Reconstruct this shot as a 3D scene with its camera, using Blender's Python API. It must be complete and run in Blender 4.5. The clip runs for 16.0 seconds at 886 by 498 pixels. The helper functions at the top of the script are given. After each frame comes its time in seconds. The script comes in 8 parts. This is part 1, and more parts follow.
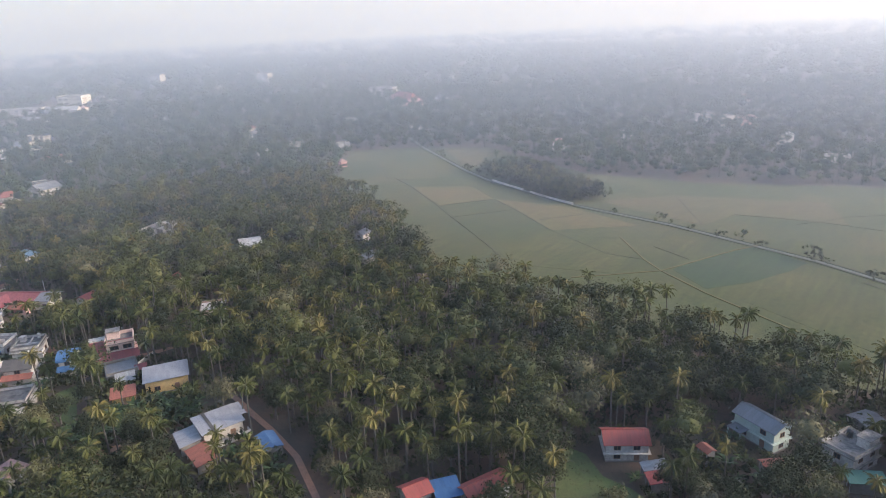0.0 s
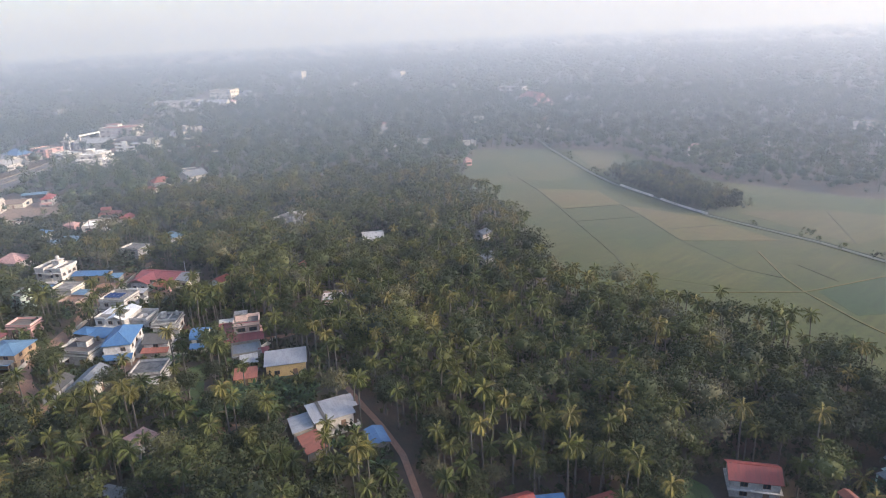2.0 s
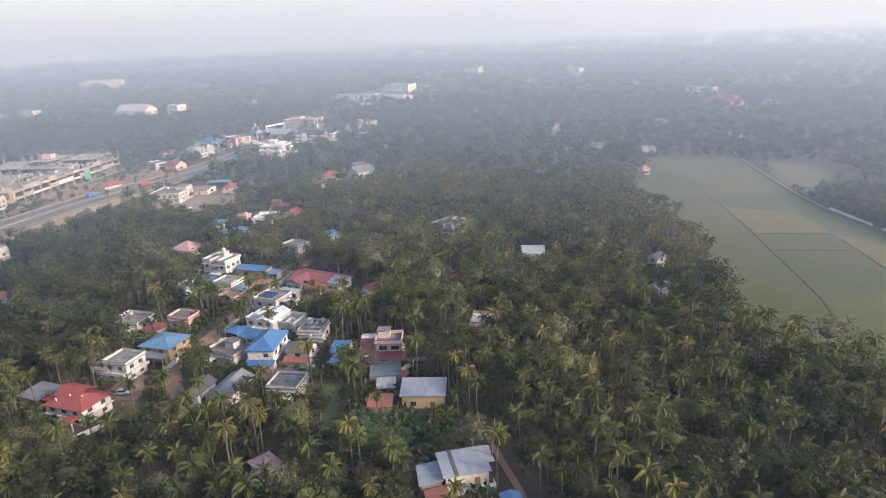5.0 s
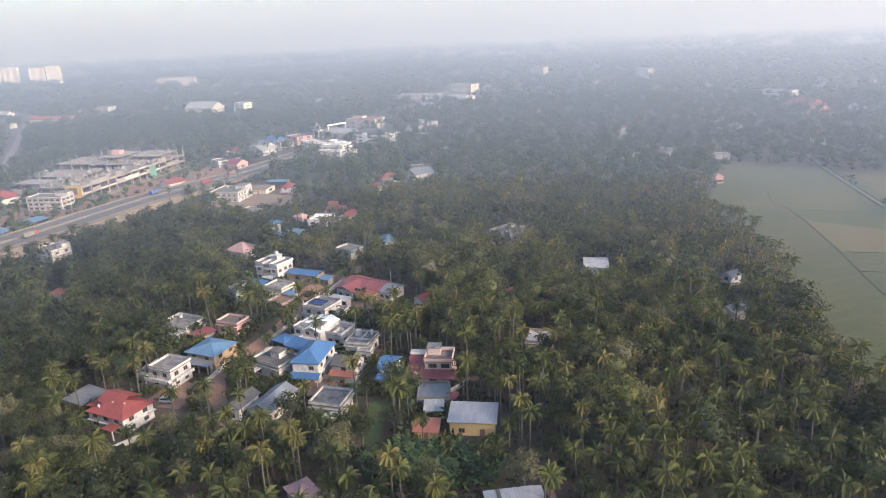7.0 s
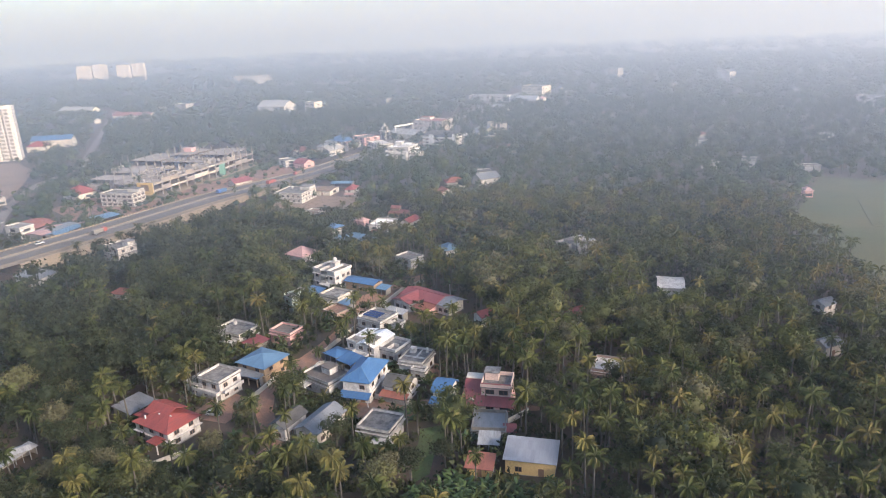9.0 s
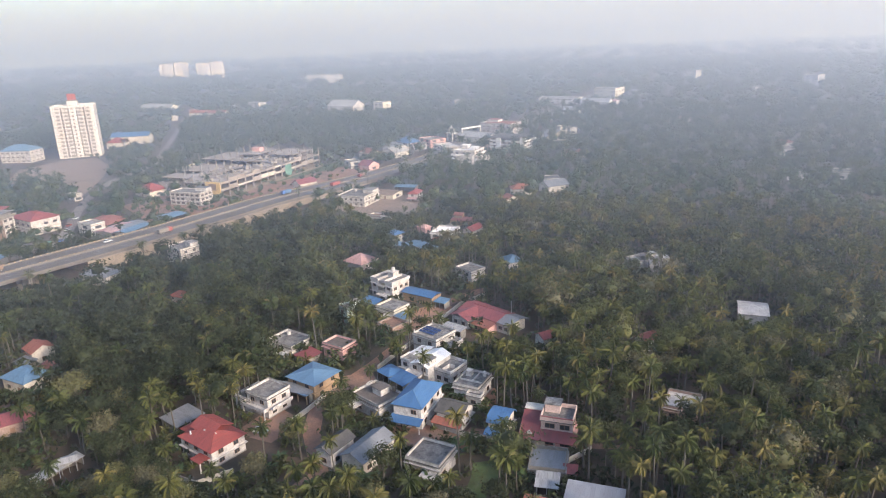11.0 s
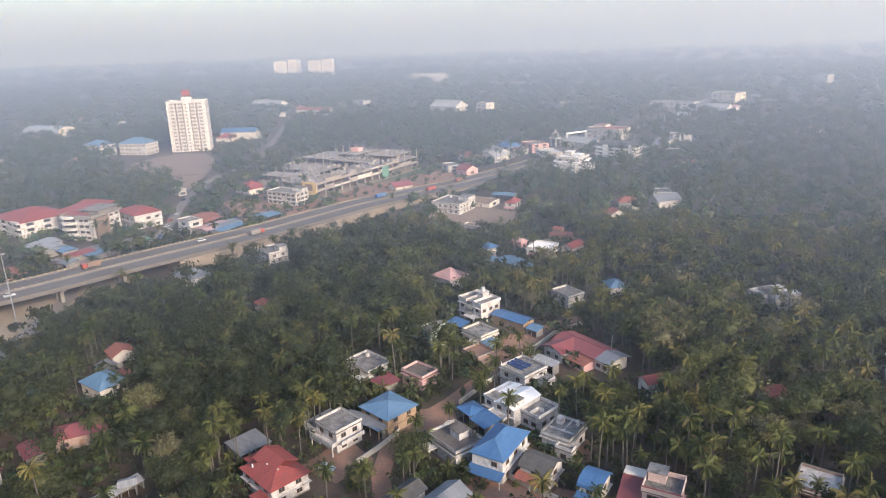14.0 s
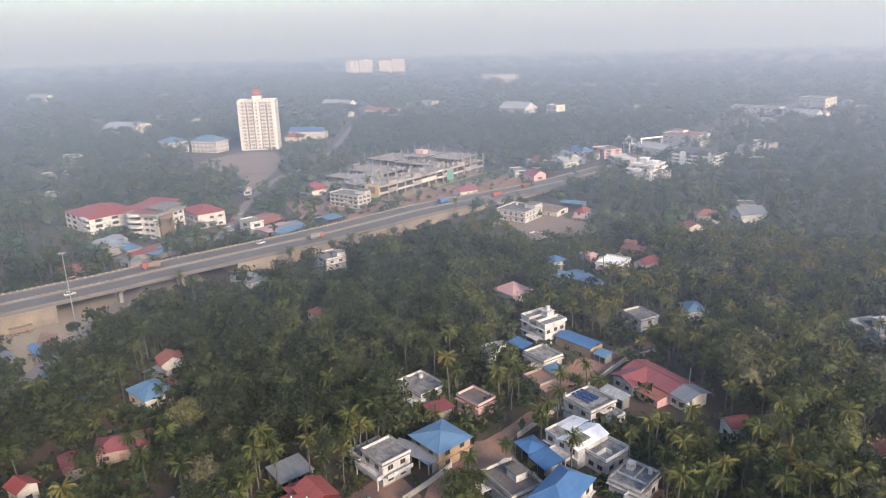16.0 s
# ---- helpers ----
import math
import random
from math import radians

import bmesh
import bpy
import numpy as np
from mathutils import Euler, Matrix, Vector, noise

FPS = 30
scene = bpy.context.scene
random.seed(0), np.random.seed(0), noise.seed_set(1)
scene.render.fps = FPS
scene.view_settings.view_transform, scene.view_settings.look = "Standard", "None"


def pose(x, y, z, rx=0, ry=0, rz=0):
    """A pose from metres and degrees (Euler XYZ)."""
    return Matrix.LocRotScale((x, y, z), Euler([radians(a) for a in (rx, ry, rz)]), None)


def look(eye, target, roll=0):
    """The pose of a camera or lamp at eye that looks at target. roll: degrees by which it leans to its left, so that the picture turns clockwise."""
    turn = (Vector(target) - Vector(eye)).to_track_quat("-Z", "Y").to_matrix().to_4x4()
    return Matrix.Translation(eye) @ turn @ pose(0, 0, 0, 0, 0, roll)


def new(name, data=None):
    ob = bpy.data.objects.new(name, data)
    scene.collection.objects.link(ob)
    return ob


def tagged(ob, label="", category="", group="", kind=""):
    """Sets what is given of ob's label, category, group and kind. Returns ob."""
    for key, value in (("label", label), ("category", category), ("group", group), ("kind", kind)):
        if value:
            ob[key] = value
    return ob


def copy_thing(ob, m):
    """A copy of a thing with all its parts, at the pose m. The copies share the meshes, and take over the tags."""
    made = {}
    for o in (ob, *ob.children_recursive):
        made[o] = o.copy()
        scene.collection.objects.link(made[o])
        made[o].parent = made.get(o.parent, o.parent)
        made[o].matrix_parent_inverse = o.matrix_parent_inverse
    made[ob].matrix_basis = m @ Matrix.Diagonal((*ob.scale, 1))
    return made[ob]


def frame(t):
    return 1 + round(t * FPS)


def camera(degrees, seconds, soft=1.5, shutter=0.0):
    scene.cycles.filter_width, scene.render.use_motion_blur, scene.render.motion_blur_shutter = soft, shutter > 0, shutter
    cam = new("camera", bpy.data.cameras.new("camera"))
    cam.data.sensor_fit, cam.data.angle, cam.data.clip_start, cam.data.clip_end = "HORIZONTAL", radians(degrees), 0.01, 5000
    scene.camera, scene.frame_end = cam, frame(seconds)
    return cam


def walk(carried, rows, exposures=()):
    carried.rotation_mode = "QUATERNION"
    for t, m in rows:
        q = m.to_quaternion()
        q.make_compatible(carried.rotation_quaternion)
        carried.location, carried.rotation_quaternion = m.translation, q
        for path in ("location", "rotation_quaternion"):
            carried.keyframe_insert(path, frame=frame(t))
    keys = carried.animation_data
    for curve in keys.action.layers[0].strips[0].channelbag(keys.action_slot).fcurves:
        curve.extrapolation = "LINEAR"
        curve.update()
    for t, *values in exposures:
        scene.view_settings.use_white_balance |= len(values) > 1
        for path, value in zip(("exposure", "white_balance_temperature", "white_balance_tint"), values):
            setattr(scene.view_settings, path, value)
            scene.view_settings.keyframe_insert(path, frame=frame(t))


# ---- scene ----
cam = camera(66.2, 16.0, soft=0.9)
PATH = [
    (0, (-8.924, -3.956, 94.015), (-10.1, -2.467, 93.38), -2.5),
    (0.5, (-9.05, -3.744, 93.898), (-10.296, -2.312, 93.267), -2.5),
    (1, (-9.481, -3.272, 93.742), (-10.791, -1.897, 93.115), -2.5),
    (1.5, (-10.348, -2.232, 93.607), (-11.721, -0.918, 92.983), -2.4),
    (2, (-11.309, -0.739, 93.524), (-12.743, 0.509, 92.902), -2.5),
    (2.5, (-12.902, 1.222, 93.805), (-14.394, 2.401, 93.185), -2.5),
    (3, (-15.761, 3.828, 93.941), (-17.306, 4.938, 93.322), -2.5),
    (3.5, (-19.284, 6.815, 94.117), (-20.88, 7.851, 93.499), -2.4),
    (4, (-23.29, 10.07, 94.296), (-24.933, 11.03, 93.679), -2.5),
    (6.5, (-37.201, 19.573, 94.392), (-38.957, 20.309, 93.782), -2.5),
    (7, (-40.171, 21.17, 94.496), (-41.946, 21.862, 93.887), -2.5),
    (7.5, (-43.085, 22.609, 94.622), (-44.876, 23.258, 94.013), -2.5),
    (8, (-46.054, 23.996, 94.805), (-47.862, 24.6, 94.198), -2.4),
    (8.5, (-49.142, 25.409, 94.994), (-50.965, 25.966, 94.389), -2.4),
    (9, (-52.025, 26.7, 95.183), (-53.862, 27.211, 94.581), -2.3),
    (11.5, (-66.86, 31.854, 96.596), (-68.749, 32.136, 96.0), -2.1),
    (12, (-70.027, 32.652, 96.732), (-71.922, 32.89, 96.137), -2.0),
    (12.5, (-73.682, 33.587, 96.94), (-75.582, 33.774, 96.346), -2.0),
    (13, (-77.07, 34.355, 97.157), (-78.975, 34.494, 96.564), -2.0),
    (13.5, (-80.54, 34.948, 97.391), (-82.448, 35.037, 96.8), -1.9),
    (14, (-84.348, 35.346, 97.334), (-86.258, 35.387, 96.744), -1.8),
    (14.5, (-87.908, 35.749, 97.267), (-89.819, 35.745, 96.678), -1.8),
    (15, (-91.886, 36.14, 97.242), (-93.797, 36.085, 96.655), -1.8),
    (15.5, (-95.708, 36.248, 97.261), (-97.617, 36.145, 96.676), -1.7),
    (16, (-99.6, 36.275, 97.279), (-101.507, 36.126, 96.695), -1.6),
]
walk(cam, [(t, look(eye, target, roll)) for t, eye, target, roll in PATH], exposures=((0, 1.42, 6380, 13), (4, 1.45, 6380, 13), (8, 1.45, 6380, 13), (11, 1.38, 6380, 13), (13, 1.34, 6380, 13), (16, 1.28, 6380, 13)))

# ---- daylight ----
SUN_AZ, SUN_EL = radians(38), radians(24)  # towards the sun, from +x turning to +y
world = bpy.data.worlds.new("sky")
scene.world = world
world.use_nodes = True
wn = world.node_tree.nodes
sky = wn.new("ShaderNodeTexSky")
sky.sky_type = "NISHITA"
sky.sun_disc = False
sky.sun_elevation, sky.sun_rotation = SUN_EL, radians(90) - SUN_AZ
sky.air_density, sky.dust_density, sky.ozone_density = 1.0, 1.65, 2.6
world.node_tree.links.new(sky.outputs[0], wn["Background"].inputs[0])
wn["Background"].inputs[1].default_value = 0.133
sun = new("sun", bpy.data.lights.new("sun", "SUN"))
sun.data.energy, sun.data.angle, sun.data.color = 2.15, radians(14), (1.0, 0.86, 0.7)
way = Vector((math.cos(SUN_AZ) * math.cos(SUN_EL), math.sin(SUN_AZ) * math.cos(SUN_EL), math.sin(SUN_EL)))
sun.matrix_world = look(way * 400, (0, 0, 0))
scene.view_settings.exposure = 1.38

# ---- materials ----
def nodes_of(name):
    m = bpy.data.materials.new(name)
    m.use_nodes = True
    nt = m.node_tree
    return m, nt, nt.nodes["Principled BSDF"]


def noise_node(nt, scale, detail=4.0, rough=0.6, coords=None):
    n = nt.nodes.new("ShaderNodeTexNoise")
    n.inputs["Scale"].default_value, n.inputs["Detail"].default_value, n.inputs["Roughness"].default_value = scale, detail, rough
    if coords is not None:
        nt.links.new(coords, n.inputs["Vector"])
    return n.outputs["Fac"]


def ramp_node(nt, fac, stops):
    r = nt.nodes.new("ShaderNodeValToRGB")
    while len(r.color_ramp.elements) < len(stops):
        r.color_ramp.elements.new(0.5)
    for e, (p, c) in zip(r.color_ramp.elements, stops):
        e.position, e.color = p, (*c, 1)
    nt.links.new(fac, r.inputs[0])
    return r.outputs[0]


def mix_node(nt, fac, a, b, kind="MIX"):
    m = nt.nodes.new("ShaderNodeMix")
    m.data_type, m.blend_type = "RGBA", kind
    for socket, value in ((m.inputs[0], fac), (m.inputs[6], a), (m.inputs[7], b)):
        if isinstance(value, (int, float)):
            socket.default_value = value
        elif isinstance(value, tuple):
            socket.default_value = (*value, 1)
        else:
            nt.links.new(value, socket)
    return m.outputs[2]


def bump_node(nt, bsdf, height, strength, distance):
    b = nt.nodes.new("ShaderNodeBump")
    b.inputs["Strength"].default_value, b.inputs["Distance"].default_value = strength, distance
    nt.links.new(height, b.inputs["Height"])
    nt.links.new(b.outputs[0], bsdf.inputs["Normal"])


def world_coords(nt):
    return nt.nodes.new("ShaderNodeNewGeometry").outputs["Position"]


def surface(name, colour, stain, rough=0.8, big=0.25, fine=3.0, amount=0.6, metal=0.0, bump=0.02, spread=0.0, grit=0.5):
    """A weathered surface: its colour, stains of a second colour at two sizes, fine relief, and a shift from object to object."""
    m, nt, bsdf = nodes_of(name)
    at = world_coords(nt)
    broad = ramp_node(nt, noise_node(nt, big, 5.0, 0.65, at), [(0.42, (0, 0, 0)), (0.72, (amount, amount, amount))])
    grain = noise_node(nt, fine, 6.0, 0.7, at)
    col = mix_node(nt, broad, colour, stain)
    col = mix_node(nt, grit, col, ramp_node(nt, grain, [(0.3, (0.3, 0.3, 0.3)), (0.7, (0.7, 0.7, 0.7))]), "OVERLAY")
    if spread:
        info = nt.nodes.new("ShaderNodeObjectInfo")
        shift = ramp_node(nt, info.outputs["Random"], [(0.0, (1 - spread,) * 3), (1.0, (1 + spread * 0.4,) * 3)])
        col = mix_node(nt, 1.0, col, shift, "MULTIPLY")
    nt.links.new(col, bsdf.inputs["Base Color"])
    bsdf.inputs["Roughness"].default_value, bsdf.inputs["Metallic"].default_value = rough, metal
    if bump:
        bump_node(nt, bsdf, grain, 0.5, bump)
    return m


def sheet_metal(name, colour, stain, rough=0.45, amount=0.7, ribs=5.0):
    """Ribbed roofing sheet along the object's x, faded and rust-streaked down the slope."""
    m, nt, bsdf = nodes_of(name)
    at = nt.nodes.new("ShaderNodeTexCoord").outputs["Object"]
    stretch = nt.nodes.new("ShaderNodeMapping")
    stretch.inputs["Scale"].default_value = (1.6, 0.25, 0.25)
    nt.links.new(at, stretch.inputs[0])
    streak = ramp_node(nt, noise_node(nt, 1.2, 6.0, 0.7, stretch.outputs[0]), [(0.45, (0, 0, 0)), (0.75, (amount,) * 3)])
    sheets = nt.nodes.new("ShaderNodeTexWhiteNoise")
    sheets.noise_dimensions = "2D"
    step = nt.nodes.new("ShaderNodeVectorMath")
    step.operation = "SNAP"
    step.inputs[1].default_value = (0.95, 3.1, 50.0)
    nt.links.new(at, step.inputs[0])
    nt.links.new(step.outputs[0], sheets.inputs["Vector"])
    each = ramp_node(nt, sheets.outputs["Value"], [(0.0, (0.86,) * 3), (1.0, (1.06,) * 3)])
    col = mix_node(nt, 1.0, mix_node(nt, streak, colour, stain), each, "MULTIPLY")
    nt.links.new(col, bsdf.inputs["Base Color"])
    bsdf.inputs["Roughness"].default_value = rough
    wave = nt.nodes.new("ShaderNodeTexWave")
    wave.inputs["Scale"].default_value = ribs / 2
    nt.links.new(at, wave.inputs["Vector"])
    bump_node(nt, bsdf, wave.outputs["Fac"], 0.4, 0.03)
    return m


def foliage(name, stops, yellow, rough=0.7, low=0.42, high=1.5):
    """Leaves: a tint for each tree, a shift for each frond or tuft, and paler dry ones among them."""
    m, nt, bsdf = nodes_of(name)
    tint = nt.nodes.new("ShaderNodeAttribute")
    tint.attribute_name = "tint"
    col = ramp_node(nt, tint.outputs["Fac"], stops)
    island = nt.nodes.new("ShaderNodeNewGeometry").outputs["Random Per Island"]
    col = mix_node(nt, 1.0, col, ramp_node(nt, island, [(0.0, (low, low * 1.04, low * 1.04)), (0.85, (high, high * 0.97, high * 0.87))]), "MULTIPLY")
    dry = ramp_node(nt, island, [(0.9, (0, 0, 0)), (0.99, (0.6, 0.6, 0.6))])
    col = mix_node(nt, dry, col, yellow)
    nt.links.new(col, bsdf.inputs["Base Color"])
    bsdf.inputs["Roughness"].default_value = rough
    bsdf.inputs["Specular IOR Level"].default_value = 0.12
    return m


MAT_PALM = foliage("palm_leaves", [(0.0, (0.041, 0.055, 0.02)), (0.5, (0.072, 0.083, 0.028)), (0.85, (0.102, 0.103, 0.034)), (1.0, (0.14, 0.118, 0.043))], (0.15, 0.1, 0.05), 0.7, 0.5, 1.35)
MAT_LEAF = foliage("broad_leaves", [(0.0, (0.023, 0.029, 0.014)), (0.45, (0.04, 0.048, 0.021)), (0.75, (0.069, 0.077, 0.028)), (0.93, (0.098, 0.104, 0.035)), (1.0, (0.112, 0.104, 0.06))], (0.1, 0.09, 0.05), 0.7, 0.66, 1.3)
MAT_FAR = foliage("distant_canopy", [(0.0, (0.03, 0.05, 0.027)), (0.5, (0.05, 0.07, 0.034)), (1.0, (0.076, 0.088, 0.041))], (0.094, 0.094, 0.05), 0.7, 0.6, 1.35)
MAT_BANANA = foliage("banana_leaves", [(0.0, (0.031, 0.055, 0.024)), (1.0, (0.06, 0.086, 0.033))], (0.1, 0.11, 0.045), 0.4)
MAT_BARK = surface("bark", (0.095, 0.083, 0.068), (0.055, 0.048, 0.04), 0.9, 0.8, 6.0)
MAT_SOIL = surface("undergrowth", (0.055, 0.045, 0.029), (0.11, 0.064, 0.044), 1.0, 0.06, 0.9, 0.8, bump=0.15)
MAT_EARTH = surface("red_earth", (0.27, 0.145, 0.095), (0.125, 0.1, 0.08), 1.0, 0.12, 1.2, 0.95, bump=0.05)
MAT_DUST = surface("dusty_ground", (0.3, 0.24, 0.17), (0.2, 0.15, 0.1), 1.0, 0.06, 0.8, 0.8, bump=0.05)
MAT_PLOT = surface("bare_red_plot", (0.22, 0.155, 0.112), (0.16, 0.12, 0.085), 1.0, 0.06, 0.8, 0.8, bump=0.05)
MAT_OLDROAD = surface("pale_old_asphalt", (0.2, 0.172, 0.155), (0.15, 0.13, 0.115), 0.9, 0.08, 1.5, 0.8, bump=0.02)
MAT_LAWN = surface("rough_grass", (0.072, 0.105, 0.03), (0.095, 0.09, 0.04), 1.0, 0.12, 1.5, 0.8, bump=0.1)
def paddy(name, colours, rows_turn):
    """Standing rice: patches of ripeness, faint rows and mottling."""
    m, nt, bsdf = nodes_of(name)
    at = world_coords(nt)
    patchy = ramp_node(nt, noise_node(nt, 0.022, 6.0, 0.62, at), [(0.3, colours[0]), (0.5, colours[1]), (0.72, colours[2])])
    turned = nt.nodes.new("ShaderNodeMapping")
    turned.inputs["Rotation"].default_value = (0, 0, rows_turn)
    turned.inputs["Scale"].default_value = (0.5, 0.04, 0.5)
    nt.links.new(at, turned.inputs[0])
    streak = ramp_node(nt, noise_node(nt, 1.0, 5.0, 0.7, turned.outputs[0]), [(0.3, (0.78, 0.78, 0.78)), (0.7, (1.2, 1.2, 1.2))])
    fine = noise_node(nt, 0.5, 6.0, 0.75, at)
    col = mix_node(nt, 1.0, patchy, streak, "MULTIPLY")
    col = mix_node(nt, 1.0, col, ramp_node(nt, fine, [(0.3, (0.72, 0.72, 0.72)), (0.7, (1.25, 1.25, 1.25))]), "MULTIPLY")
    info = nt.nodes.new("ShaderNodeObjectInfo")
    col = mix_node(nt, 1.0, col, ramp_node(nt, info.outputs["Random"], [(0.0, (0.85, 0.86, 0.85)), (1.0, (1.12, 1.06, 0.95))]), "MULTIPLY")
    nt.links.new(col, bsdf.inputs["Base Color"])
    bsdf.inputs["Roughness"].default_value = 1.0
    bump_node(nt, bsdf, fine, 0.6, 0.3)
    return m


MAT_PADDY = paddy("paddy", ((0.042, 0.06, 0.016), (0.06, 0.068, 0.018), (0.09, 0.082, 0.027)), 0.5)
MAT_PADDY_DARK = paddy("young_paddy", ((0.026, 0.05, 0.018), (0.032, 0.056, 0.02), (0.042, 0.062, 0.023)), 0.9)
MAT_PADDY_DRY = paddy("stubble", ((0.085, 0.086, 0.028), (0.1, 0.09, 0.032), (0.12, 0.092, 0.04)), 0.2)
MAT_BUND = surface("bund_earth", (0.04, 0.044, 0.018), (0.06, 0.055, 0.026), 1.0, 0.1, 1.0, 0.8, bump=0.05)
MAT_WATER = surface("canal_water", (0.04, 0.05, 0.03), (0.05, 0.06, 0.03), 0.5, 0.05, 0.5, 0.5, bump=0.0)
MAT_ASPHALT = surface("asphalt", (0.105, 0.091, 0.082), (0.14, 0.122, 0.108), 0.9, 0.06, 2.0, 0.8, bump=0.01)
MAT_CONCRETE = surface("concrete", (0.24, 0.22, 0.195), (0.14, 0.125, 0.105), 0.9, 0.15, 1.5, 0.8)
MAT_BARRIER = surface("barrier_concrete", (0.15, 0.13, 0.11), (0.09, 0.08, 0.07), 0.9, 0.2, 1.5, 0.8)
MAT_SANDWALL = surface("retaining_wall", (0.25, 0.2, 0.148), (0.1, 0.082, 0.065), 0.9, 0.12, 1.0, 0.8)
MAT_ROOFSLAB = surface("weathered_roof_slab", (0.25, 0.23, 0.21), (0.055, 0.05, 0.046), 0.9, 0.55, 1.8, 1.0, spread=0.3, grit=0.95)
MAT_PINKCREAM = surface("pinkish_cream_paint", (0.56, 0.42, 0.37), (0.38, 0.28, 0.25), 0.8, 0.3, 2.0, 0.5)
MAT_STAINED = surface("dark_stained_roof_slab", (0.13, 0.108, 0.092), (0.06, 0.052, 0.046), 0.9, 0.5, 1.8, 0.9, grit=0.8)
MAT_PINKBLOCK = surface("bare_pinkish_blockwork", (0.34, 0.24, 0.2), (0.2, 0.15, 0.12), 0.95, 0.4, 2.0, 0.8, grit=0.8)
MAT_WHITE = surface("white_paint", (0.56, 0.525, 0.49), (0.26, 0.23, 0.205), 0.8, 0.5, 1.6, 0.9, spread=0.12, grit=0.7)
MAT_CLEANWHITE = surface("fresh_white_paint", (0.8, 0.77, 0.74), (0.55, 0.52, 0.48), 0.8, 0.4, 1.6, 0.5)
MAT_CREAM = surface("cream_paint", (0.6, 0.54, 0.46), (0.3, 0.26, 0.21), 0.8, 0.35, 1.6, 0.65, spread=0.1)
MAT_PINK = surface("pink_paint", (0.62, 0.36, 0.33), (0.45, 0.28, 0.25), 0.8, 0.3, 2.0, 0.5)
MAT_MINT = surface("pale_green_paint", (0.48, 0.55, 0.49), (0.3, 0.34, 0.3), 0.8, 0.3, 2.0, 0.5)
MAT_YELLOW = surface("yellow_paint", (0.6, 0.42, 0.18), (0.4, 0.28, 0.14), 0.8, 0.3, 2.0, 0.4)
MAT_ORANGEW = surface("ochre_paint", (0.33, 0.225, 0.135), (0.23, 0.16, 0.11), 0.8, 0.3, 2.0, 0.4)
MAT_TOWER = surface("warm_white_paint", (0.62, 0.57, 0.53), (0.5, 0.45, 0.41), 0.8, 0.08, 0.8, 0.4)
MAT_BROWN = surface("brown_cladding", (0.2, 0.13, 0.09), (0.14, 0.1, 0.07), 0.7, 0.3, 2.0, 0.5)
MAT_BLUE = sheet_metal("blue_roof_sheet", (0.05, 0.13, 0.27), (0.12, 0.2, 0.3), 0.5, 0.5)
MAT_PALEBLUE = sheet_metal("pale_blue_roof_sheet", (0.1, 0.185, 0.28), (0.17, 0.24, 0.31), 0.5, 0.5)
MAT_RED = sheet_metal("red_roof_sheet", (0.28, 0.058, 0.045), (0.13, 0.05, 0.042), 0.6, 0.8)
MAT_DARKRED = sheet_metal("dark_red_roof_sheet", (0.23, 0.06, 0.06), (0.17, 0.075, 0.072), 0.6, 0.6)
MAT_TILE = sheet_metal("clay_tile_roof", (0.29, 0.1, 0.068), (0.19, 0.085, 0.062), 0.85, 0.7, 8.0)
MAT_PINKROOF = sheet_metal("faded_pink_roof", (0.45, 0.27, 0.25), (0.36, 0.22, 0.2), 0.85, 0.6, 8.0)
MAT_GREY = sheet_metal("grey_roof_sheet", (0.19, 0.195, 0.205), (0.13, 0.125, 0.12), 0.5, 0.6)
MAT_SILVER = sheet_metal("silver_roof_sheet", (0.29, 0.29, 0.305), (0.2, 0.185, 0.175), 0.4, 0.5)
MAT_ASBESTOS = sheet_metal("old_grey_fibre_sheet", (0.34, 0.335, 0.33), (0.17, 0.16, 0.15), 0.9, 0.9)
MAT_DARKROOF = surface("black_stained_roof", (0.07, 0.065, 0.06), (0.12, 0.11, 0.1), 0.9, 0.4, 2.0, 0.8)
MAT_GLASS = surface("dark_window_glass", (0.03, 0.035, 0.04), (0.05, 0.05, 0.05), 0.15, 0.5, 2.0, 0.5, bump=0.0)
MAT_FRAME = surface("window_wood", (0.22, 0.13, 0.08), (0.15, 0.09, 0.06), 0.6, 1.0, 5.0, 0.5)
MAT_SOLAR = surface("solar_cells", (0.02, 0.04, 0.12), (0.03, 0.05, 0.14), 0.15, 0.5, 2.0, 0.3, bump=0.0)
MAT_TANK = surface("black_tank", (0.03, 0.03, 0.03), (0.06, 0.06, 0.06), 0.5, 1.0, 3.0, 0.5)
MAT_YELLOWMARK = surface("road_yellow", (0.34, 0.26, 0.14), (0.2, 0.16, 0.1), 0.8, 1.0, 4.0, 0.5)
MAT_WHITEMARK = surface("road_white", (0.42, 0.4, 0.37), (0.25, 0.23, 0.21), 0.8, 1.0, 4.0, 0.5)
MAT_TARP = surface("blue_tarpaulin", (0.065, 0.14, 0.27), (0.12, 0.19, 0.3), 0.45, 0.5, 2.0, 0.6, bump=0.05)
MAT_STEEL = surface("galvanised_steel", (0.4, 0.41, 0.42), (0.3, 0.3, 0.3), 0.4, 0.5, 3.0, 0.5, 0.7)
MAT_RUBBER = surface("rubber", (0.02, 0.02, 0.02), (0.04, 0.04, 0.04), 0.9, 1.0, 5.0, 0.5)
MAT_CARWHITE = surface("white_car_paint", (0.5, 0.5, 0.5), (0.4, 0.4, 0.4), 0.3, 1.0, 5.0, 0.3, bump=0.0)
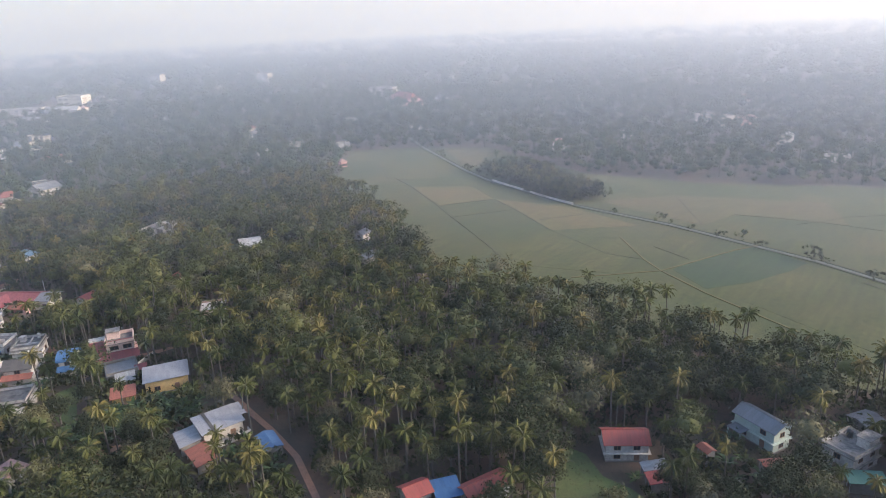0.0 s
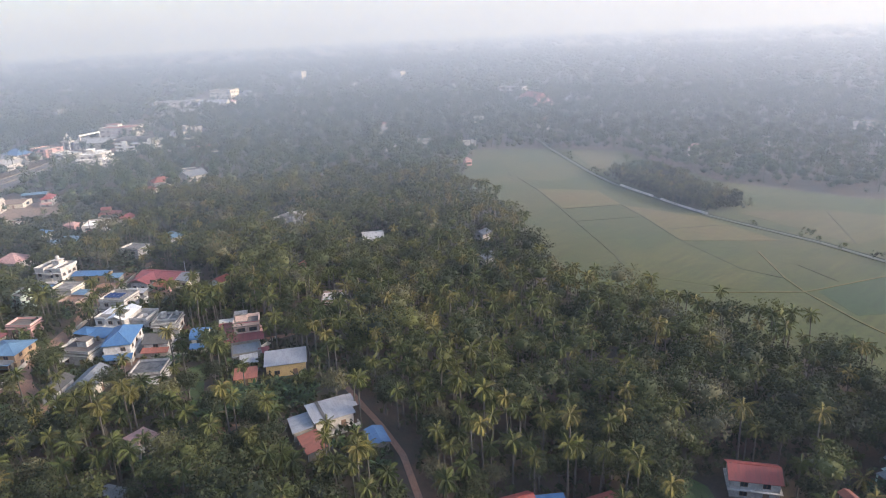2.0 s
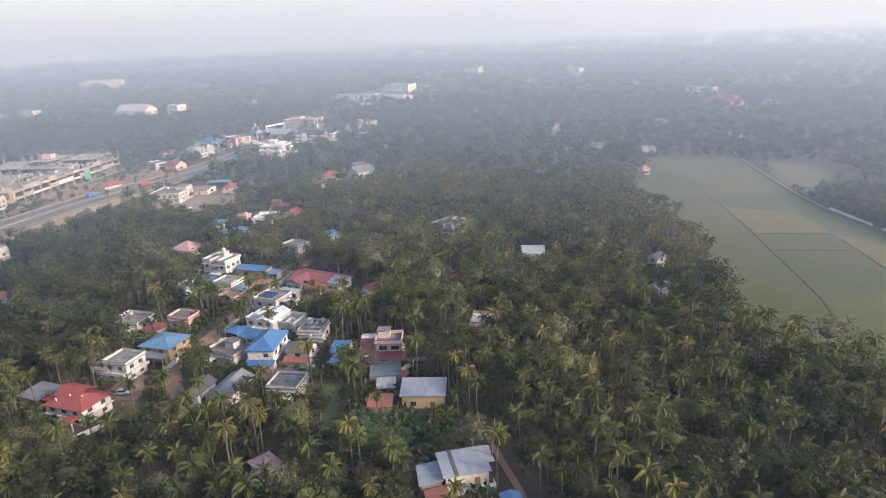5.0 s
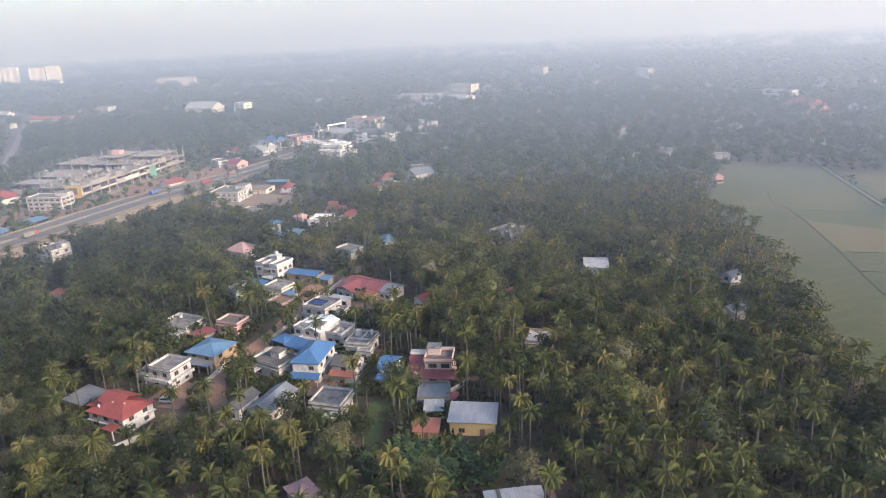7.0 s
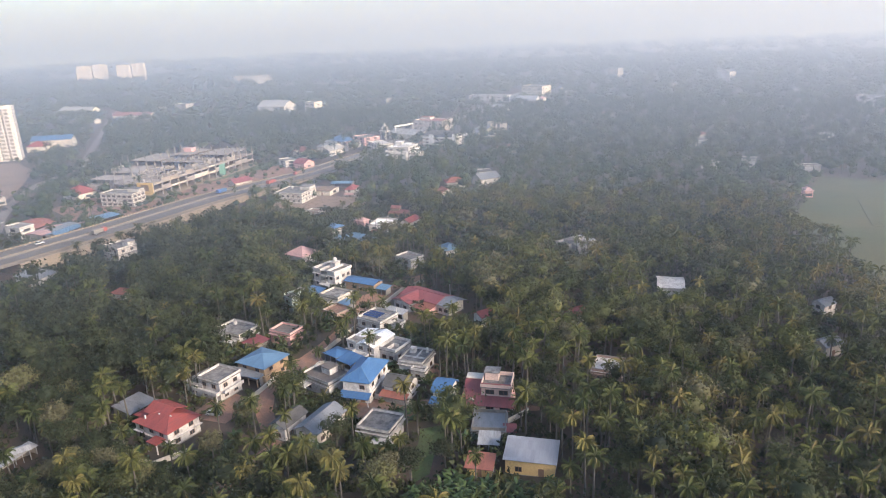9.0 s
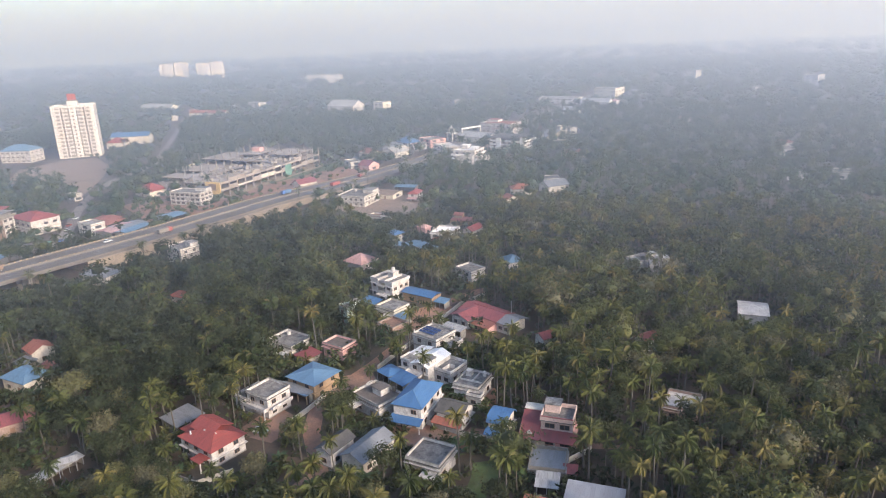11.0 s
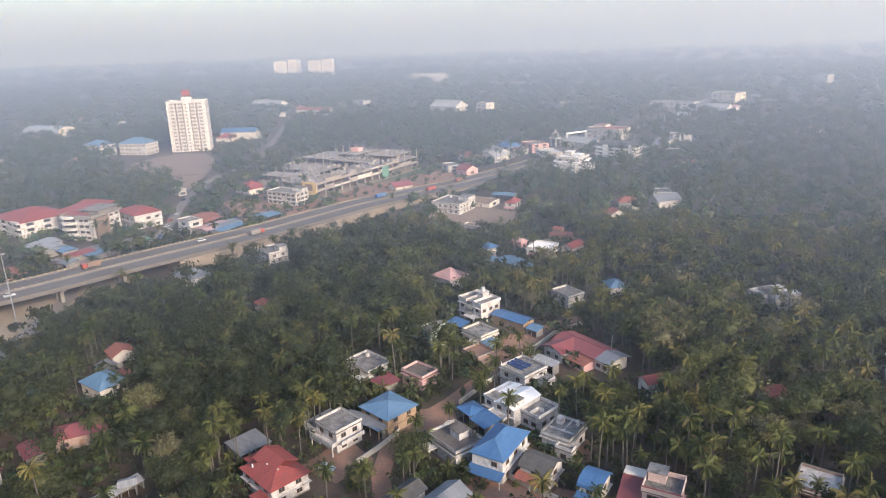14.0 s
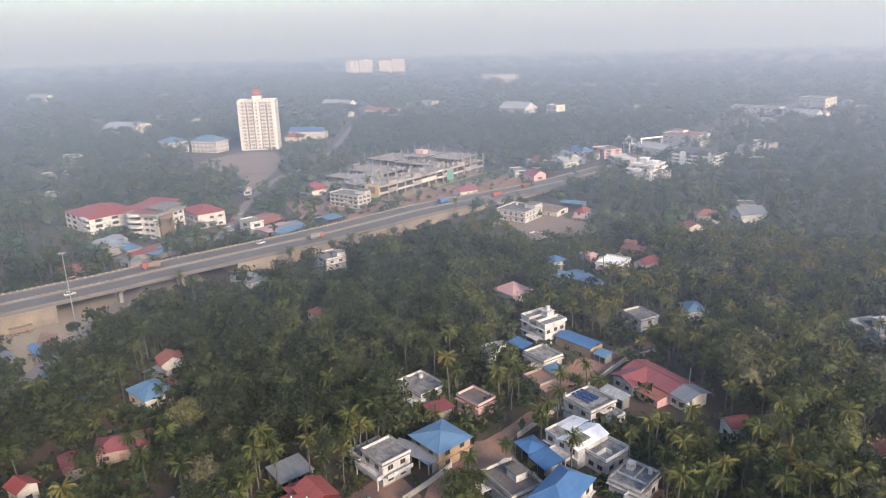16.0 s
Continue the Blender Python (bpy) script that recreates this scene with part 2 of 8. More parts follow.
MAT_CARRED = surface("red_vehicle_paint", (0.32, 0.07, 0.05), (0.35, 0.1, 0.07), 0.4, 1.0, 5.0, 0.4, bump=0.0)
MAT_CARBLUE = surface("blue_vehicle_paint", (0.06, 0.15, 0.42), (0.1, 0.18, 0.38), 0.4, 1.0, 5.0, 0.4, bump=0.0)
MAT_GREENNET = surface("green_safety_net", (0.1, 0.22, 0.17), (0.14, 0.26, 0.2), 0.9, 0.5, 3.0, 0.5)


MAT_PALEBLOCK = surface("pale_blockwork", (0.3, 0.275, 0.255), (0.24, 0.21, 0.19), 0.95, 0.3, 1.5, 0.8, grit=0.7)
MAT_RAWCONCRETE = surface("raw_concrete", (0.32, 0.275, 0.245), (0.15, 0.125, 0.11), 0.95, 0.14, 0.8, 0.95, grit=0.8)


# ---- hazy air ----
def haze_bank(name, inner, outer, top, density, label):
    """A bank of haze: a disc, or a ring from the inner radius outwards, of evenly scattering air."""
    m = bpy.data.materials.new(name)
    m.use_nodes = True
    nt = m.node_tree
    nt.nodes.remove(nt.nodes["Principled BSDF"])
    v = nt.nodes.new("ShaderNodeVolumeScatter")
    v.inputs["Color"].default_value, v.inputs["Density"].default_value, v.inputs["Anisotropy"].default_value = (0.675, 0.775, 1.0, 1), density, 0.2
    nt.links.new(v.outputs[0], nt.nodes["Material Output"].inputs["Volume"])
    bm = bmesh.new()
    n, low = 64, -2.0
    circle = [(math.cos(2 * math.pi * i / n), math.sin(2 * math.pi * i / n)) for i in range(n)]
    loops = [[bm.verts.new((-60 + r * x, 20 + r * y, z)) for x, y in circle] for r, z in ((outer, low), (outer, top), (inner, top), (inner, low)) if r]
    if inner:
        for k in range(4):
            a, b = loops[k], loops[(k + 1) % 4]
            for i in range(n):
                bm.faces.new((a[i], a[(i + 1) % n], b[(i + 1) % n], b[i]))
    else:
        a, b = loops
        for i in range(n):
            bm.faces.new((a[i], a[(i + 1) % n], b[(i + 1) % n], b[i]))
        bm.faces.new(a), bm.faces.new(b)
    bmesh.ops.recalc_face_normals(bm, faces=bm.faces)
    me = bpy.data.meshes.new(name)
    bm.to_mesh(me)
    me.materials.append(m)
    ob = new(name, me)
    ob.visible_shadow = False
    tagged(ob, label, "haze", kind="structure")


haze_bank("hazy_air", 0, 4700, 300, 0.00017, "thin whitish morning haze lying over the whole plain")
haze_bank("haze_bank", 185, 4690, 260, 0.00044, "thicker bluish haze over the further woods")
haze_bank("middle_haze", 215, 660, 250, 0.0004, "whitish haze over the groves beyond the houses")

# ---- mesh tools ----
def gz(x, y):
    """Height of the ground: flat but for a low rise."""
    return 4.5 * math.exp(-((x + 138) ** 2 + (y - 70) ** 2) / (2 * 32**2))


def mesh_of(name, bm, *mats):
    me = bpy.data.meshes.new(name)
    bm.to_mesh(me)
    bm.free()
    for m in mats:
        me.materials.append(m)
    return me


def part(name, bm, material, parent, label=""):
    me = bm if isinstance(bm, bpy.types.Mesh) else mesh_of(name, bm, material)
    ob = new(name, me)
    ob.parent = parent
    return tagged(ob, label)


def box(bm, x0, y0, z0, x1, y1, z1):
    v = [bm.verts.new(p) for p in ((x0, y0, z0), (x1, y0, z0), (x1, y1, z0), (x0, y1, z0), (x0, y0, z1), (x1, y0, z1), (x1, y1, z1), (x0, y1, z1))]
    for f in ((0, 3, 2, 1), (4, 5, 6, 7), (0, 1, 5, 4), (1, 2, 6, 5), (2, 3, 7, 6), (3, 0, 4, 7)):
        bm.faces.new([v[i] for i in f])


def boxes(*rows):
    bm = bmesh.new()
    for r in rows:
        box(bm, *r)
    return bm


def ring(w, d, z0, z1, thick):
    """Four walls round a rectangle."""
    return boxes((-w / 2, -d / 2, z0, w / 2, -d / 2 + thick, z1), (-w / 2, d / 2 - thick, z0, w / 2, d / 2, z1),
                 (-w / 2, -d / 2 + thick, z0, -w / 2 + thick, d / 2 - thick, z1), (w / 2 - thick, -d / 2 + thick, z0, w / 2, d / 2 - thick, z1))


def solid(points, faces):
    bm = bmesh.new()
    v = [bm.verts.new(p) for p in points]
    for f in faces:
        bm.faces.new([v[i] for i in f])
    return bm


def slab_roof(points, faces, thick=0.12):
    """Roof planes given a thickness downwards."""
    bm = solid(points, faces)
    bmesh.ops.recalc_face_normals(bm, faces=bm.faces)
    low = bmesh.ops.extrude_face_region(bm, geom=bm.faces[:], use_keep_orig=True)
    bmesh.ops.translate(bm, vec=(0, 0, -thick), verts=[g for g in low["geom"] if isinstance(g, bmesh.types.BMVert)])
    bmesh.ops.recalc_face_normals(bm, faces=bm.faces)
    return bm


def hip_roof(w, d, z, rise):
    a = min(w, d) / 2
    if w >= d:
        r1, r2 = (-w / 2 + a, 0, z + rise), (w / 2 - a + 0.02, 0, z + rise)
        f = [(0, 1, 5, 4), (1, 2, 5), (2, 3, 4, 5), (3, 0, 4)]
    else:
        r1, r2 = (0, -d / 2 + a, z + rise), (0, d / 2 - a + 0.02, z + rise)
        f = [(0, 1, 4), (1, 2, 5, 4), (2, 3, 5), (3, 0, 4, 5)]
    return slab_roof([(-w / 2, -d / 2, z), (w / 2, -d / 2, z), (w / 2, d / 2, z), (-w / 2, d / 2, z), r1, r2], f)


def gable_roof(w, d, z, rise):
    return slab_roof([(-w / 2, -d / 2, z), (w / 2, -d / 2, z), (w / 2, d / 2, z), (-w / 2, d / 2, z), (-w / 2, 0, z + rise), (w / 2, 0, z + rise)], [(0, 1, 5, 4), (2, 3, 4, 5)])


def shed_roof(w, d, z, rise):
    return slab_roof([(-w / 2, -d / 2, z), (w / 2, -d / 2, z), (w / 2, d / 2, z + rise), (-w / 2, d / 2, z + rise)], [(0, 1, 2, 3)])


def arch_roof(w, d, z, rise, n=10):
    pts, faces = [], []
    for i in range(n + 1):
        a = math.pi * i / n
        for x in (-w / 2, w / 2):
            pts.append((x, -d / 2 * math.cos(a), z + rise * math.sin(a)))
    faces = [(2 * i, 2 * i + 1, 2 * i + 3, 2 * i + 2) for i in range(n)]
    return slab_roof(pts, faces)


def patch(name, points, material, lift, label, category, rows=1):
    """A level piece of ground given by its outline."""
    bm = bmesh.new()
    f = bm.faces.new([bm.verts.new((x, y, gz(x, y) + lift)) for x, y in points])
    low = bmesh.ops.extrude_face_region(bm, geom=[f], use_keep_orig=True)
    bmesh.ops.translate(bm, vec=(0, 0, -0.3), verts=[g for g in low["geom"] if isinstance(g, bmesh.types.BMVert)])
    bmesh.ops.recalc_face_normals(bm, faces=bm.faces)
    bmesh.ops.triangulate(bm, faces=bm.faces[:])
    return tagged(new(name, mesh_of(name, bm, material)), label, category, kind="structure")


def strip(name, line, width, z0, z1, material, label, category, kind="structure"):
    """A band of a given width along a line, from z0 below to z1 above the ground."""
    bm = bmesh.new()
    pts = [Vector((x, y, 0)) for x, y in line]
    rows = []
    for i, p in enumerate(pts):
        d = (pts[min(i + 1, len(pts) - 1)] - pts[max(i - 1, 0)]).normalized()
        s = Vector((-d.y, d.x, 0)) * width / 2
        g = gz(p.x, p.y)
        rows.append([bm.verts.new(q) for q in ((*(p + s).xy, g + z0), (*(p + s).xy, g + z1), (*(p - s).xy, g + z1), (*(p - s).xy, g + z0))])
    for a, b in zip(rows, rows[1:]):
        for i in range(3):
            bm.faces.new((a[i], a[i + 1], b[i + 1], b[i]))
    bmesh.ops.recalc_face_normals(bm, faces=bm.faces)
    return tagged(new(name, mesh_of(name, bm, material)), label, category, kind=kind)


LOW = []  # gardens in which only low plants grow: x, y, radius


def garden(x, y, r, most=6):
    """The open garden on the sunny side of a house, towards the river of palms."""
    d = Vector((-50 - x, 15 - y))
    if 40 < d.length < 480:
        far = d.length
        d.normalize()
        for k, g in ((4, 2.4), (9, 1.0), (15, 0.5), (21, -0.3), (28, -0.8), (35, -1.2))[: 2 if far < 190 else 3 if far < 250 else 4 if far < 290 else 6][:most]:
            LOW.append((x + d.x * (r + k), y + d.y * (r + k), r + g))


CLEAR = []  # circles and lines that stay free of trees: x, y, radius

# ---- ground and fields ----
def ground():
    near = np.arange(-700, 261, 15.0)
    xs = np.r_[-4900, -3500, -2400, -1500, -1000, near, 500, 1200, 2500, 4900]
    nearest = np.arange(-400, 501, 15.0)
    ys = np.r_[-4900, -3000, -1500, -800, nearest, 800, 1500, 3000, 4900]
    verts = [(float(x), float(y), gz(x, y)) for y in ys for x in xs]
    w = len(xs)
    faces = [(j * w + i, j * w + i + 1, (j + 1) * w + i + 1, (j + 1) * w + i) for j in range(len(ys) - 1) for i in range(w - 1)]
    me = bpy.data.meshes.new("ground")
    me.from_pydata(verts, [], faces)
    me.materials.append(MAT_SOIL)
    tagged(new("ground", me), "dark earth and undergrowth beneath the trees", "ground", kind="structure")


ground()
FIELD = [(-311, 273), (-230, 236), (-189, 203), (-163, 184), (-142, 184), (-101, 189), (-65, 189), (-40, 185), (-15, 180), (90, 190), (140, 330), (40, 430), (-57, 414), (-127, 386), (-195, 380), (-300, 431), (-352, 408), (-395, 372)]
ISLAND = [(-262, 362), (-228, 378), (-172, 338), (-158, 328), (-172, 312), (-215, 330), (-252, 350)]
CANAL = [(-430, 470), (-350, 409), (-273, 356), (-239, 336), (-166, 308), (-111, 298), (-76, 287), (-47, 278), (-24, 267), (30, 235), (120, 190)]
patch("paddy_field", FIELD, MAT_PADDY, 0.1, "pale green paddy field fringed by palms", "field")
for pts, mat, lab in (
    ([(-270, 299.7), (-229, 273.5), (-211, 299.3), (-240, 318)], MAT_PADDY_DRY, "straw-coloured plot of ripening paddy"),
    ([(-228, 273.9), (-209.7, 259.2), (-190.9, 285), (-210.9, 299)], MAT_PADDY, "pale green paddy plot"),
    ([(-210, 299), (-187.8, 285.4), (-156.1, 263.7), (-125, 290), (-166, 304)], MAT_PADDY_DRY, "straw-coloured plot beside the canal"),
    ([(-91, 241.4), (-86.7, 257.6), (-71.3, 286), (-50.6, 274), (-53.9, 262.5), (-63, 243.4), (-74.4, 228.7)], MAT_PADDY_DARK, "dark green plot of young paddy"),
    ([(-268, 358), (-330, 410), (-301, 429), (-272, 378)], MAT_PADDY_DRY, "dry brown stubble plot beyond the canal"),
    ([(-160, 322), (-100, 305), (-92, 330), (-45, 335), (-60, 372), (-130, 352)], MAT_PADDY_DRY, "reddish dry plot beyond the canal"),
    ([(-340, 345), (-296, 308), (-262, 335), (-310, 380)], MAT_PADDY, "yellow-green paddy plot at the field's head"),
    ([(-179, 249), (-156, 264), (-112, 262), (-109, 226), (-150, 214)], MAT_PADDY, "green paddy plot beside the palms"),
    ([(-30, 262), (0, 246), (60, 225), (60, 200), (-20, 205), (-60, 224)], MAT_PADDY, "broad green paddy plot"),
):
    patch("paddy_plot", pts, mat, 0.16, lab, "field plot")
BUNDS = (
    [(-300, 316), (-270, 299.7), (-229.7, 272.7), (-209.7, 258.7), (-186, 242.5), (-165, 227.8), (-150, 214)],
    [(-228.2, 274.9), (-210.9, 299.3), (-187.8, 285.4), (-156.1, 263.7)], [(-209.7, 258.7), (-190.9, 285)], [(-169, 275.8), (-155.8, 294.7)],
    [(-340, 345), (-296, 308)], [(-107.2, 264.5), (-89.5, 256)], [(-156.1, 263.7), (-120, 246), (-104.6, 247)], [(-64.7, 326), (-55.3, 337.6), (-47.9, 349.2), (-20, 372)],
    [(-93, 329), (-60, 335), (20, 330)], [(-128, 350), (-100, 305)], [(20, 330), (40, 260)], [(-30, 262), (0, 246), (60, 225)], [(-262, 335), (-310, 380)],
)
PATHS = ([(-125, 270), (-104.6, 247), (-94.3, 238.1), (-73.1, 224.6), (-40, 208)], [(-120, 214), (-108.8, 224.3), (-94.3, 238.1), (-87.5, 253.3), (-78, 276), (-71.3, 288)])
for line in BUNDS:
    strip("bund", line, 0.48, 0.0, 0.25, MAT_BUND, "low earthen bund between paddy plots", "field bund")
for line in PATHS:
    strip("field_path", line, 0.7, 0.0, 0.32, MAT_PADDY_DRY, "pale trodden path across the paddy", "field path")
strip("canal", CANAL, 2.0, 0.0, 0.2, MAT_WATER, "narrow still irrigation canal through the paddy", "canal")
for s in (-1, 1):
    strip("canal_bank", [(x + s * 0.9, y + s * 1.5) for x, y in CANAL], 1.0, 0.0, 0.35, MAT_BUND, "grassy bank of the canal", "canal bank")
for line in ([(-236, 335.5), (-222, 329.5), (-207, 323.5)], [(-201, 321), (-186, 314.5), (-168, 309)]):
    strip("canal_wall", line, 0.4, 0.0, 1.3, MAT_WHITE, "low whitewashed wall along the canal", "wall")

# lanes, yards and open plots
WEST_LAWN = [(-198, 59.5), (-198, 66), (-191, 64.5), (-186, 60), (-178, 56.5), (-176, 52), (-184, 53.5), (-192, 57.5)]
EAST_LAWN = [(-71, 117), (-66, 117), (-59.5, 112), (-53, 111.5), (-47, 109.5), (-49, 103), (-56, 96), (-62, 96), (-68, 106)]
PLAZA = [(-314, -147), (-303, -132), (-292, -123), (-285, -112), (-276, -106), (-300, -104.5), (-332, -106), (-356, -96), (-372, -90), (-388, -102), (-360, -132), (-330, -150)]
strip("lane", [(-150, -20), (-190, 10), (-203, 24), (-222, 22), (-236, 24), (-247, 33.5), (-256, 41.5), (-265, 48.4), (-274, 53.5), (-284, 57), (-292, 65), (-302, 75.5), (-307.5, 85), (-322, 118)], 4.6, -0.2, 0.06, MAT_EARTH, "red earth lane winding between the houses", "lane")
strip("lane", [(-212, 33), (-209, 60), (-204, 71), (-199, 86), (-193, 100)], 3.4, -0.2, 0.05, MAT_EARTH, "narrow red earth path past walled yards", "lane")
strip("lane", [(-150, 84), (-138, 81), (-128, 79), (-116, 76), (-95, 66), (-70, 50)], 1.5, -0.2, 0.12, MAT_EARTH, "red earth footpath beside the workshop", "lane")
patch("yard", [(-238, 12), (-226, 2), (-219, 12), (-228, 20)], MAT_EARTH, 0.05, "bare red earth yard with tyre tracks", "yard")
patch("yard", [(-250, 30), (-240, 27), (-233, 32), (-240, 42), (-252, 40)], MAT_EARTH, 0.09, "bare earth yard before the blue-roofed house", "yard")
patch("yard", [(-292, 50), (-283, 44), (-271, 49), (-272, 57), (-280, 67), (-296, 74), (-299, 66)], MAT_EARTH, 0.1, "dusty red yard beside the hall", "yard")
DIRT = [(-161, 40), (-159, 50), (-150, 61), (-147, 69), (-141, 74), (-142, 68), (-150, 54), (-154, 45)]
patch("yard", [(-221, 41), (-212, 38), (-205, 56), (-197, 76), (-206, 79), (-214, 62)], MAT_EARTH, 0.03, "swept red earth yards between the houses", "yard")
patch("yard", [(-240, 62), (-232, 54), (-226, 62), (-222, 72), (-232, 74)], MAT_EARTH, 0.03, "swept red earth beside the white houses", "yard")
patch("path", DIRT, MAT_EARTH, 0.12, "trodden red earth beside the banana plot", "path")
patch("lawn", WEST_LAWN, MAT_LAWN, 0.06, "strip of rough green grass between houses", "lawn")
patch("lawn", EAST_LAWN, MAT_LAWN, 0.06, "sloping green lawn below the red-roofed house", "lawn")
TOWER_PLOT = [(-632, -212), (-700, -226), (-738, -204), (-741, -176), (-690, -150), (-630, -140), (-622, -164)]
patch("plot", TOWER_PLOT, MAT_PLOT, 0.05, "bare reddish building plot before the tower", "plot")
patch("plot", [(-618, -163), (-628, -140), (-590, -136), (-552, -134), (-560, -142)], MAT_PLOT, 0.05, "dry field beside the cross road", "plot")
patch("plot", [(-474, 32), (-458, 36), (-443, 60), (-436, 74), (-444, 88), (-464, 96), (-492, 92), (-484, 64)], MAT_PLOT, 0.05, "bare earth yard behind the roadside block", "plot")
patch("plot", [(-545, -20), (-566, 0), (-612, 50), (-640, 60), (-600, -5)], MAT_LAWN, 0.05, "green plot beside the highway", "plot")
patch("verge", [(-480, -16), (-515, -44), (-552, -12), (-620, 32), (-638, 60), (-574, 60), (-520, 14)], MAT_EARTH, 0.04, "dusty trodden verge between building site and highway", "verge")
patch("verge", [(-545, -78), (-517, -46), (-482, -18), (-464, -38), (-470, -72), (-520, -98)], MAT_EARTH, 0.04, "bare earth round the roadside blocks", "verge")
patch("yard", [(-430, -140), (-405, -150), (-398, -130), (-415, -118), (-445, -118), (-440, -132)], MAT_OLDROAD, 0.04, "worn paved forecourt before the school", "yard")
patch("plaza", PLAZA, MAT_DUST, 0.05, "dusty ground beneath the flyover", "plot")
patch("plot", [(-316, -128), (-315, -121), (-306, -114), (-296, -112.5), (-289, -112.5), (-303, -122)], MAT_EARTH, 0.09, "bare orange earth beside the retaining wall", "plot")
strip("service_road", [(-236, -102), (-270, -108), (-300, -110), (-330, -112), (-350, -114), (-372, -122), (-390, -128)], 6.4, -0.2, 0.12, MAT_OLDROAD, "grey service road passing under the flyover", "road")
CROSS = [(-380, -124), (-415, -110.5), (-446, -110.5), (-471, -114), (-506, -121.5), (-547, -127), (-586, -129), (-619, -127.5), (-645, -119), (-683, -112), (-786, -122), (-903, -134), (-1104, -156)]
strip("cross_road", CROSS, 6.2, -0.2, 0.12, MAT_OLDROAD, "straight cross road leading to the tower", "road")
strip("far_road", [(-1800, 60), (-1655, 158), (-1589, 341), (-1500, 560)], 26.0, -0.2, 0.6, MAT_DUST, "pale far road cut through the woods", "road")
OPEN = [
    [(-628, -216), (-700, -250), (-770, -260), (-780, -150), (-690, -146), (-628, -136), (-560, -132), (-560, -145), (-620, -166)], [(-618, -166), (-628, -140), (-590, -134), (-552, -132)], [(-545, -78), (-500, -22), (-462, -40), (-470, -75), (-520, -100)],
    [(-515, -40), (-622, 32), (-640, 62), (-572, 62), (-478, -14)], [(-474, 34), (-443, 60), (-444, 88), (-470, 94), (-500, 92), (-512, 62)], [(-880, -180), (-800, -190), (-740, -150), (-760, -130), (-880, -140)],
    [(-474, 32), (-458, 36), (-443, 60), (-436, 74), (-444, 88), (-464, 96), (-492, 92), (-484, 64)], [(-545, -20), (-566, 0), (-612, 50), (-640, 60), (-600, -5)],
    PLAZA,
    EAST_LAWN, WEST_LAWN,
    [(-238, 12), (-226, 2), (-219, 12), (-228, 20)], [(-250, 30), (-240, 27), (-233, 32), (-240, 42), (-252, 40)], [(-298, 62), (-286, 55), (-275, 59), (-280, 67), (-294, 72)],
    [(-558, -92), (-518, -28), (-622, 38), (-672, -42), (-615, -80), (-603, -62)],
    [(-700, -30), (-640, -60), (-650, 30), (-720, 10)],
]


def keep_clear(line, r):
    for (ax, ay), (bx, by) in zip(line, line[1:]):
        n = max(1, int(math.hypot(bx - ax, by - ay) / (r * 0.8)))
        CLEAR.extend((ax + (bx - ax) * i / n, ay + (by - ay) * i / n, r) for i in range(n + 1))


keep_clear([(-190, 10), (-203, 24), (-222, 22), (-236, 24), (-247, 33.5), (-256, 41.5), (-265, 48.4), (-274, 53.5), (-284, 57), (-292, 65), (-302, 75.5), (-307.5, 85)], 3.6)
keep_clear([(-212, 33), (-209, 60), (-204, 71), (-199, 86)], 2.4)
CLEAR.extend(((-16, 136, 5.5), (-13, 131, 5), (-209, 0.5, 6), (-216, 10, 4.5), (-58, 112, 5)))
LOW.extend(((-202, 2, 7), (-208, 11, 6), (-20, 128, 6), (-36, 134, 6), (-50, 98, 7)))
keep_clear([(-150, 84), (-138, 81), (-128, 79), (-116, 76), (-95, 66)], 3.0)
keep_clear([(-262, -107), (-300, -110)], 4.0)
LOW.extend(((-258, -52, 6), (-250, -48, 5), (-262, -48, 5), (-205, -36, 5), (-208, -30, 5)))
keep_clear([(-330, -112), (-352, -118)] + CROSS, 7.0)
for (ax, ay), (bx, by) in zip(CROSS[2:-2], CROSS[3:-1]):
    LOW.extend((ax + (bx - ax) * t + k, ay + (by - ay) * t + k * 0.38, 9) for t in (0, 0.35, 0.7) for k in (11, 22, 33))


strip("kerb", [(-313.5, -113.5), (-318.5, -114.8), (-323.5, -121.5)], 0.35, 0.0, 0.28, MAT_CONCRETE, "pale kerb of the traffic island", "kerb")
strip("kerb", [(-300, -106.2), (-316, -107.6), (-332, -108.6)], 0.3, 0.0, 0.25, MAT_CONCRETE, "worn kerb along the service road", "kerb")


# ---- the flyover ----
DECK = [(-150, -335, 7.7), (-215, -262, 7.7), (-270, -204, 7.7), (-323, -147.5, 7.7), (-346, -122, 7.7), (-368, -100, 7.7), (-414, -52.5, 7.5), (-446, -26.5, 6.8), (-480, -1, 5.5), (-518, 32, 3.2), (-567, 76, 1.0), (-640, 138, 0.5), (-735, 205, 0.4), (-900, 320, 0.4), (-1100, 470, 0.4)]


def deck_at():
    """The middle line, smoothed to short steps: place and the way across."""
    pts = [Vector(p) for p in DECK]
    out = []
    for i in range(len(pts) - 1):
        p0, p1, p2, p3 = pts[max(i - 1, 0)], pts[i], pts[i + 1], pts[min(i + 2, len(pts) - 1)]
        n = max(2, int((p2 - p1).length / 6))
        for k in range(n):
            t = k / n
            out.append(0.5 * ((2 * p1) + (p2 - p0) * t + (2 * p0 - 5 * p1 + 4 * p2 - p3) * t * t + (3 * p1 - p0 - 3 * p2 + p3) * t**3))
    rows = []
    for i, p in enumerate(out):
        d = out[min(i + 1, len(out) - 1)] - out[max(i - 1, 0)]
        rows.append((p, Vector((d.y, -d.x, 0)).normalized(), Vector((d.x, d.y, 0)).normalized()))
    return rows


ROWS_DECK = deck_at()


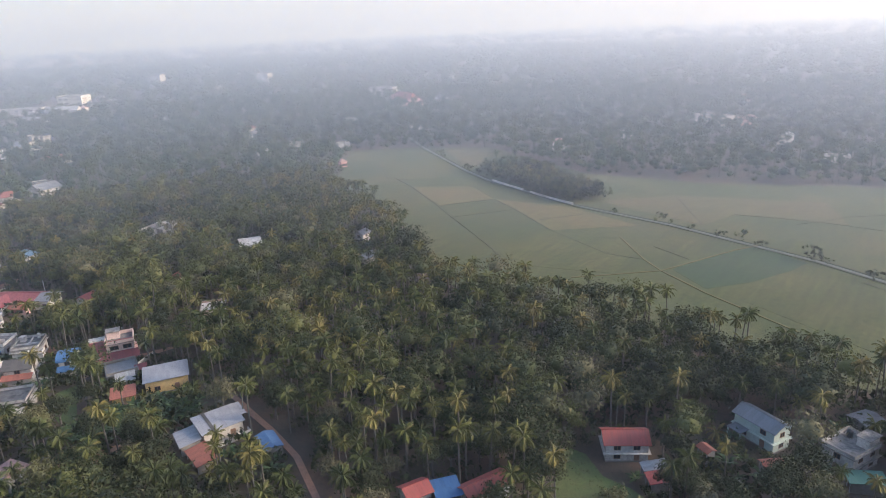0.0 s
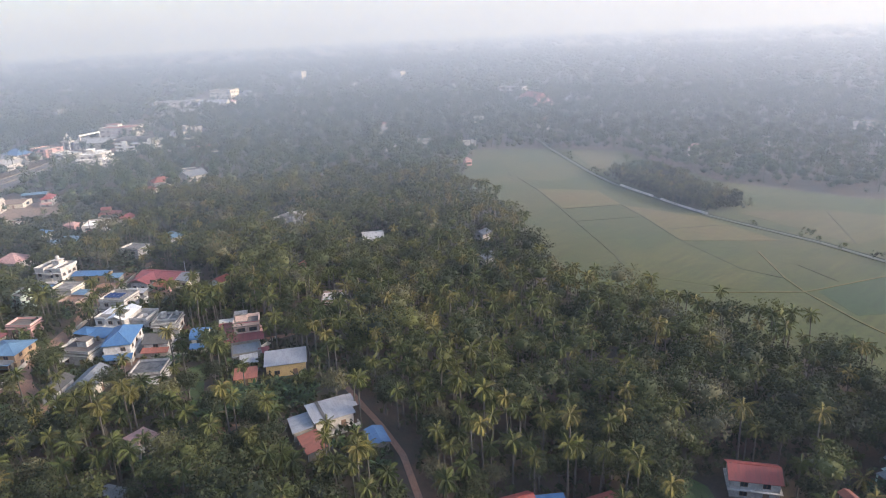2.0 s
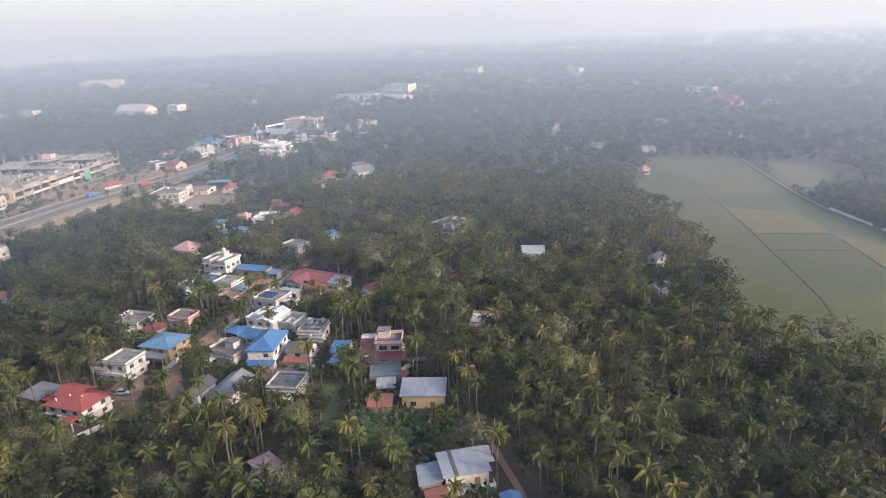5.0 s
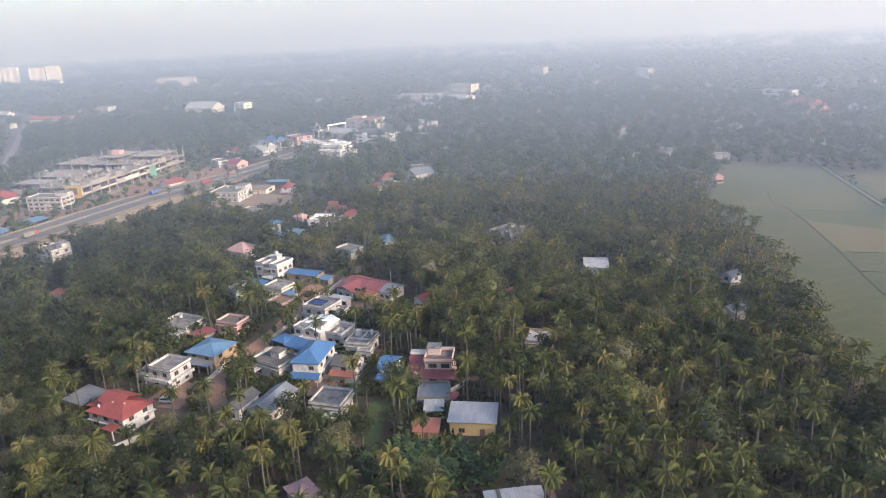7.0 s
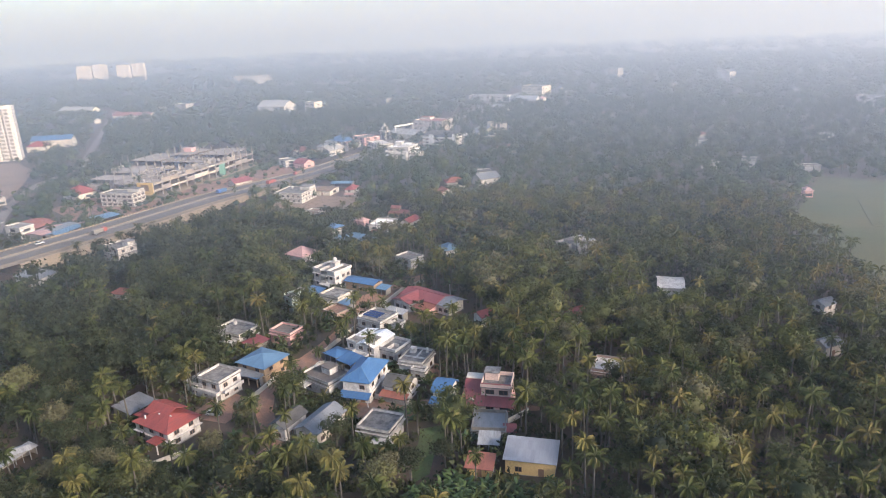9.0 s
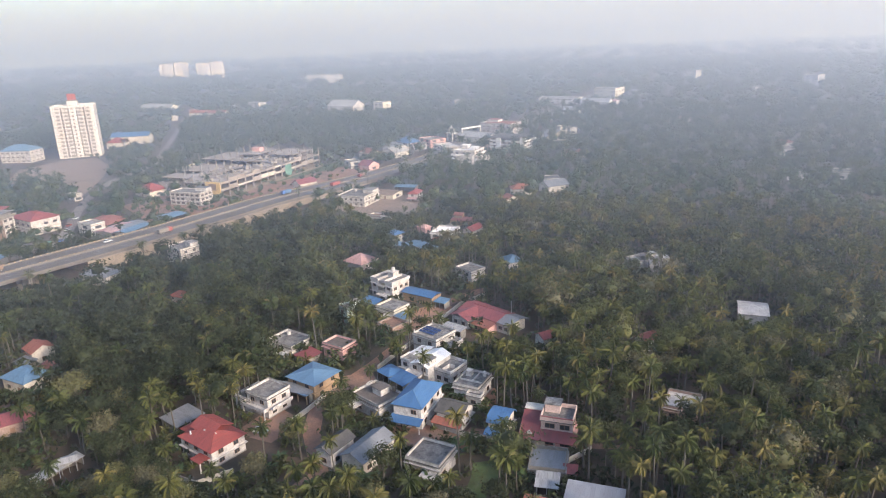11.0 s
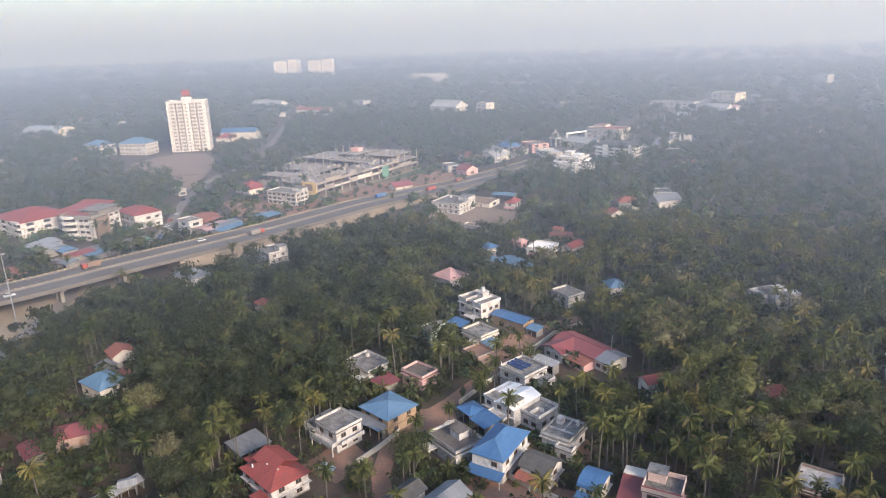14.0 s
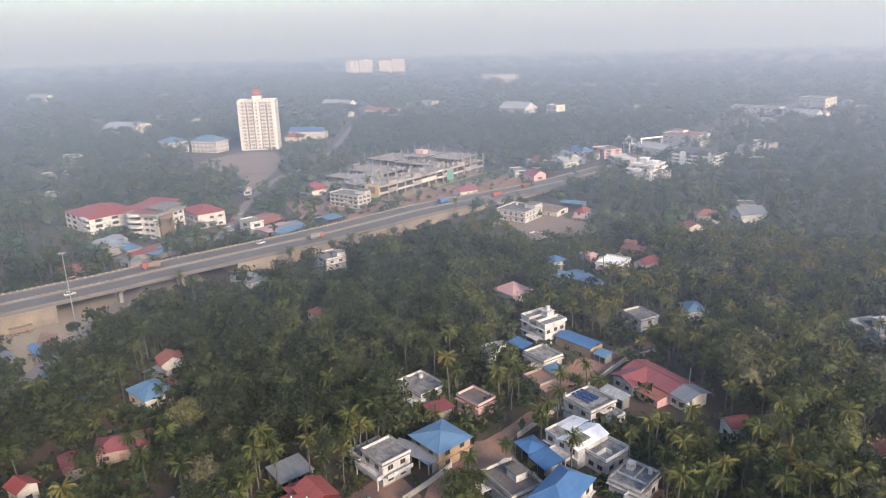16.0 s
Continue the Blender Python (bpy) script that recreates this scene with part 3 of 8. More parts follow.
def along(rows, profile, cap=True):
    """A closed section swept along the deck: profile points are (across, height over the deck, or None for the ground)."""
    bm = bmesh.new()
    made = []
    for p, s, _ in rows:
        made.append([bm.verts.new((*(p + s * a).xy, -0.6 if z is None else p.z + z)) for a, z in profile])
    n = len(profile)
    for a, b in zip(made, made[1:]):
        for i in range(n):
            bm.faces.new((a[i], a[(i + 1) % n], b[(i + 1) % n], b[i]))
    if cap:
        bm.faces.new(made[0]), bm.faces.new(made[-1][::-1])
    bmesh.ops.recalc_face_normals(bm, faces=bm.faces)
    return bm


def flyover():
    W = 12.2
    root = new("flyover")
    tagged(root, "grey concrete highway flyover with yellow-marked barriers on retaining walls", "flyover", kind="structure")
    rows = ROWS_DECK
    part("deck", along(rows, [(-W, 0), (W, 0), (W, -0.9), (W - 1.5, -1.3), (-W + 1.5, -1.3), (-W, -0.9)]), MAT_ASPHALT, root)
    for a, b, h in ((-W, -W + 0.35, 0.75), (W - 0.35, W, 0.75)):
        part("edge_barrier", along(rows, [(a, 0.004), (b, 0.004), (b, h), (a, h)]), MAT_BARRIER, root)
    part("median_barrier", along(rows, [(-0.5, 0.004), (0.5, 0.004), (0.2, 0.85), (-0.2, 0.85)]), MAT_BARRIER, root)
    for name, x in (("lane_line", -W + 1.2), ("lane_line", W - 1.2), ("lane_line", -1.1), ("lane_line", 1.1)):
        part(name, along(rows, [(x - 0.07, 0.005), (x + 0.07, 0.005), (x + 0.07, 0.012), (x - 0.07, 0.012)]), MAT_WHITEMARK, root)
    dashes = bmesh.new()
    for i in range(0, len(rows) - 1, 2):
        p, s, d = rows[i]
        for x in (-4.9, 4.9):
            q = [p + s * (x + u) + d * v + Vector((0, 0, 0.01)) for u, v in ((-0.08, 0), (0.08, 0), (0.08, 3), (-0.08, 3))]
            dashes.faces.new([dashes.verts.new(c) for c in q])
    part("lane_dashes", dashes, MAT_WHITEMARK, root)
    # painted warning blocks along the far barrier and the median
    marks = bmesh.new()
    for (p, s, d), (p2, _, _) in zip(rows, rows[1:]):
        if p.y < -260 or p.y > 130:
            continue
        n = max(1, int((p2 - p).length / 2.0))
        for k in range(n):
            c = p + (p2 - p) * (k / n)
            for x, w, z in ((-W + 0.18, 0.22, 0.7), (0, 0.24, 0.8)):
                q = [c + s * (x + u) + d * v for u, v in ((-w, 0), (w, 0), (w, 0.7), (-w, 0.7))]
                lo = [marks.verts.new(v + Vector((0, 0, 0.25))) for v in q]
                hi = [marks.verts.new(v + Vector((0, 0, z + 0.12))) for v in q]
                marks.faces.new(hi)
                for i in range(4):
                    marks.faces.new((lo[i], lo[(i + 1) % 4], hi[(i + 1) % 4], hi[i]))
    tagged(part("warning_marks", marks, MAT_YELLOWMARK, root, "yellow painted warning marks"), kind="stuff")
    first = next(i for i, (p, _, _) in enumerate(rows) if p.y > -138)
    last = next(i for i, (p, _, _) in enumerate(rows) if p.y > -86)
    end = next(i for i, (p, _, _) in enumerate(rows) if p.y > 78)
    for some in (rows[: first + 1], rows[last : end + 1]):
        part("retaining_wall", along(some, [(-W + 0.25, -0.95), (W - 0.25, -0.95), (W - 0.25, None), (-W + 0.25, None)]), MAT_SANDWALL, root)
        for s in (-1, 1):
            a = s * (W - 0.2)
            part("coping", along(some, [(a - 0.2, -1.1), (a + 0.2, -1.1), (a + 0.2, -0.85), (a - 0.2, -0.85)]), MAT_CONCRETE, root)
    for k in (1, 2):
        i = first + round((last - first) * k / 3)
        p, s, d = rows[i]
        turn = math.degrees(math.atan2(s.y, s.x))
        cap = part("pier_cap", boxes((-9.5, -0.9, -1.0, 9.5, 0.9, 0)), MAT_CONCRETE, root)
        cap.matrix_local = pose(p.x, p.y, p.z - 1.3, 0, 0, turn)
        for u in (-6, 0, 6):
            pier = part("pier", boxes((-0.7, -0.7, -9, 0.7, 0.7, 0)), MAT_CONCRETE, root)
            pier.matrix_local = pose(p.x + s.x * u, p.y + s.y * u, p.z - 2.3, 0, 0, turn)


flyover()
LOW.extend(((-290, -98, 10), (-305, -98, 10), (-274, -98, 9), (-320, -98, 8), (-283, -113, 8), (-296, -132, 8), (-284, -122, 7), (-276, -100, 9), (-368, -36, 7), (-358, -34, 6), (-348, -62, 7), (-338, -58, 6), (-352, -74, 6)))
keep_clear([(x, y) for x, y, _ in DECK], 17.0)
for p, s, d in ROWS_DECK:
    if -132 < p.y < 70:
        LOW.extend(((p.x + s.x * 19, p.y + s.y * 19, 6.5), (p.x + s.x * 27, p.y + s.y * 27, 6.0), (p.x + s.x * 35, p.y + s.y * 35, 4.0)))


def compound_wall(line, label):
    strip("compound_wall", line, 0.24, -0.3, 1.5, MAT_CREAM, label, "wall")
    keep_clear(line, 0.8)


compound_wall([(-221, 49), (-215.5, 54), (-208, 62), (-204.5, 69.5), (-201, 78)], "weathered cream compound wall along the path")
compound_wall([(-226, 16), (-232, 21), (-239, 26)], "low cream wall beside the lane")
compound_wall([(-196, 88), (-192, 80), (-186, 74)], "low cream yard wall beside the pink house")
compound_wall([(-252, 42), (-262, 50), (-270, 57)], "cream wall along the lane")
compound_wall([(-282, 66), (-296, 77), (-303, 88)], "weathered wall before the red hall")
compound_wall([(-211, -12), (-205, -4), (-208, 4)], "low white wall with posts beside the red-roofed house")


# ---- houses ----
def window_meshes(w, h):
    t = 0.09
    frame_bm = boxes((-w / 2, -0.07, 0, -w / 2 + t, 0.02, h), (w / 2 - t, -0.07, 0, w / 2, 0.02, h), (-w / 2 + t, -0.07, 0, w / 2 - t, 0.02, t), (-w / 2 + t, -0.07, h - t, w / 2 - t, 0.02, h), (-t / 2, -0.06, t, t / 2, 0.02, h - t))
    pane_bm = boxes((-w / 2 + t, -0.03, t, w / 2 - t, 0.02, h - t))
    return mesh_of("window", frame_bm, MAT_FRAME), mesh_of("pane", pane_bm, MAT_GLASS)


WINDOW = window_meshes(1.5, 1.25)
WIDE = window_meshes(2.4, 1.3)
PLAIN = (mesh_of("window", boxes((-1.8, -0.05, 0, 1.8, 0.02, 1.5)), MAT_GLASS),)
DOOR = mesh_of("door", boxes((-0.5, -0.05, 0, 0.5, 0.02, 2.05), (-0.6, -0.09, 0, -0.5, 0.02, 2.15), (0.5, -0.09, 0, 0.6, 0.02, 2.15), (-0.5, -0.09, 2.05, 0.5, 0.02, 2.15)), MAT_FRAME)


def add_window(parent, kit, x, y, z, turn):
    ob = part("window", kit[0], None, parent)
    if len(kit) == 1:
        ob.matrix_local = pose(x, y, z, 0, 0, turn)
        return
    ob.matrix_local = pose(x, y, z, 0, 0, turn)
    part("pane", kit[1], None, ob)


def windows_round(root, w, d, h, storeys, rng, kit=WINDOW, pitch=3.4, door=True):
    """Windows along the four walls of a block, storey by storey, and a front door."""
    tall = h / storeys
    for s in range(storeys):
        z = s * tall + min(1.0, tall * 0.33)
        for side, length, off, turn in (("s", w, d, 0), ("e", d, w, 90), ("n", w, d, 180), ("w", d, w, 270)):
            n = max(1, int((length - 1.0) / pitch))
            for i in range(n):
                u = (i + 0.5) / n * (length - 0.8) - (length - 0.8) / 2
                if door and s == 0 and side == "s" and i == n // 2:
                    ob = part("door", DOOR, None, root)
                    ob.matrix_local = pose(u, -d / 2, 0.05)
                    continue
                if rng.random() < 0.12:
                    continue
                a = radians(turn)
                px, py = u * math.cos(a) + off / 2 * math.sin(a), u * math.sin(a) - off / 2 * math.cos(a)
                add_window(root, kit, px, py, z, turn)


def rail(a, b, r):
    """A thin square bar from a to b."""
    d = (b - a).normalized()
    s = d.cross(Vector((0, 0, 1))).normalized() * r
    u = s.cross(d).normalized() * r * 0.6
    bm = bmesh.new()
    v = [[bm.verts.new(p + q) for q in (s - u, s + u, -s + u, -s - u)] for p in (a, b)]
    for i in range(4):
        bm.faces.new((v[0][i], v[0][(i + 1) % 4], v[1][(i + 1) % 4], v[1][i]))
    bm.faces.new(v[0]), bm.faces.new(v[1][::-1])
    bmesh.ops.recalc_face_normals(bm, faces=bm.faces)
    return bm


def water_tank(root, x, y, z, r=0.7, mat=None):
    bm = bmesh.new()
    bmesh.ops.create_cone(bm, cap_ends=True, segments=14, radius1=r, radius2=r * 0.97, depth=1.3, matrix=Matrix.Translation((x, y, z + 0.75)))
    bmesh.ops.create_cone(bm, cap_ends=True, segments=14, radius1=r * 0.97, radius2=r * 0.35, depth=0.3, matrix=Matrix.Translation((x, y, z + 1.55)))
    part("water_tank", bm, mat or MAT_TANK, root, "round plastic water tank" if mat is None else "white plastic water tank")


def house(label, x, y, turn, w, d, h, storeys, roof, wall, top, category="house", rise=None, stair=0, tank=0, porch=0, lean=None, group="houses of the settlement", pitch=3.4, wide=False, name="house", open_side=True):
    """A house round its own centre, its front on -y. w and d are taken over the eaves."""
    rng = random.Random(int(abs(x) * 10 + abs(y)))
    root = new(name)
    root.matrix_basis = pose(x, y, gz(x, y), 0, 0, turn)
    tagged(root, label, category, group)
    CLEAR.append((x, y, 0.5 * max(w, d) + 1.2))
    if open_side:
        garden(x, y, 0.5 * max(w, d), 6 if open_side is True else open_side)
    if max(w, d) > 1.6 * min(w, d):
        k = 0.5 * (max(w, d) - min(w, d))
        a = radians(turn if w > d else turn + 90)
        CLEAR.pop()
        CLEAR.extend((x + s * k * math.cos(a), y + s * k * math.sin(a), 0.5 * min(w, d) + 2.2) for s in (-1, -0.5, 0, 0.5, 1))
    over = 0.12 if roof == "flat" else 0.55
    bw, bd = w - 2 * over, d - 2 * over
    part("wall", boxes((-bw / 2, -bd / 2, -0.6, bw / 2, bd / 2, h)), wall, root)
    part("plinth", boxes((-bw / 2 - 0.08, -bd / 2 - 0.08, -0.7, bw / 2 + 0.08, bd / 2 + 0.08, 0.3)), MAT_CONCRETE, root)
    if roof == "flat":
        part("roof", boxes((-w / 2 - 0.3, -d / 2 - 0.3, h, w / 2 + 0.3, d / 2 + 0.3, h + 0.14)), top, root)
        part("parapet", ring(w + 0.1, d + 0.1, h + 0.14, h + 0.85, 0.16), wall, root)
        part("coping", ring(w + 0.2, d + 0.2, h + 0.85, h + 0.93, 0.26), MAT_CONCRETE, root)
        if stair:
            sw, sd = w * 0.36, d * 0.4
            cx, cy = (w / 2 - sw / 2 - 0.3) * (1 if stair > 0 else -1), d / 2 - sd / 2 - 0.3
            part("stair_room", boxes((cx - sw / 2, cy - sd / 2, h + 0.14, cx + sw / 2, cy + sd / 2, h + 2.4)), wall, root)
            part("stair_roof", boxes((cx - sw / 2 - 0.3, cy - sd / 2 - 0.3, h + 2.4, cx + sw / 2 + 0.3, cy + sd / 2 + 0.3, h + 2.55)), top, root)
        if tank:
            water_tank(root, -w * 0.25, d * 0.25, h + 0.14, mat=MAT_WHITE if tank > 1 else None)
    else:
        make = {"hip": hip_roof, "gable": gable_roof, "shed": shed_roof, "arch": arch_roof}[roof]
        up = rise if rise is not None else {"hip": 0.28, "gable": 0.25, "shed": 0.12, "arch": 0.28}[roof] * min(w, d)
        part("roof", make(w, d, h + 0.06, up), top, root)
        if roof in ("hip", "gable"):
            half = (w - d) / 2 if roof == "hip" else w / 2
            if half > 0.3:
                part("ridge", boxes((-half, -0.13, h + up - 0.02, half, 0.13, h + up + 0.12)), top, root)
            elif d > w:
                part("ridge", boxes((-0.13, -(d - w) / 2, h + up - 0.02, 0.13, (d - w) / 2, h + up + 0.12)), top, root)
        if roof == "hip":
            cap = MAT_PALEBLUE if top is MAT_BLUE else top
            a = min(w, d) / 2
            for sx in (-1, 1):
                for sy in (-1, 1):
                    foot = Vector((sx * w / 2, sy * d / 2, h + 0.1))
                    peak = Vector((sx * max(0, w / 2 - a), sy * max(0, d / 2 - a), h + up + 0.1))
                    part("hip_cap", rail(foot, peak, 0.07), cap, root)
        if roof == "gable":
            for s in (-1, 1):
                xx = s * (bw / 2 - 0.1)
                pts = [(xx - 0.1, -bd / 2, h), (xx - 0.1, bd / 2, h), (xx - 0.1, 0, h + up * 0.9), (xx + 0.1, -bd / 2, h), (xx + 0.1, bd / 2, h), (xx + 0.1, 0, h + up * 0.9)]
                part("gable_wall", solid(pts, [(0, 2, 1), (3, 4, 5), (0, 1, 4, 3), (1, 2, 5, 4), (2, 0, 3, 5)]), wall, root)
        if roof == "shed":
            pts = [(s * (bw / 2 - 0.01), yy, z) for s in (-1, 1) for yy, z in ((-bd / 2, h), (bd / 2, h), (bd / 2, h + up * 0.88))]
            part("upper_wall", solid(pts, [(0, 1, 2), (3, 5, 4), (1, 4, 5, 2), (0, 2, 5, 3)]), wall, root)
        if roof == "arch":
            n = 10
            pts = [(s * (bw / 2 - 0.02), -bd / 2 * math.cos(math.pi * i / n), h + up * 0.93 * math.sin(math.pi * i / n)) for s in (-1, 1) for i in range(n + 1)]
            part("end_wall", solid(pts, [tuple(range(n + 1)), tuple(range(2 * n + 1, n, -1))]), wall, root)
    if storeys > 1:
        for s in range(1, storeys):
            z = h * s / storeys
            part("sunshade", ring(bw + 1.1, bd + 1.1, z - 0.1, z + 0.02, 0.6), top if roof == "flat" else wall, root)
    elif roof == "flat":
        part("sunshade", ring(bw + 1.1, bd + 1.1, h - 0.75, h - 0.65, 0.6), wall, root)
    if porch:
        px = bw * 0.28 * (1 if porch > 0 else -1)
        part("porch_roof", boxes((px - 1.9, -bd / 2 - 3.0, 2.7, px + 1.9, -bd / 2 + 0.02, 2.88)), top if roof != "flat" else wall, root)
        for s in (-1.7, 1.7):
            part("column", boxes((px + s - 0.14, -bd / 2 - 2.85, -0.5, px + s + 0.14, -bd / 2 - 2.57, 2.7)), wall, root)
    if lean:
        mat, depth, z = lean
        part("veranda_roof", slab_roof([(-w / 2, -bd / 2 - depth, z - 0.75), (w / 2, -bd / 2 - depth, z - 0.75), (w / 2, -bd / 2 + 0.05, z), (-w / 2, -bd / 2 + 0.05, z)], [(0, 1, 2, 3)]), mat, root)
        n = max(2, int(w / 3))
        for i in range(n + 1):
            cx = -w / 2 + 0.3 + (w - 0.6) * i / n
            part("post", boxes((cx - 0.09, -bd / 2 - depth + 0.25, -0.5, cx + 0.09, -bd / 2 - depth + 0.43, z - 0.72)), wall, root)
    windows_round(root, bw, bd, h, storeys, rng, (PLAIN if pitch > 7 else WIDE) if wide else WINDOW, pitch)
    return root


def open_shed(label, x, y, turn, w, d, h, top, rise=0.6, roof="gable", category="shed", name="shed", wall=None):
    """A roof of sheets on posts with a low wall behind."""
    root = new(name)
    root.matrix_basis = pose(x, y, gz(x, y), 0, 0, turn)
    tagged(root, label, category, "sheds and lean-tos")
    CLEAR.append((x, y, 0.5 * max(w, d) + 0.8))
    garden(x, y, 0.4 * max(w, d))
    make = {"hip": hip_roof, "gable": gable_roof, "shed": shed_roof}[roof]
    part("roof", make(w, d, h, rise), top, root)
    part("back_wall", boxes((-w / 2 + 0.4, d / 2 - 0.5, -0.5, w / 2 - 0.4, d / 2 - 0.3, h - 0.1)), wall or MAT_CONCRETE, root)
    if wall:
        part("front_wall", boxes((-w / 2 + 0.4, -d / 2 + 0.5, -0.5, w / 2 - 0.4, -d / 2 + 0.7, h - 0.1)), wall, root)
    for sx in (-1, 1):
        part("side_wall", boxes((sx * (w / 2 - 0.4) - 0.1, -d / 2 + 0.4, -0.5, sx * (w / 2 - 0.4) + 0.1, d / 2 - 0.5, h - 0.1)), wall or MAT_CONCRETE, root)
    for sx in (-0.5, 0, 0.5):
        part("post", boxes((sx * (w - 1) - 0.07, -d / 2 + 0.3, -0.5, sx * (w - 1) + 0.07, -d / 2 + 0.44, h - 0.06)), MAT_STEEL, root)
    return root


def annex(root, x0, x1, y0, y1, h, wall, top):
    """A lower flat-roofed wing against a house, with its parapet and a window."""
    part("annex_wall", boxes((x0, y0, -0.6, x1, y1, h)), wall, root)
    part("annex_roof", boxes((x0 - 0.25, y0 - 0.25, h, x1 + 0.25, y1 + 0.25, h + 0.14)), top, root)
    bm = boxes((x0, y0, h + 0.14, x1, y0 + 0.16, h + 0.85), (x0, y1 - 0.16, h + 0.14, x1, y1, h + 0.85), (x0, y0 + 0.16, h + 0.14, x0 + 0.16, y1 - 0.16, h + 0.85), (x1 - 0.16, y0 + 0.16, h + 0.14, x1, y1 - 0.16, h + 0.85))
    part("annex_parapet", bm, wall, root)
    add_window(root, WINDOW, (x0 + x1) / 2, y0, 1.0, 0)
    add_window(root, WINDOW, x1, (y0 + y1) / 2, 1.0, 90)


def balcony_deck(root, x0, x1, y, depth, z, wall):
    """A projecting balcony: floor, solid low front and two posts below."""
    deck = part("balcony", boxes((x0, y - depth, z, x1, y, z + 0.16)), wall, root)
    part("balcony_front", boxes((x0, y - depth, z + 0.16, x1, y - depth + 0.12, z + 1.05), (x1 - 0.12, y - depth + 0.12, z + 0.16, x1, y, z + 1.05), (x0, y - depth + 0.12, z + 0.16, x0 + 0.12, y, z + 1.05)), wall, deck)
    for x in (x0 + 0.3, x1 - 0.3):
        part("column", boxes((x - 0.14, y - depth + 0.1, -0.5, x + 0.14, y - depth + 0.38, z)), wall, deck)


def turret_house():
    """Two white wings with a recessed balcony bay between them, a stair turret and a round tank on top."""
    root = new("house")
    root.matrix_basis = pose(-314.0, 53.0, 0, 0, 0, 38)
    tagged(root, "white three-storey house with balconies, roof turret and round tank", "house", "houses of the settlement")
    CLEAR.append((-314.0, 53.0, 9))
    garden(-314.0, 53.0, 7)
    part("wall", boxes((-5.6, -2.2, -0.5, 5.6, 4.6, 7.0)), MAT_WHITE, root)
    for x0, x1, h in ((-5.9, -2.0, 7.0), (1.8, 5.9, 7.0)):
        part("wing_wall", boxes((x0, -4.8, -0.5, x1, -2.2, h)), MAT_WHITE, root)
        part("wing_parapet", boxes((x0 - 0.2, -5.0, h, x1 + 0.2, -4.8, h + 1.0), (x0 - 0.2, -4.8, h, x0, 4.8, h + 1.0), (x1, -4.8, h, x1 + 0.2, 4.8, h + 1.0)), MAT_WHITE, root)
        for z in (1.0, 4.3):
            add_window(root, WINDOW, (x0 + x1) / 2, -4.8, z, 0)
            part("sunshade", boxes((x0 - 0.3, -5.5, z + 1.5, x1 + 0.3, -4.8, z + 1.62)), MAT_WHITE, root)
    for z in (1.0, 4.3):
        for y in (-3.2, 0.2, 3.0):
            add_window(root, WINDOW, 5.9 if y < -2 else 5.6, y, z, 90)
    part("roof", boxes((-5.8, -4.7, 7.0, 5.8, 4.8, 7.16)), MAT_ROOFSLAB, root)
    part("rear_parapet", boxes((-5.8, 4.6, 7.16, 5.8, 4.8, 8.0)), MAT_WHITE, root)
    for z in (2.6, 5.2):
        deck = part("balcony", boxes((-2.0, -5.6, z, 1.8, -2.2, z + 0.16)), MAT_CREAM, root)
        part("balcony_front", boxes((-2.0, -5.6, z + 0.16, 1.8, -5.48, z + 0.95)), MAT_CREAM, deck)
        part("balcony_opening", boxes((-1.5, -2.26, z + 0.2, 1.3, -2.18, z + 2.2)), MAT_GLASS, deck)
    part("porch_roof", boxes((-1.0, -7.6, 2.4, 4.8, -4.8, 2.58)), MAT_WHITE, root)
    for x in (-0.6, 4.4):
        part("column", boxes((x - 0.15, -7.4, -0.5, x + 0.15, -7.1, 2.4)), MAT_WHITE, root)
    part("turret", boxes((-1.7, 0.4, 7.16, 1.3, 3.4, 9.3)), MAT_WHITE, root)
    part("turret_slab", boxes((-2.0, 0.1, 9.3, 1.6, 3.7, 9.46)), MAT_WHITE, root)
    water_tank(root, -0.2, 1.9, 9.4, 0.8, MAT_WHITE)


# ---- the settlement ----
red_house = house("white house under stepped bright red sheet roofs", -218.7, -1.7, 43, 13.6, 10.6, 4.7, 2, "hip", MAT_WHITE, MAT_RED, porch=1, rise=1.9)
part("upper_roof", gable_roof(8.6, 7.0, 5.9, 1.5), MAT_RED, red_house, "raised red sheet roof").matrix_local = pose(-2.2, 1.6, 0)
part("side_roof", hip_roof(5.0, 7.4, 4.3, 0.9), MAT_RED, red_house).matrix_local = pose(-7.6, 1.2, 0)
for vx, vy in ((-1.0, -1.2), (2.6, -0.6), (-3.4, -3.6)):
    part("roof_vent", boxes((vx - 0.2, vy - 0.15, 5.6, vx + 0.2, vy + 0.15, 6.5)), MAT_WHITE, red_house, "small white roof vent")
terraced = house("white two-storey flat-roofed house with balcony bands", -236.6, 10.8, 45, 8.4, 8.2, 5.7, 2, "flat", MAT_WHITE, MAT_ROOFSLAB)
annex(terraced, -9.0, -2.6, -4.3, 4.2, 3.3, MAT_WHITE, MAT_ROOFSLAB)
balcony_deck(terraced, -4.4, 4.6, -4.0, 1.9, 2.75, MAT_WHITE)
part("side_balcony", boxes((4.1, -3.6, 2.75, 5.6, 3.6, 2.9), (5.48, -3.6, 2.9, 5.6, 3.6, 3.8)), MAT_WHITE, terraced)
house("ochre-walled house under a pale blue hipped sheet roof", -244.8, 23.0, 45, 11.6, 11.2, 4.9, 2, "hip", MAT_ORANGEW, MAT_PALEBLUE, rise=1.5, porch=1)
house("long low white house with a flat roof and tank", -272.6, 15.4, 45, 11.5, 9.3, 4.0, 1, "flat", MAT_WHITE, MAT_ROOFSLAB, tank=2, porch=1)
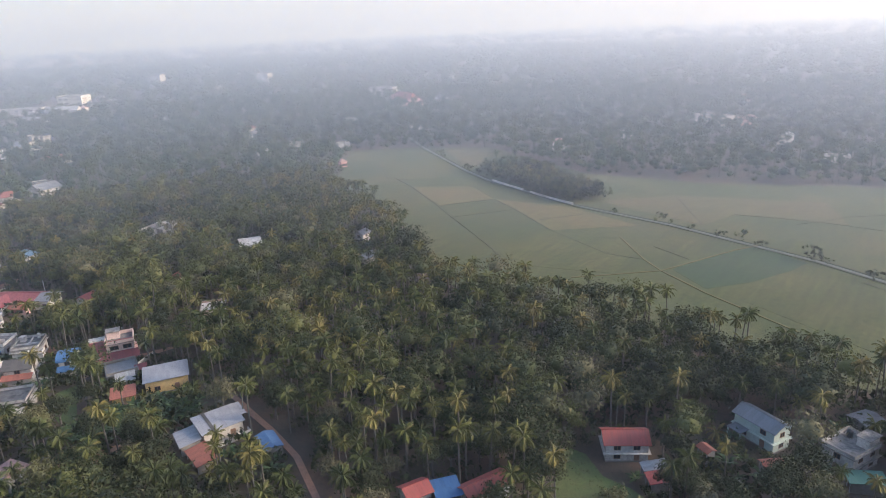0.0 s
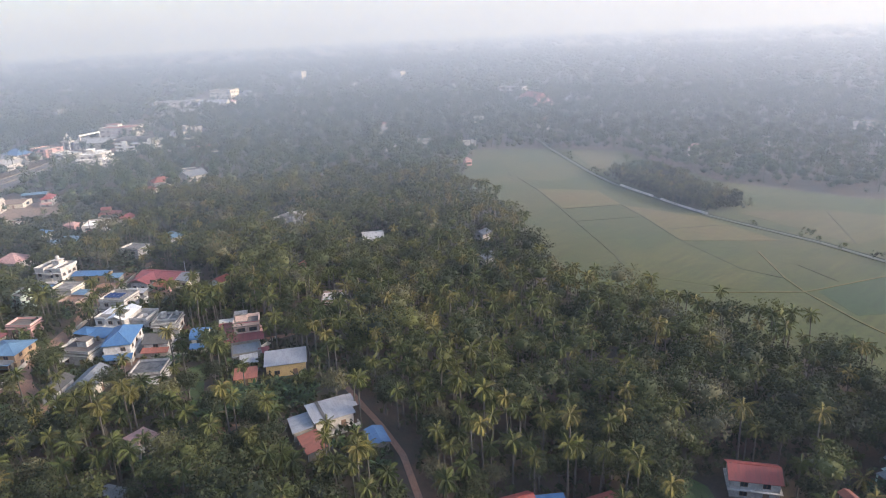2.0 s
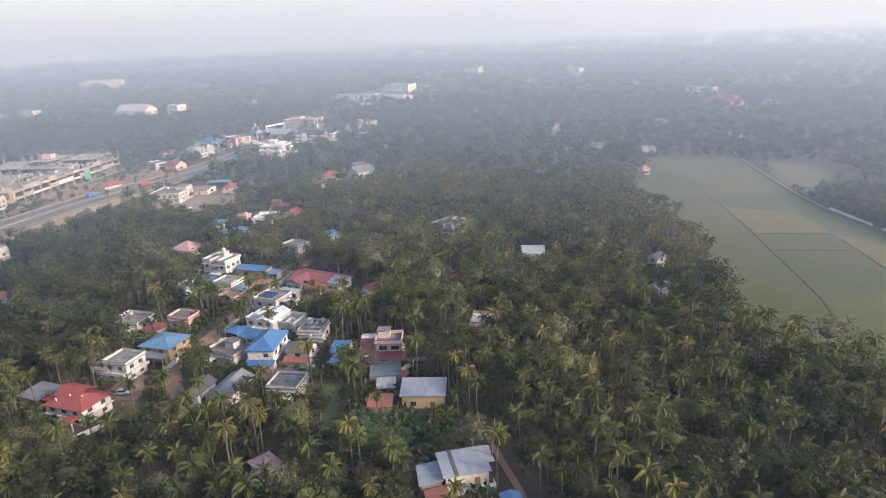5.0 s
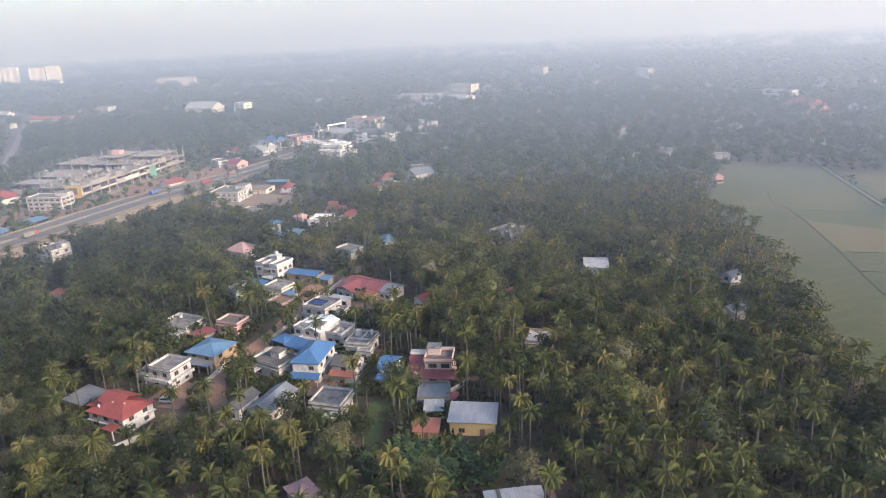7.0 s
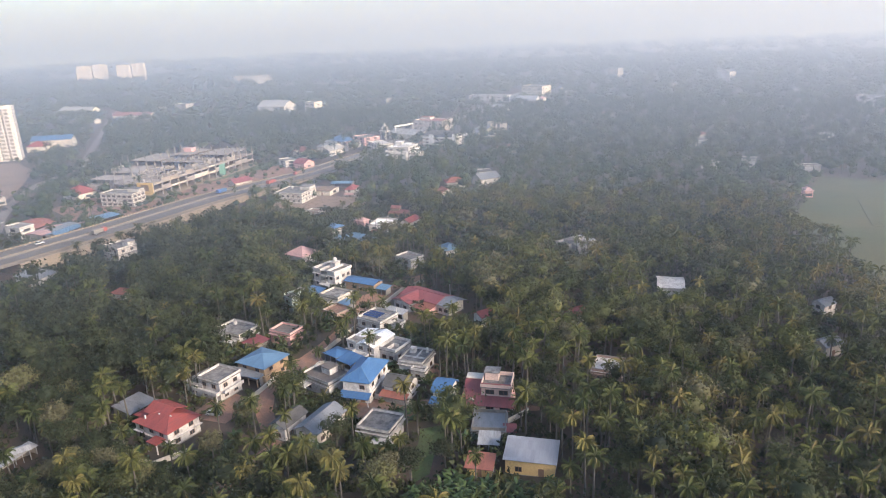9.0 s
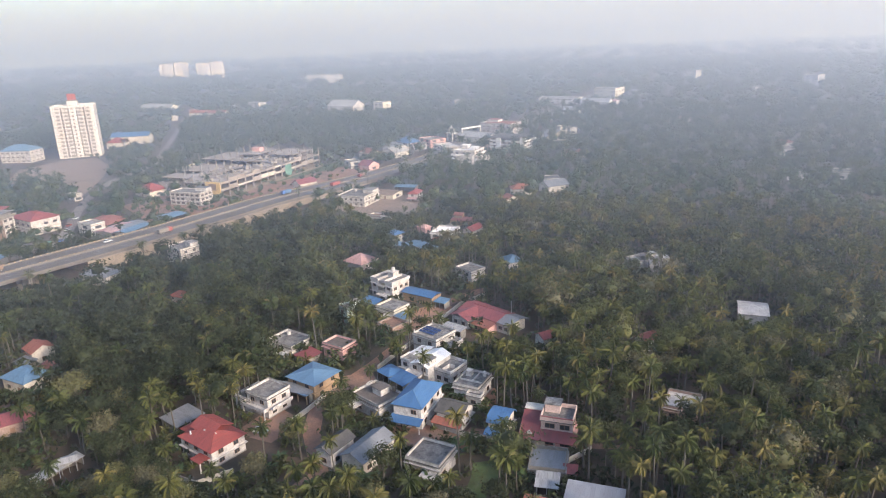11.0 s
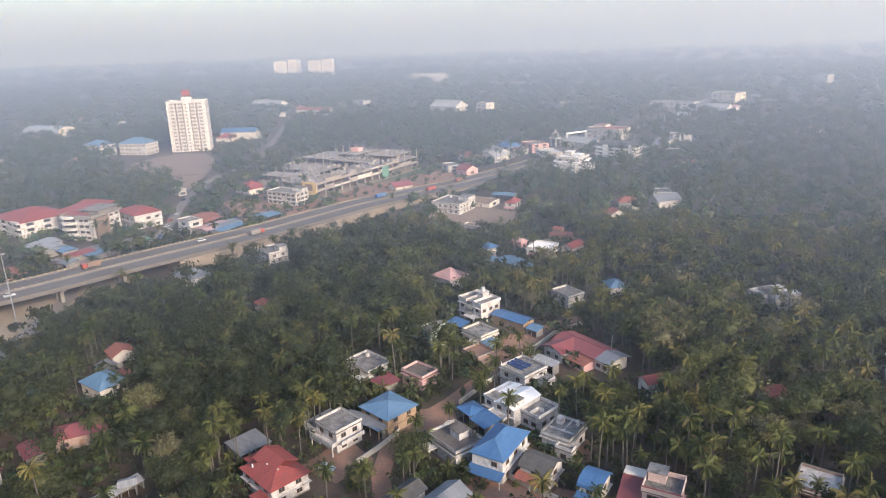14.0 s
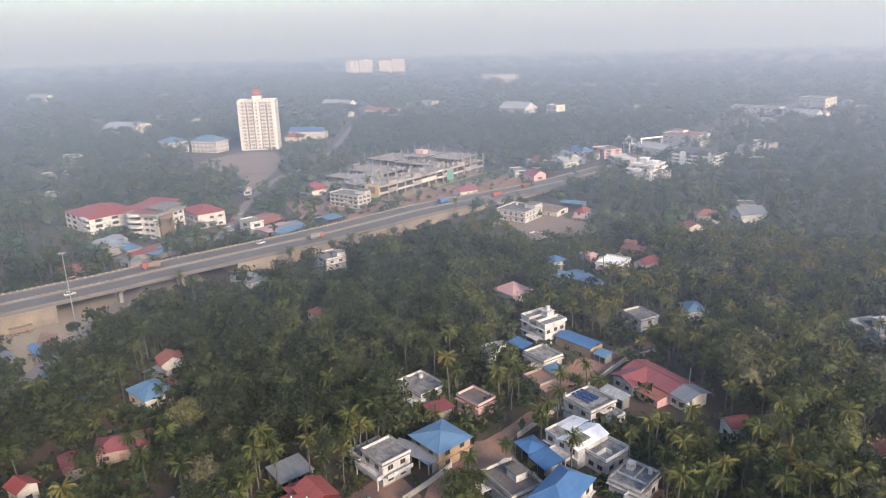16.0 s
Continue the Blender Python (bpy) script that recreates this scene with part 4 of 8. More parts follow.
house("small pink flat-roofed house beside the lane", -265.2, 31.2, 46, 8.5, 6.5, 4.2, 1, "flat", MAT_PINK, MAT_STAINED)
stair_house = house("weathered white flat-roofed house with a dark stained roof", -229.2, 40.0, 36, 11.3, 8.7, 4.2, 1, "flat", MAT_WHITE, MAT_STAINED, porch=-1)
part("stair_room", boxes((-1.6, -0.2, 4.3, 1.8, 3.0, 6.3)), MAT_WHITE, stair_house)
part("stair_roof", boxes((-1.9, -0.5, 6.3, 2.1, 3.3, 6.45)), MAT_STAINED, stair_house)
part("curved_gable", arch_roof(0.3, 3.4, 4.4, 1.3, 8), MAT_WHITE, stair_house).matrix_local = pose(-5.3, 2.0, 0)
water_tank(stair_house, 3.6, 3.0, 5.2, 0.5)
house("white two-storey house under a vivid blue hipped sheet roof", -223.3, 50.4, 57, 8.9, 14.5, 6.4, 2, "hip", MAT_WHITE, MAT_BLUE, lean=(MAT_BLUE, 2.6, 3.4))
house("house with a black-stained roof and white trim", -217.0, 59.0, 51, 8.2, 7.6, 4.3, 2, "gable", MAT_WHITE, MAT_DARKROOF, lean=(MAT_TILE, 2.4, 3.0))
house("narrow house with an arched blue sheet roof", -209.6, 69.5, 55, 5.6, 7.5, 4.4, 2, "arch", MAT_CREAM, MAT_BLUE, lean=(MAT_BLUE, 2.6, 3.0), rise=1.7)
solar_house = house("white house with solar panels on its flat roof", -262.0, 61.4, 40, 9.8, 9.8, 5.5, 2, "flat", MAT_WHITE, MAT_ROOFSLAB)
annex(solar_house, 4.9, 8.6, -1.5, 4.0, 3.6, MAT_WHITE, MAT_ROOFSLAB)
part("roof_rail", boxes((-4.6, 4.3, 6.5, 4.6, 4.4, 6.6), (-4.6, -4.4, 6.5, -4.5, 4.3, 6.6)), MAT_WHITE, solar_house)
for px, py in ((-4.5, -4.5), (-4.5, 4.5), (4.5, 4.5), (0, 4.5)):
    part("roof_post", boxes((px - 0.12, py - 0.12, 6.4, px + 0.12, py + 0.12, 7.5)), MAT_WHITE, solar_house)
parapet_house = house("white flat-roofed house with cluttered roof and side wings", -230.6, 66.9, 52, 7.6, 9.2, 4.3, 1, "flat", MAT_WHITE, MAT_ROOFSLAB)
annex(parapet_house, 1.0, 5.4, -6.6, -4.2, 3.2, MAT_WHITE, MAT_ROOFSLAB)
part("roof_box", boxes((-2.8, 1.4, 4.44, -1.2, 3.2, 6.0)), MAT_WHITE, parapet_house)
part("roof_kerb", boxes((-3.4, -1.2, 4.44, 3.4, -0.95, 4.9), (0.2, -0.95, 4.44, 0.45, 4.0, 4.9)), MAT_WHITE, parapet_house)
water_tank(parapet_house, 2.2, 3.2, 4.44, 0.55, MAT_WHITE)
turret_house()
cream_terrace = house("cream house with a weathered flat roof and curved parapet", -292.5, 51.3, 40, 9.0, 8.0, 4.0, 1, "flat", MAT_CREAM, MAT_ROOFSLAB, porch=1)
part("curved_gable", arch_roof(0.3, 3.0, 4.1, 1.2, 8), MAT_CREAM, cream_terrace).matrix_local = pose(4.4, -1.5, 0)
open_shed("blue-grey sheet carport beside the cream house", -286.0, 53.4, 40, 6.6, 5.4, 2.7, MAT_PALEBLUE, roof="shed")
house("half-built house of bare pinkish block walls", -279.6, 49.8, 37, 7.6, 7.2, 2.6, 1, "flat", MAT_PINKBLOCK, MAT_EARTH)
house("pale green two-storey house with a flat roof", -292.7, 35.9, 29, 6.4, 6.3, 5.5, 2, "flat", MAT_MINT, MAT_ROOFSLAB, stair=1)
blue_loft = new("house")
blue_loft.matrix_basis = pose(-384.0, 62.8, 0, 0, 0, 36)
tagged(blue_loft, "small white tower-like house under a wide blue hipped roof", "house", "houses of the settlement")
part("wall", boxes((-2.6, -2.4, -0.5, 2.6, 2.4, 3.9)), MAT_WHITE, blue_loft)
part("loft_wall", boxes((-2.6, -2.4, 3.9, 2.6, 2.4, 4.3)), MAT_WHITE, blue_loft)
for px in (-2.5, 2.5):
    for py in (-2.3, 2.3):
        part("post", boxes((px - 0.1, py - 0.1, 4.3, px + 0.1, py + 0.1, 5.6)), MAT_WHITE, blue_loft)
part("roof", hip_roof(7.8, 7.2, 5.6, 1.5), MAT_BLUE, blue_loft)
part("sunshade", ring(6.3, 5.9, 3.1, 3.22, 0.6), MAT_WHITE, blue_loft)
add_window(blue_loft, WINDOW, 0, -2.4, 1.4, 0)
add_window(blue_loft, WINDOW, 2.6, 0, 1.4, 90)
CLEAR.append((-384, 62.8, 5.5))
open_shed("low blue sheet roofs behind the tower-like house", -370.5, 66.5, 47, 13.0, 6.4, 2.9, MAT_PALEBLUE, roof="gable", wall=MAT_WHITE)
open_shed("dull blue lean-to roof under palms", -363.5, 76.0, 47, 9.0, 5.0, 2.6, MAT_PALEBLUE, roof="shed")
house("whitewashed house under a faded pink roof", -348.7, 43.7, 41, 11.4, 11.1, 4.5, 1, "hip", MAT_WHITE, MAT_PINKROOF)
scalloped = house("white house with curved parapets and a brick-red porch roof", -382.5, 87.6, 58, 10.6, 13.2, 4.7, 2, "flat", MAT_WHITE, MAT_CLEANWHITE)
part("porch_roof", hip_roof(6.8, 5.0, 2.7, 1.2), MAT_TILE, scalloped, "brick-red tiled porch roof").matrix_local = pose(-0.4, -8.6, 0)
for px in (-3.2, 2.4):
    part("column", boxes((px - 0.14, -10.6, -0.5, px + 0.14, -10.3, 2.7)), MAT_WHITE, scalloped)
for gx, gy, ga in ((0, -6.5, 90), (5.2, -3.0, 0), (5.2, 3.0, 0), (-5.2, -2.0, 0), (0, 6.5, 90)):
    part("curved_gable", arch_roof(0.3, 3.6, 5.4, 1.1, 8), MAT_WHITE, scalloped).matrix_local = pose(gx, gy, 0, 0, 0, ga)
house("long house under a bright red gabled roof among trees", -385.5, 102.4, 134, 11.5, 6.8, 3.9, 1, "gable", MAT_CREAM, MAT_RED)
tiered = house("ochre house with tiered clay roofs in a clearing", -408.0, 101.4, 57, 11.4, 8.4, 3.2, 1, "hip", MAT_ORANGEW, MAT_TILE, rise=1.2)
part("upper_wall", boxes((-3.6, -2.0, 3.3, 0.8, 2.0, 5.6)), MAT_ORANGEW, tiered)
part("upper_roof", gable_roof(5.4, 5.0, 5.6, 1.1), MAT_TILE, tiered).matrix_local = pose(-1.4, 0, 0)
house("small house under a faded pink roof by the path", -397.0, 79.2, 40, 6.6, 5.4, 3.6, 1, "hip", MAT_PINK, MAT_PINKROOF)
house("roofless white block shell in the yard", -433.0, 58.4, 50, 7.4, 5.2, 2.5, 1, "flat", MAT_WHITE, MAT_EARTH)
compound_wall([(-441, 52), (-436, 64.5), (-426, 66), (-418, 70)], "broken white yard wall behind the roadside block")
strip("lane", [(-404, 72), (-409.5, 78), (-413.5, 86.6), (-411, 94), (-405, 107), (-396, 116)], 3.2, -0.2, 0.06, MAT_EARTH, "dusty path past the tiered house", "lane")
keep_clear([(-404, 72), (-409.5, 78), (-413.5, 86.6), (-405, 107)], 3.2)
LOW.extend(((-372, 58, 7), (-362, 68, 7), (-352, 72, 7), (-355, 62, 6), (-370, 80, 7), (-366, 90, 7), (-374, 96, 7), (-395, 72, 8), (-392, 92, 7), (-400, 88, 8), (-398, 100, 8), (-388, 112, 6)))
LOW.extend(((-425, 60, 10), (-430, 72, 11), (-418, 66, 9), (-414, 78, 9), (-432, 86, 10), (-420, 90, 9), (-442, 94, 9), (-420, 50, 9), (-408, 62, 8), (-436, 46, 9), (-404, 52, 7)))
house("white two-storey house among palms with grey sunshades", -322.0, 86.7, 31, 9.7, 7.9, 5.1, 2, "flat", MAT_WHITE, MAT_ROOFSLAB, porch=-1)
house("unfinished white three-storey house by the flyover", -384.2, -36.6, 40, 12.4, 9.6, 7.4, 3, "flat", MAT_WHITE, MAT_ROOFSLAB, stair=1)
house("small cottage under a weathered clay roof among trees", -326.8, -27.7, 55, 7.4, 6.0, 4, 1, "hip", MAT_CREAM, MAT_TILE)
house("cream house under a clay tile roof beneath palms", -287.2, -65.3, 39, 8.0, 7.9, 4.3, 1, "gable", MAT_CREAM, MAT_TILE, lean=(MAT_TILE, 2.0, 2.9))
house("house with a lichen-stained concrete roof and parapet", -197.9, 49.6, 52, 8.6, 8.4, 4.3, 1, "flat", MAT_WHITE, MAT_ROOFSLAB, porch=1, open_side=1)
house("long house under a grey gabled sheet roof", -205.6, 35.7, 137, 13.0, 7.4, 3.8, 1, "gable", MAT_CREAM, MAT_GREY, open_side=1)
house("old house under a black-stained roof", -208.8, 28.0, 136, 9.3, 5.5, 4.0, 1, "gable", MAT_WHITE, MAT_DARKROOF, open_side=1)
house("long low house under a dark red hipped sheet roof", -242.5, -57.0, 114, 12.8, 8.4, 3.4, 1, "hip", MAT_PINKBLOCK, MAT_DARKRED, rise=1.7)
house("yellow workshop under a long silver sheet roof", -172.2, 78.6, 60, 11.8, 8.2, 4.0, 1, "shed", MAT_YELLOW, MAT_SILVER, rise=0.9, category='workshop', open_side=1)
ribbed = house("cream workshop under a white ribbed sheet roof", -137.2, 71.0, 75, 10.2, 8.2, 3.5, 1, "shed", MAT_CREAM, MAT_SILVER, rise=0.7, category='workshop', open_side=1)
part("roof_strip", slab_roof([(-2.6, -4.05, 3.66), (-1.8, -4.05, 3.66), (-1.8, 4.05, 4.36), (-2.6, 4.05, 4.36)], [(0, 1, 2, 3)], 0.05), MAT_DARKROOF, ribbed, "dark translucent roof strip")
part("side_roof", slab_roof([(5.1, -1.0, 3.5), (6.6, -1.0, 3.5), (6.6, 4.1, 4.1), (5.1, 4.1, 4.1)], [(0, 1, 2, 3)]), MAT_SILVER, ribbed)
part("low_wall", boxes((-4.6, -5.2, -0.6, 5.6, -5.0, 1.3), (5.4, -5.0, -0.6, 5.6, -3.6, 1.3)), MAT_WHITE, ribbed)
house("white house under a broad red sheet roof by the lawn", -59.2, 122.2, 34, 10.4, 7.2, 4.4, 2, "gable", MAT_WHITE, MAT_RED)
house("pale green two-storey house under a grey gabled roof", -35.9, 144.6, -25, 11.6, 6.4, 5.3, 2, "gable", MAT_MINT, MAT_GREY, porch=-1)
house("white two-storey house with stepped flat roofs", -18.4, 145.6, -23, 7.2, 9.6, 4.7, 2, "flat", MAT_WHITE, MAT_ROOFSLAB, stair=1, tank=1)
house("long house under a patched red sheet roof", -75.2, 90.3, 69, 11.1, 5.5, 4.5, 1, "gable", MAT_WHITE, MAT_RED)
house("small house under a red sheet roof", -85.4, 80.5, 67, 6.0, 5.5, 4.5, 1, "gable", MAT_WHITE, MAT_RED)
house("low house under a faded pink tiled roof", -161.7, 35.1, 16, 6.0, 5.5, 4.5, 1, "hip", MAT_CREAM, MAT_PINKROOF, open_side=1)
house("white house with a silver sheet roof in the grove", -255.6, 169.9, 59, 9.7, 12.4, 4.7, 1, "gable", MAT_WHITE, MAT_WHITE, rise=1.4)
house("grey-roofed white house in the grove", -220.5, 205.3, 101, 7.0, 5.5, 4.7, 2, "gable", MAT_WHITE, MAT_GREY)
house("flat white house deep in the palm grove", -315.2, 158.8, 19, 7.5, 10.5, 4.7, 1, "flat", MAT_WHITE, MAT_WHITE, stair=1)
house("grey-roofed house in the palms", -197.4, 184.1, 99, 7.9, 5.5, 4, 1, "gable", MAT_CREAM, MAT_GREY)
house("low yellow house with a red porch roof behind palms", -174.4, 67.4, 60, 6.4, 5.6, 2.6, 1, "shed", MAT_YELLOW, MAT_TILE, open_side=1)
house("orange cottage half hidden among palms", -254.7, 96.6, 108, 6.5, 5.5, 4, 1, "gable", MAT_CREAM, MAT_RED)
house("red-roofed cottage half hidden among palms", -245.1, 126.2, 114, 6.9, 5.5, 4, 1, "gable", MAT_CREAM, MAT_RED)
house("unfinished house with a broken pale roof among palms", -206.8, 117.2, 52, 8.2, 9.0, 3.6, 1, "flat", MAT_PINKBLOCK, MAT_WHITE, open_side=2)
house("house beside the grove with a grey sheet roof", -468.5, 173.9, 104, 15.9, 12.3, 4.5, 1, "gable", MAT_WHITE, MAT_GREY, pitch=7.5, wide=True)
house("cream house with a clay roof at the grove", -442.7, 138.0, 10, 8.8, 9.0, 4, 1, "gable", MAT_CREAM, MAT_TILE, pitch=7.5, wide=True)
house("low house under a dark blue roof", -331.7, 107.3, 8, 8.8, 7.6, 4.0, 1, "hip", MAT_WHITE, MAT_PALEBLUE)
house("white cottage under a grey sheet roof by the flyover", -363.3, -67.0, 59, 14.8, 9.4, 4.5, 1, "hip", MAT_WHITE, MAT_GREY)
house("house under a blue roof in the trees", -267.8, -62.3, 53, 11.6, 9.1, 4.0, 1, "hip", MAT_CREAM, MAT_PALEBLUE)
house("small house under a red roof in the trees", -223.8, -70.5, 62, 6.0, 5.5, 4, 1, "gable", MAT_CREAM, MAT_RED)
house("low white house on the edge of the paddy", -403.7, 372.8, -19, 7.3, 10.0, 5.5, 2, "flat", MAT_WHITE, MAT_ROOFSLAB, pitch=7.5, wide=True)
house("pinkish cottage on the edge of the paddy", -355.5, 325.3, -26, 7.5, 5.5, 4, 1, "hip", MAT_PINK, MAT_PINKROOF, pitch=7.5, wide=True)
house("white house beyond the paddy", -418.4, 482.8, -31, 12.9, 8.6, 4.7, 1, "flat", MAT_WHITE, MAT_ROOFSLAB, pitch=7.5, wide=True)
house("white two-storey house in the far grove", -527.4, 381.1, -22, 17.5, 8.6, 5.5, 2, "flat", MAT_WHITE, MAT_ROOFSLAB, pitch=7.5, wide=True)
house("white stepped shop beside the market", -646.4, 138.6, 9, 24.0, 15.2, 5.5, 2, "flat", MAT_WHITE, MAT_WHITE, pitch=7.5, wide=True)
house("white shop with a red sunshade by the market", -675.6, 115.4, 13, 20.6, 13.3, 4.7, 2, "flat", MAT_WHITE, MAT_TILE, pitch=7.5, wide=True)
house("long low shop row under a pale roof", -656.1, 97.3, 18, 22.9, 21.0, 4.0, 1, "gable", MAT_WHITE, MAT_ASBESTOS, pitch=7.5, wide=True)
house("cream shop under a clay roof near the market", -642.5, 72.4, 18, 21.6, 15.4, 4.0, 1, "gable", MAT_CREAM, MAT_TILE, pitch=7.5, wide=True)
house("beige lift tower beside a long shed", -691.5, 260.2, -6, 14.6, 6.7, 9.4, 3, "flat", MAT_CREAM, MAT_ROOFSLAB, pitch=7.5, wide=True)
house("long grey shed beyond the market", -677.6, 248.7, 2, 24.0, 19.7, 4.7, 1, "gable", MAT_CREAM, MAT_ASBESTOS, pitch=7.5, wide=True)
house("white house in the trees behind the market", -651.7, 218.6, -3, 18.1, 11.3, 4.7, 2, "flat", MAT_WHITE, MAT_ROOFSLAB, pitch=7.5, wide=True)
house("white rooftop house above the palms", -311.9, 162.1, 3, 12.3, 9.4, 4.7, 2, "flat", MAT_WHITE, MAT_WHITE, stair=1)
house("low red cottage among broadleaf trees", -582.5, 225.6, -4, 14.1, 8.0, 4.0, 1, "gable", MAT_CREAM, MAT_TILE, pitch=7.5, wide=True)
house("white shop block at the flyover's foot", -451.6, -96.0, 48, 12.4, 8.3, 6.2, 2, "flat", MAT_WHITE, MAT_ROOFSLAB, pitch=7.5, wide=True)
house("white roadside block with a long flat roof", -477.0, 51.0, 57, 18.8, 19.2, 5.8, 2, "flat", MAT_WHITE, MAT_ROOFSLAB, stair=1, tank=2, pitch=3.4)
house("low cream store beside the road under a brown roof", -489.0, 67.0, 56, 22.5, 14.0, 3.3, 1, "gable", MAT_CREAM, MAT_PLOT, rise=0.7, pitch=7.5, wide=True)
house("pink and white roadside villa with a red roof", -475.0, 86.0, 62, 6.6, 11.4, 4.6, 2, "hip", MAT_WHITE, MAT_RED, lean=(MAT_PINKROOF, 2.4, 2.6))
house("white three-storey block with rows of windows", -512.0, -53.4, 59, 24.0, 12.1, 7.8, 3, "flat", MAT_WHITE, MAT_ROOFSLAB, stair=1, wide=True)
house("red-roofed cottage by the cross road", -548.9, -85.6, 49, 16.1, 15.9, 4.0, 1, "hip", MAT_CREAM, MAT_RED, pitch=7.5, wide=True)
house("red-roofed shop beside the building site", -541.0, 17.5, 123, 15.0, 10.0, 3.0, 1, "gable", MAT_CREAM, MAT_DARKRED, pitch=7.5, wide=True)
house("white shop block at the road's bend", -602.7, 54.6, 18, 14.6, 9.6, 4.7, 2, "flat", MAT_WHITE, MAT_ROOFSLAB, pitch=7.5, wide=True)
house("low red shop at the road's bend", -588.8, 66.1, 40, 12.3, 12.6, 4, 1, "gable", MAT_PINK, MAT_DARKRED, pitch=7.5, wide=True)
house("blue-roofed shop beyond the trees", -685.8, 110.0, 24, 20.9, 15.6, 5.5, 2, "hip", MAT_WHITE, MAT_BLUE, pitch=7.5, wide=True)
house("red-fronted three-storey shop block", -683.2, 132.2, 22, 20.4, 16.8, 7.0, 3, "flat", MAT_PINK, MAT_ROOFSLAB, pitch=7.5, wide=True)
house("low white warehouse by the market", -641.7, 92.6, 136, 20.3, 16.2, 4.5, 1, "gable", MAT_WHITE, MAT_ASBESTOS, pitch=7.5, wide=True)
house("white shop roofs along the road", -638.5, 70.1, 29, 12.4, 11.4, 4.7, 2, "flat", MAT_WHITE, MAT_ROOFSLAB, pitch=7.5, wide=True)
house("white house with a terrace in the western trees", -635.0, -311.3, 53, 18.6, 10.4, 4.7, 2, "flat", MAT_WHITE, MAT_ROOFSLAB, pitch=7.5, wide=True)
house("pale house in the western trees", -605.4, -312.7, 42, 24.0, 7.4, 4.7, 2, "flat", MAT_WHITE, MAT_ROOFSLAB, pitch=7.5, wide=True)
house("small white pumphouse in a plot", -548.3, -134.1, 42, 7.9, 5.5, 4.5, 1, "flat", MAT_WHITE, MAT_ROOFSLAB, pitch=7.5, wide=True)
house("white house by the western hedge", -537.7, -265.3, 53, 12.7, 6.6, 4.5, 1, "flat", MAT_WHITE, MAT_ROOFSLAB, pitch=7.5, wide=True)
house("white cottage with a verandah among western trees", -685.1, -268.7, 40, 20.8, 10.6, 4.7, 2, "hip", MAT_WHITE, MAT_PINKROOF, pitch=7.5, wide=True)
open_shed("blue lean-to roof behind the houses", -244.3, 45.0, 33, 6.2, 6.0, 3.4, MAT_BLUE, roof="hip", rise=1.0)
open_shed("second blue lean-to roof stepping down to the house", -238.6, 48.2, 33, 6.6, 5.6, 3.0, MAT_BLUE, roof="shed", rise=0.9)
open_shed("grey metal lean-to roof beside the house", -241.1, 17.2, 62, 12.8, 4.4, 3.0, MAT_GREY, roof="shed")
open_shed("dark red shed roof by the lane", -262.2, 21.2, 36, 6.6, 6.5, 3.0, MAT_DARKRED, roof="shed")
open_shed("grey sheet roof on posts among the trees", -233.4, -11.5, 134, 8.8, 7.7, 2.7, MAT_GREY, roof="shed")
open_shed("long blue sheet roof beside the white house", -305.0, 63.8, 45, 14.6, 6.8, 3.4, MAT_BLUE, roof="gable", rise=0.9, wall=MAT_ORANGEW)
open_shed("small blue porch roof at the long shed's end", -296.2, 70.2, 45, 5.0, 4.2, 2.6, MAT_PALEBLUE, roof="shed")
open_shed("small blue shed roof", -302.6, 44.5, 40, 7.6, 4.7, 3.0, MAT_BLUE, roof="shed")
open_shed("low grey sheet roofs beside the red hall", -270.5, 69.5, 40, 8.5, 3.6, 3.0, MAT_ASBESTOS, roof="shed")
open_shed("silver side shed of the workshop", -139.2, 64.0, -20, 7.2, 5.0, 2.2, MAT_SILVER, roof="shed")
open_shed("rusty red lean-to below the workshop", -131.2, 62.2, -14, 8.0, 4.8, 1.9, MAT_TILE, roof="shed")
open_shed("blue tarpaulin stretched over a frame", -123.2, 74.4, -20, 7.4, 4.4, 2.0, MAT_TARP, roof="gable")
open_shed("small red shed beside the lawn", -48.5, 115.1, -50, 4.2, 5.1, 2.5, MAT_RED, roof="shed")
open_shed("grey shed roof beside the red-roofed house", -50.8, 118.3, -50, 3.3, 5.5, 2.5, MAT_ASBESTOS, roof="shed")
open_shed("small clay-tiled shed among trees", -43.4, 129.2, -30, 3.6, 2.9, 3.5, MAT_TILE, roof="gable")
open_shed("red sheet shed beside the green house", -30.8, 131.8, 41, 4.9, 2.7, 3.5, MAT_TILE, roof="gable")
open_shed("patched blue sheet roof between red ones", -80.6, 84.6, 54, 5.7, 5.7, 4.5, MAT_BLUE, roof="shed")
open_shed("grey roof among trees", -147.1, 24.4, 30, 6.0, 3.4, 3.5, MAT_GREY, roof="gable")
open_shed("low blue roofs near the tower house", -370.5, 72.0, 23, 10.3, 9.0, 3.0, MAT_PALEBLUE, roof="gable")
open_shed("low grey roof in the trees", -218.9, -35.4, 112, 4.1, 3.7, 3.0, MAT_ASBESTOS, roof="gable")
open_shed("blue shed roof by the roadside field", -279.1, -98.7, 55, 6.1, 6.1, 3.0, MAT_PALEBLUE, roof="shed")
open_shed("blue roof in the trees by the road", -263.8, -79.4, 55, 5.2, 4.1, 3.0, MAT_BLUE, roof="gable")
open_shed("grey lean-to beside the cream house", -281.0, -67.6, 53, 7.1, 4.8, 2.5, MAT_GREY, roof="shed")
open_shed("orange lean-to below the cream house", -277.0, -59.5, 63, 4.7, 4.5, 2.3, MAT_TILE, roof="shed")
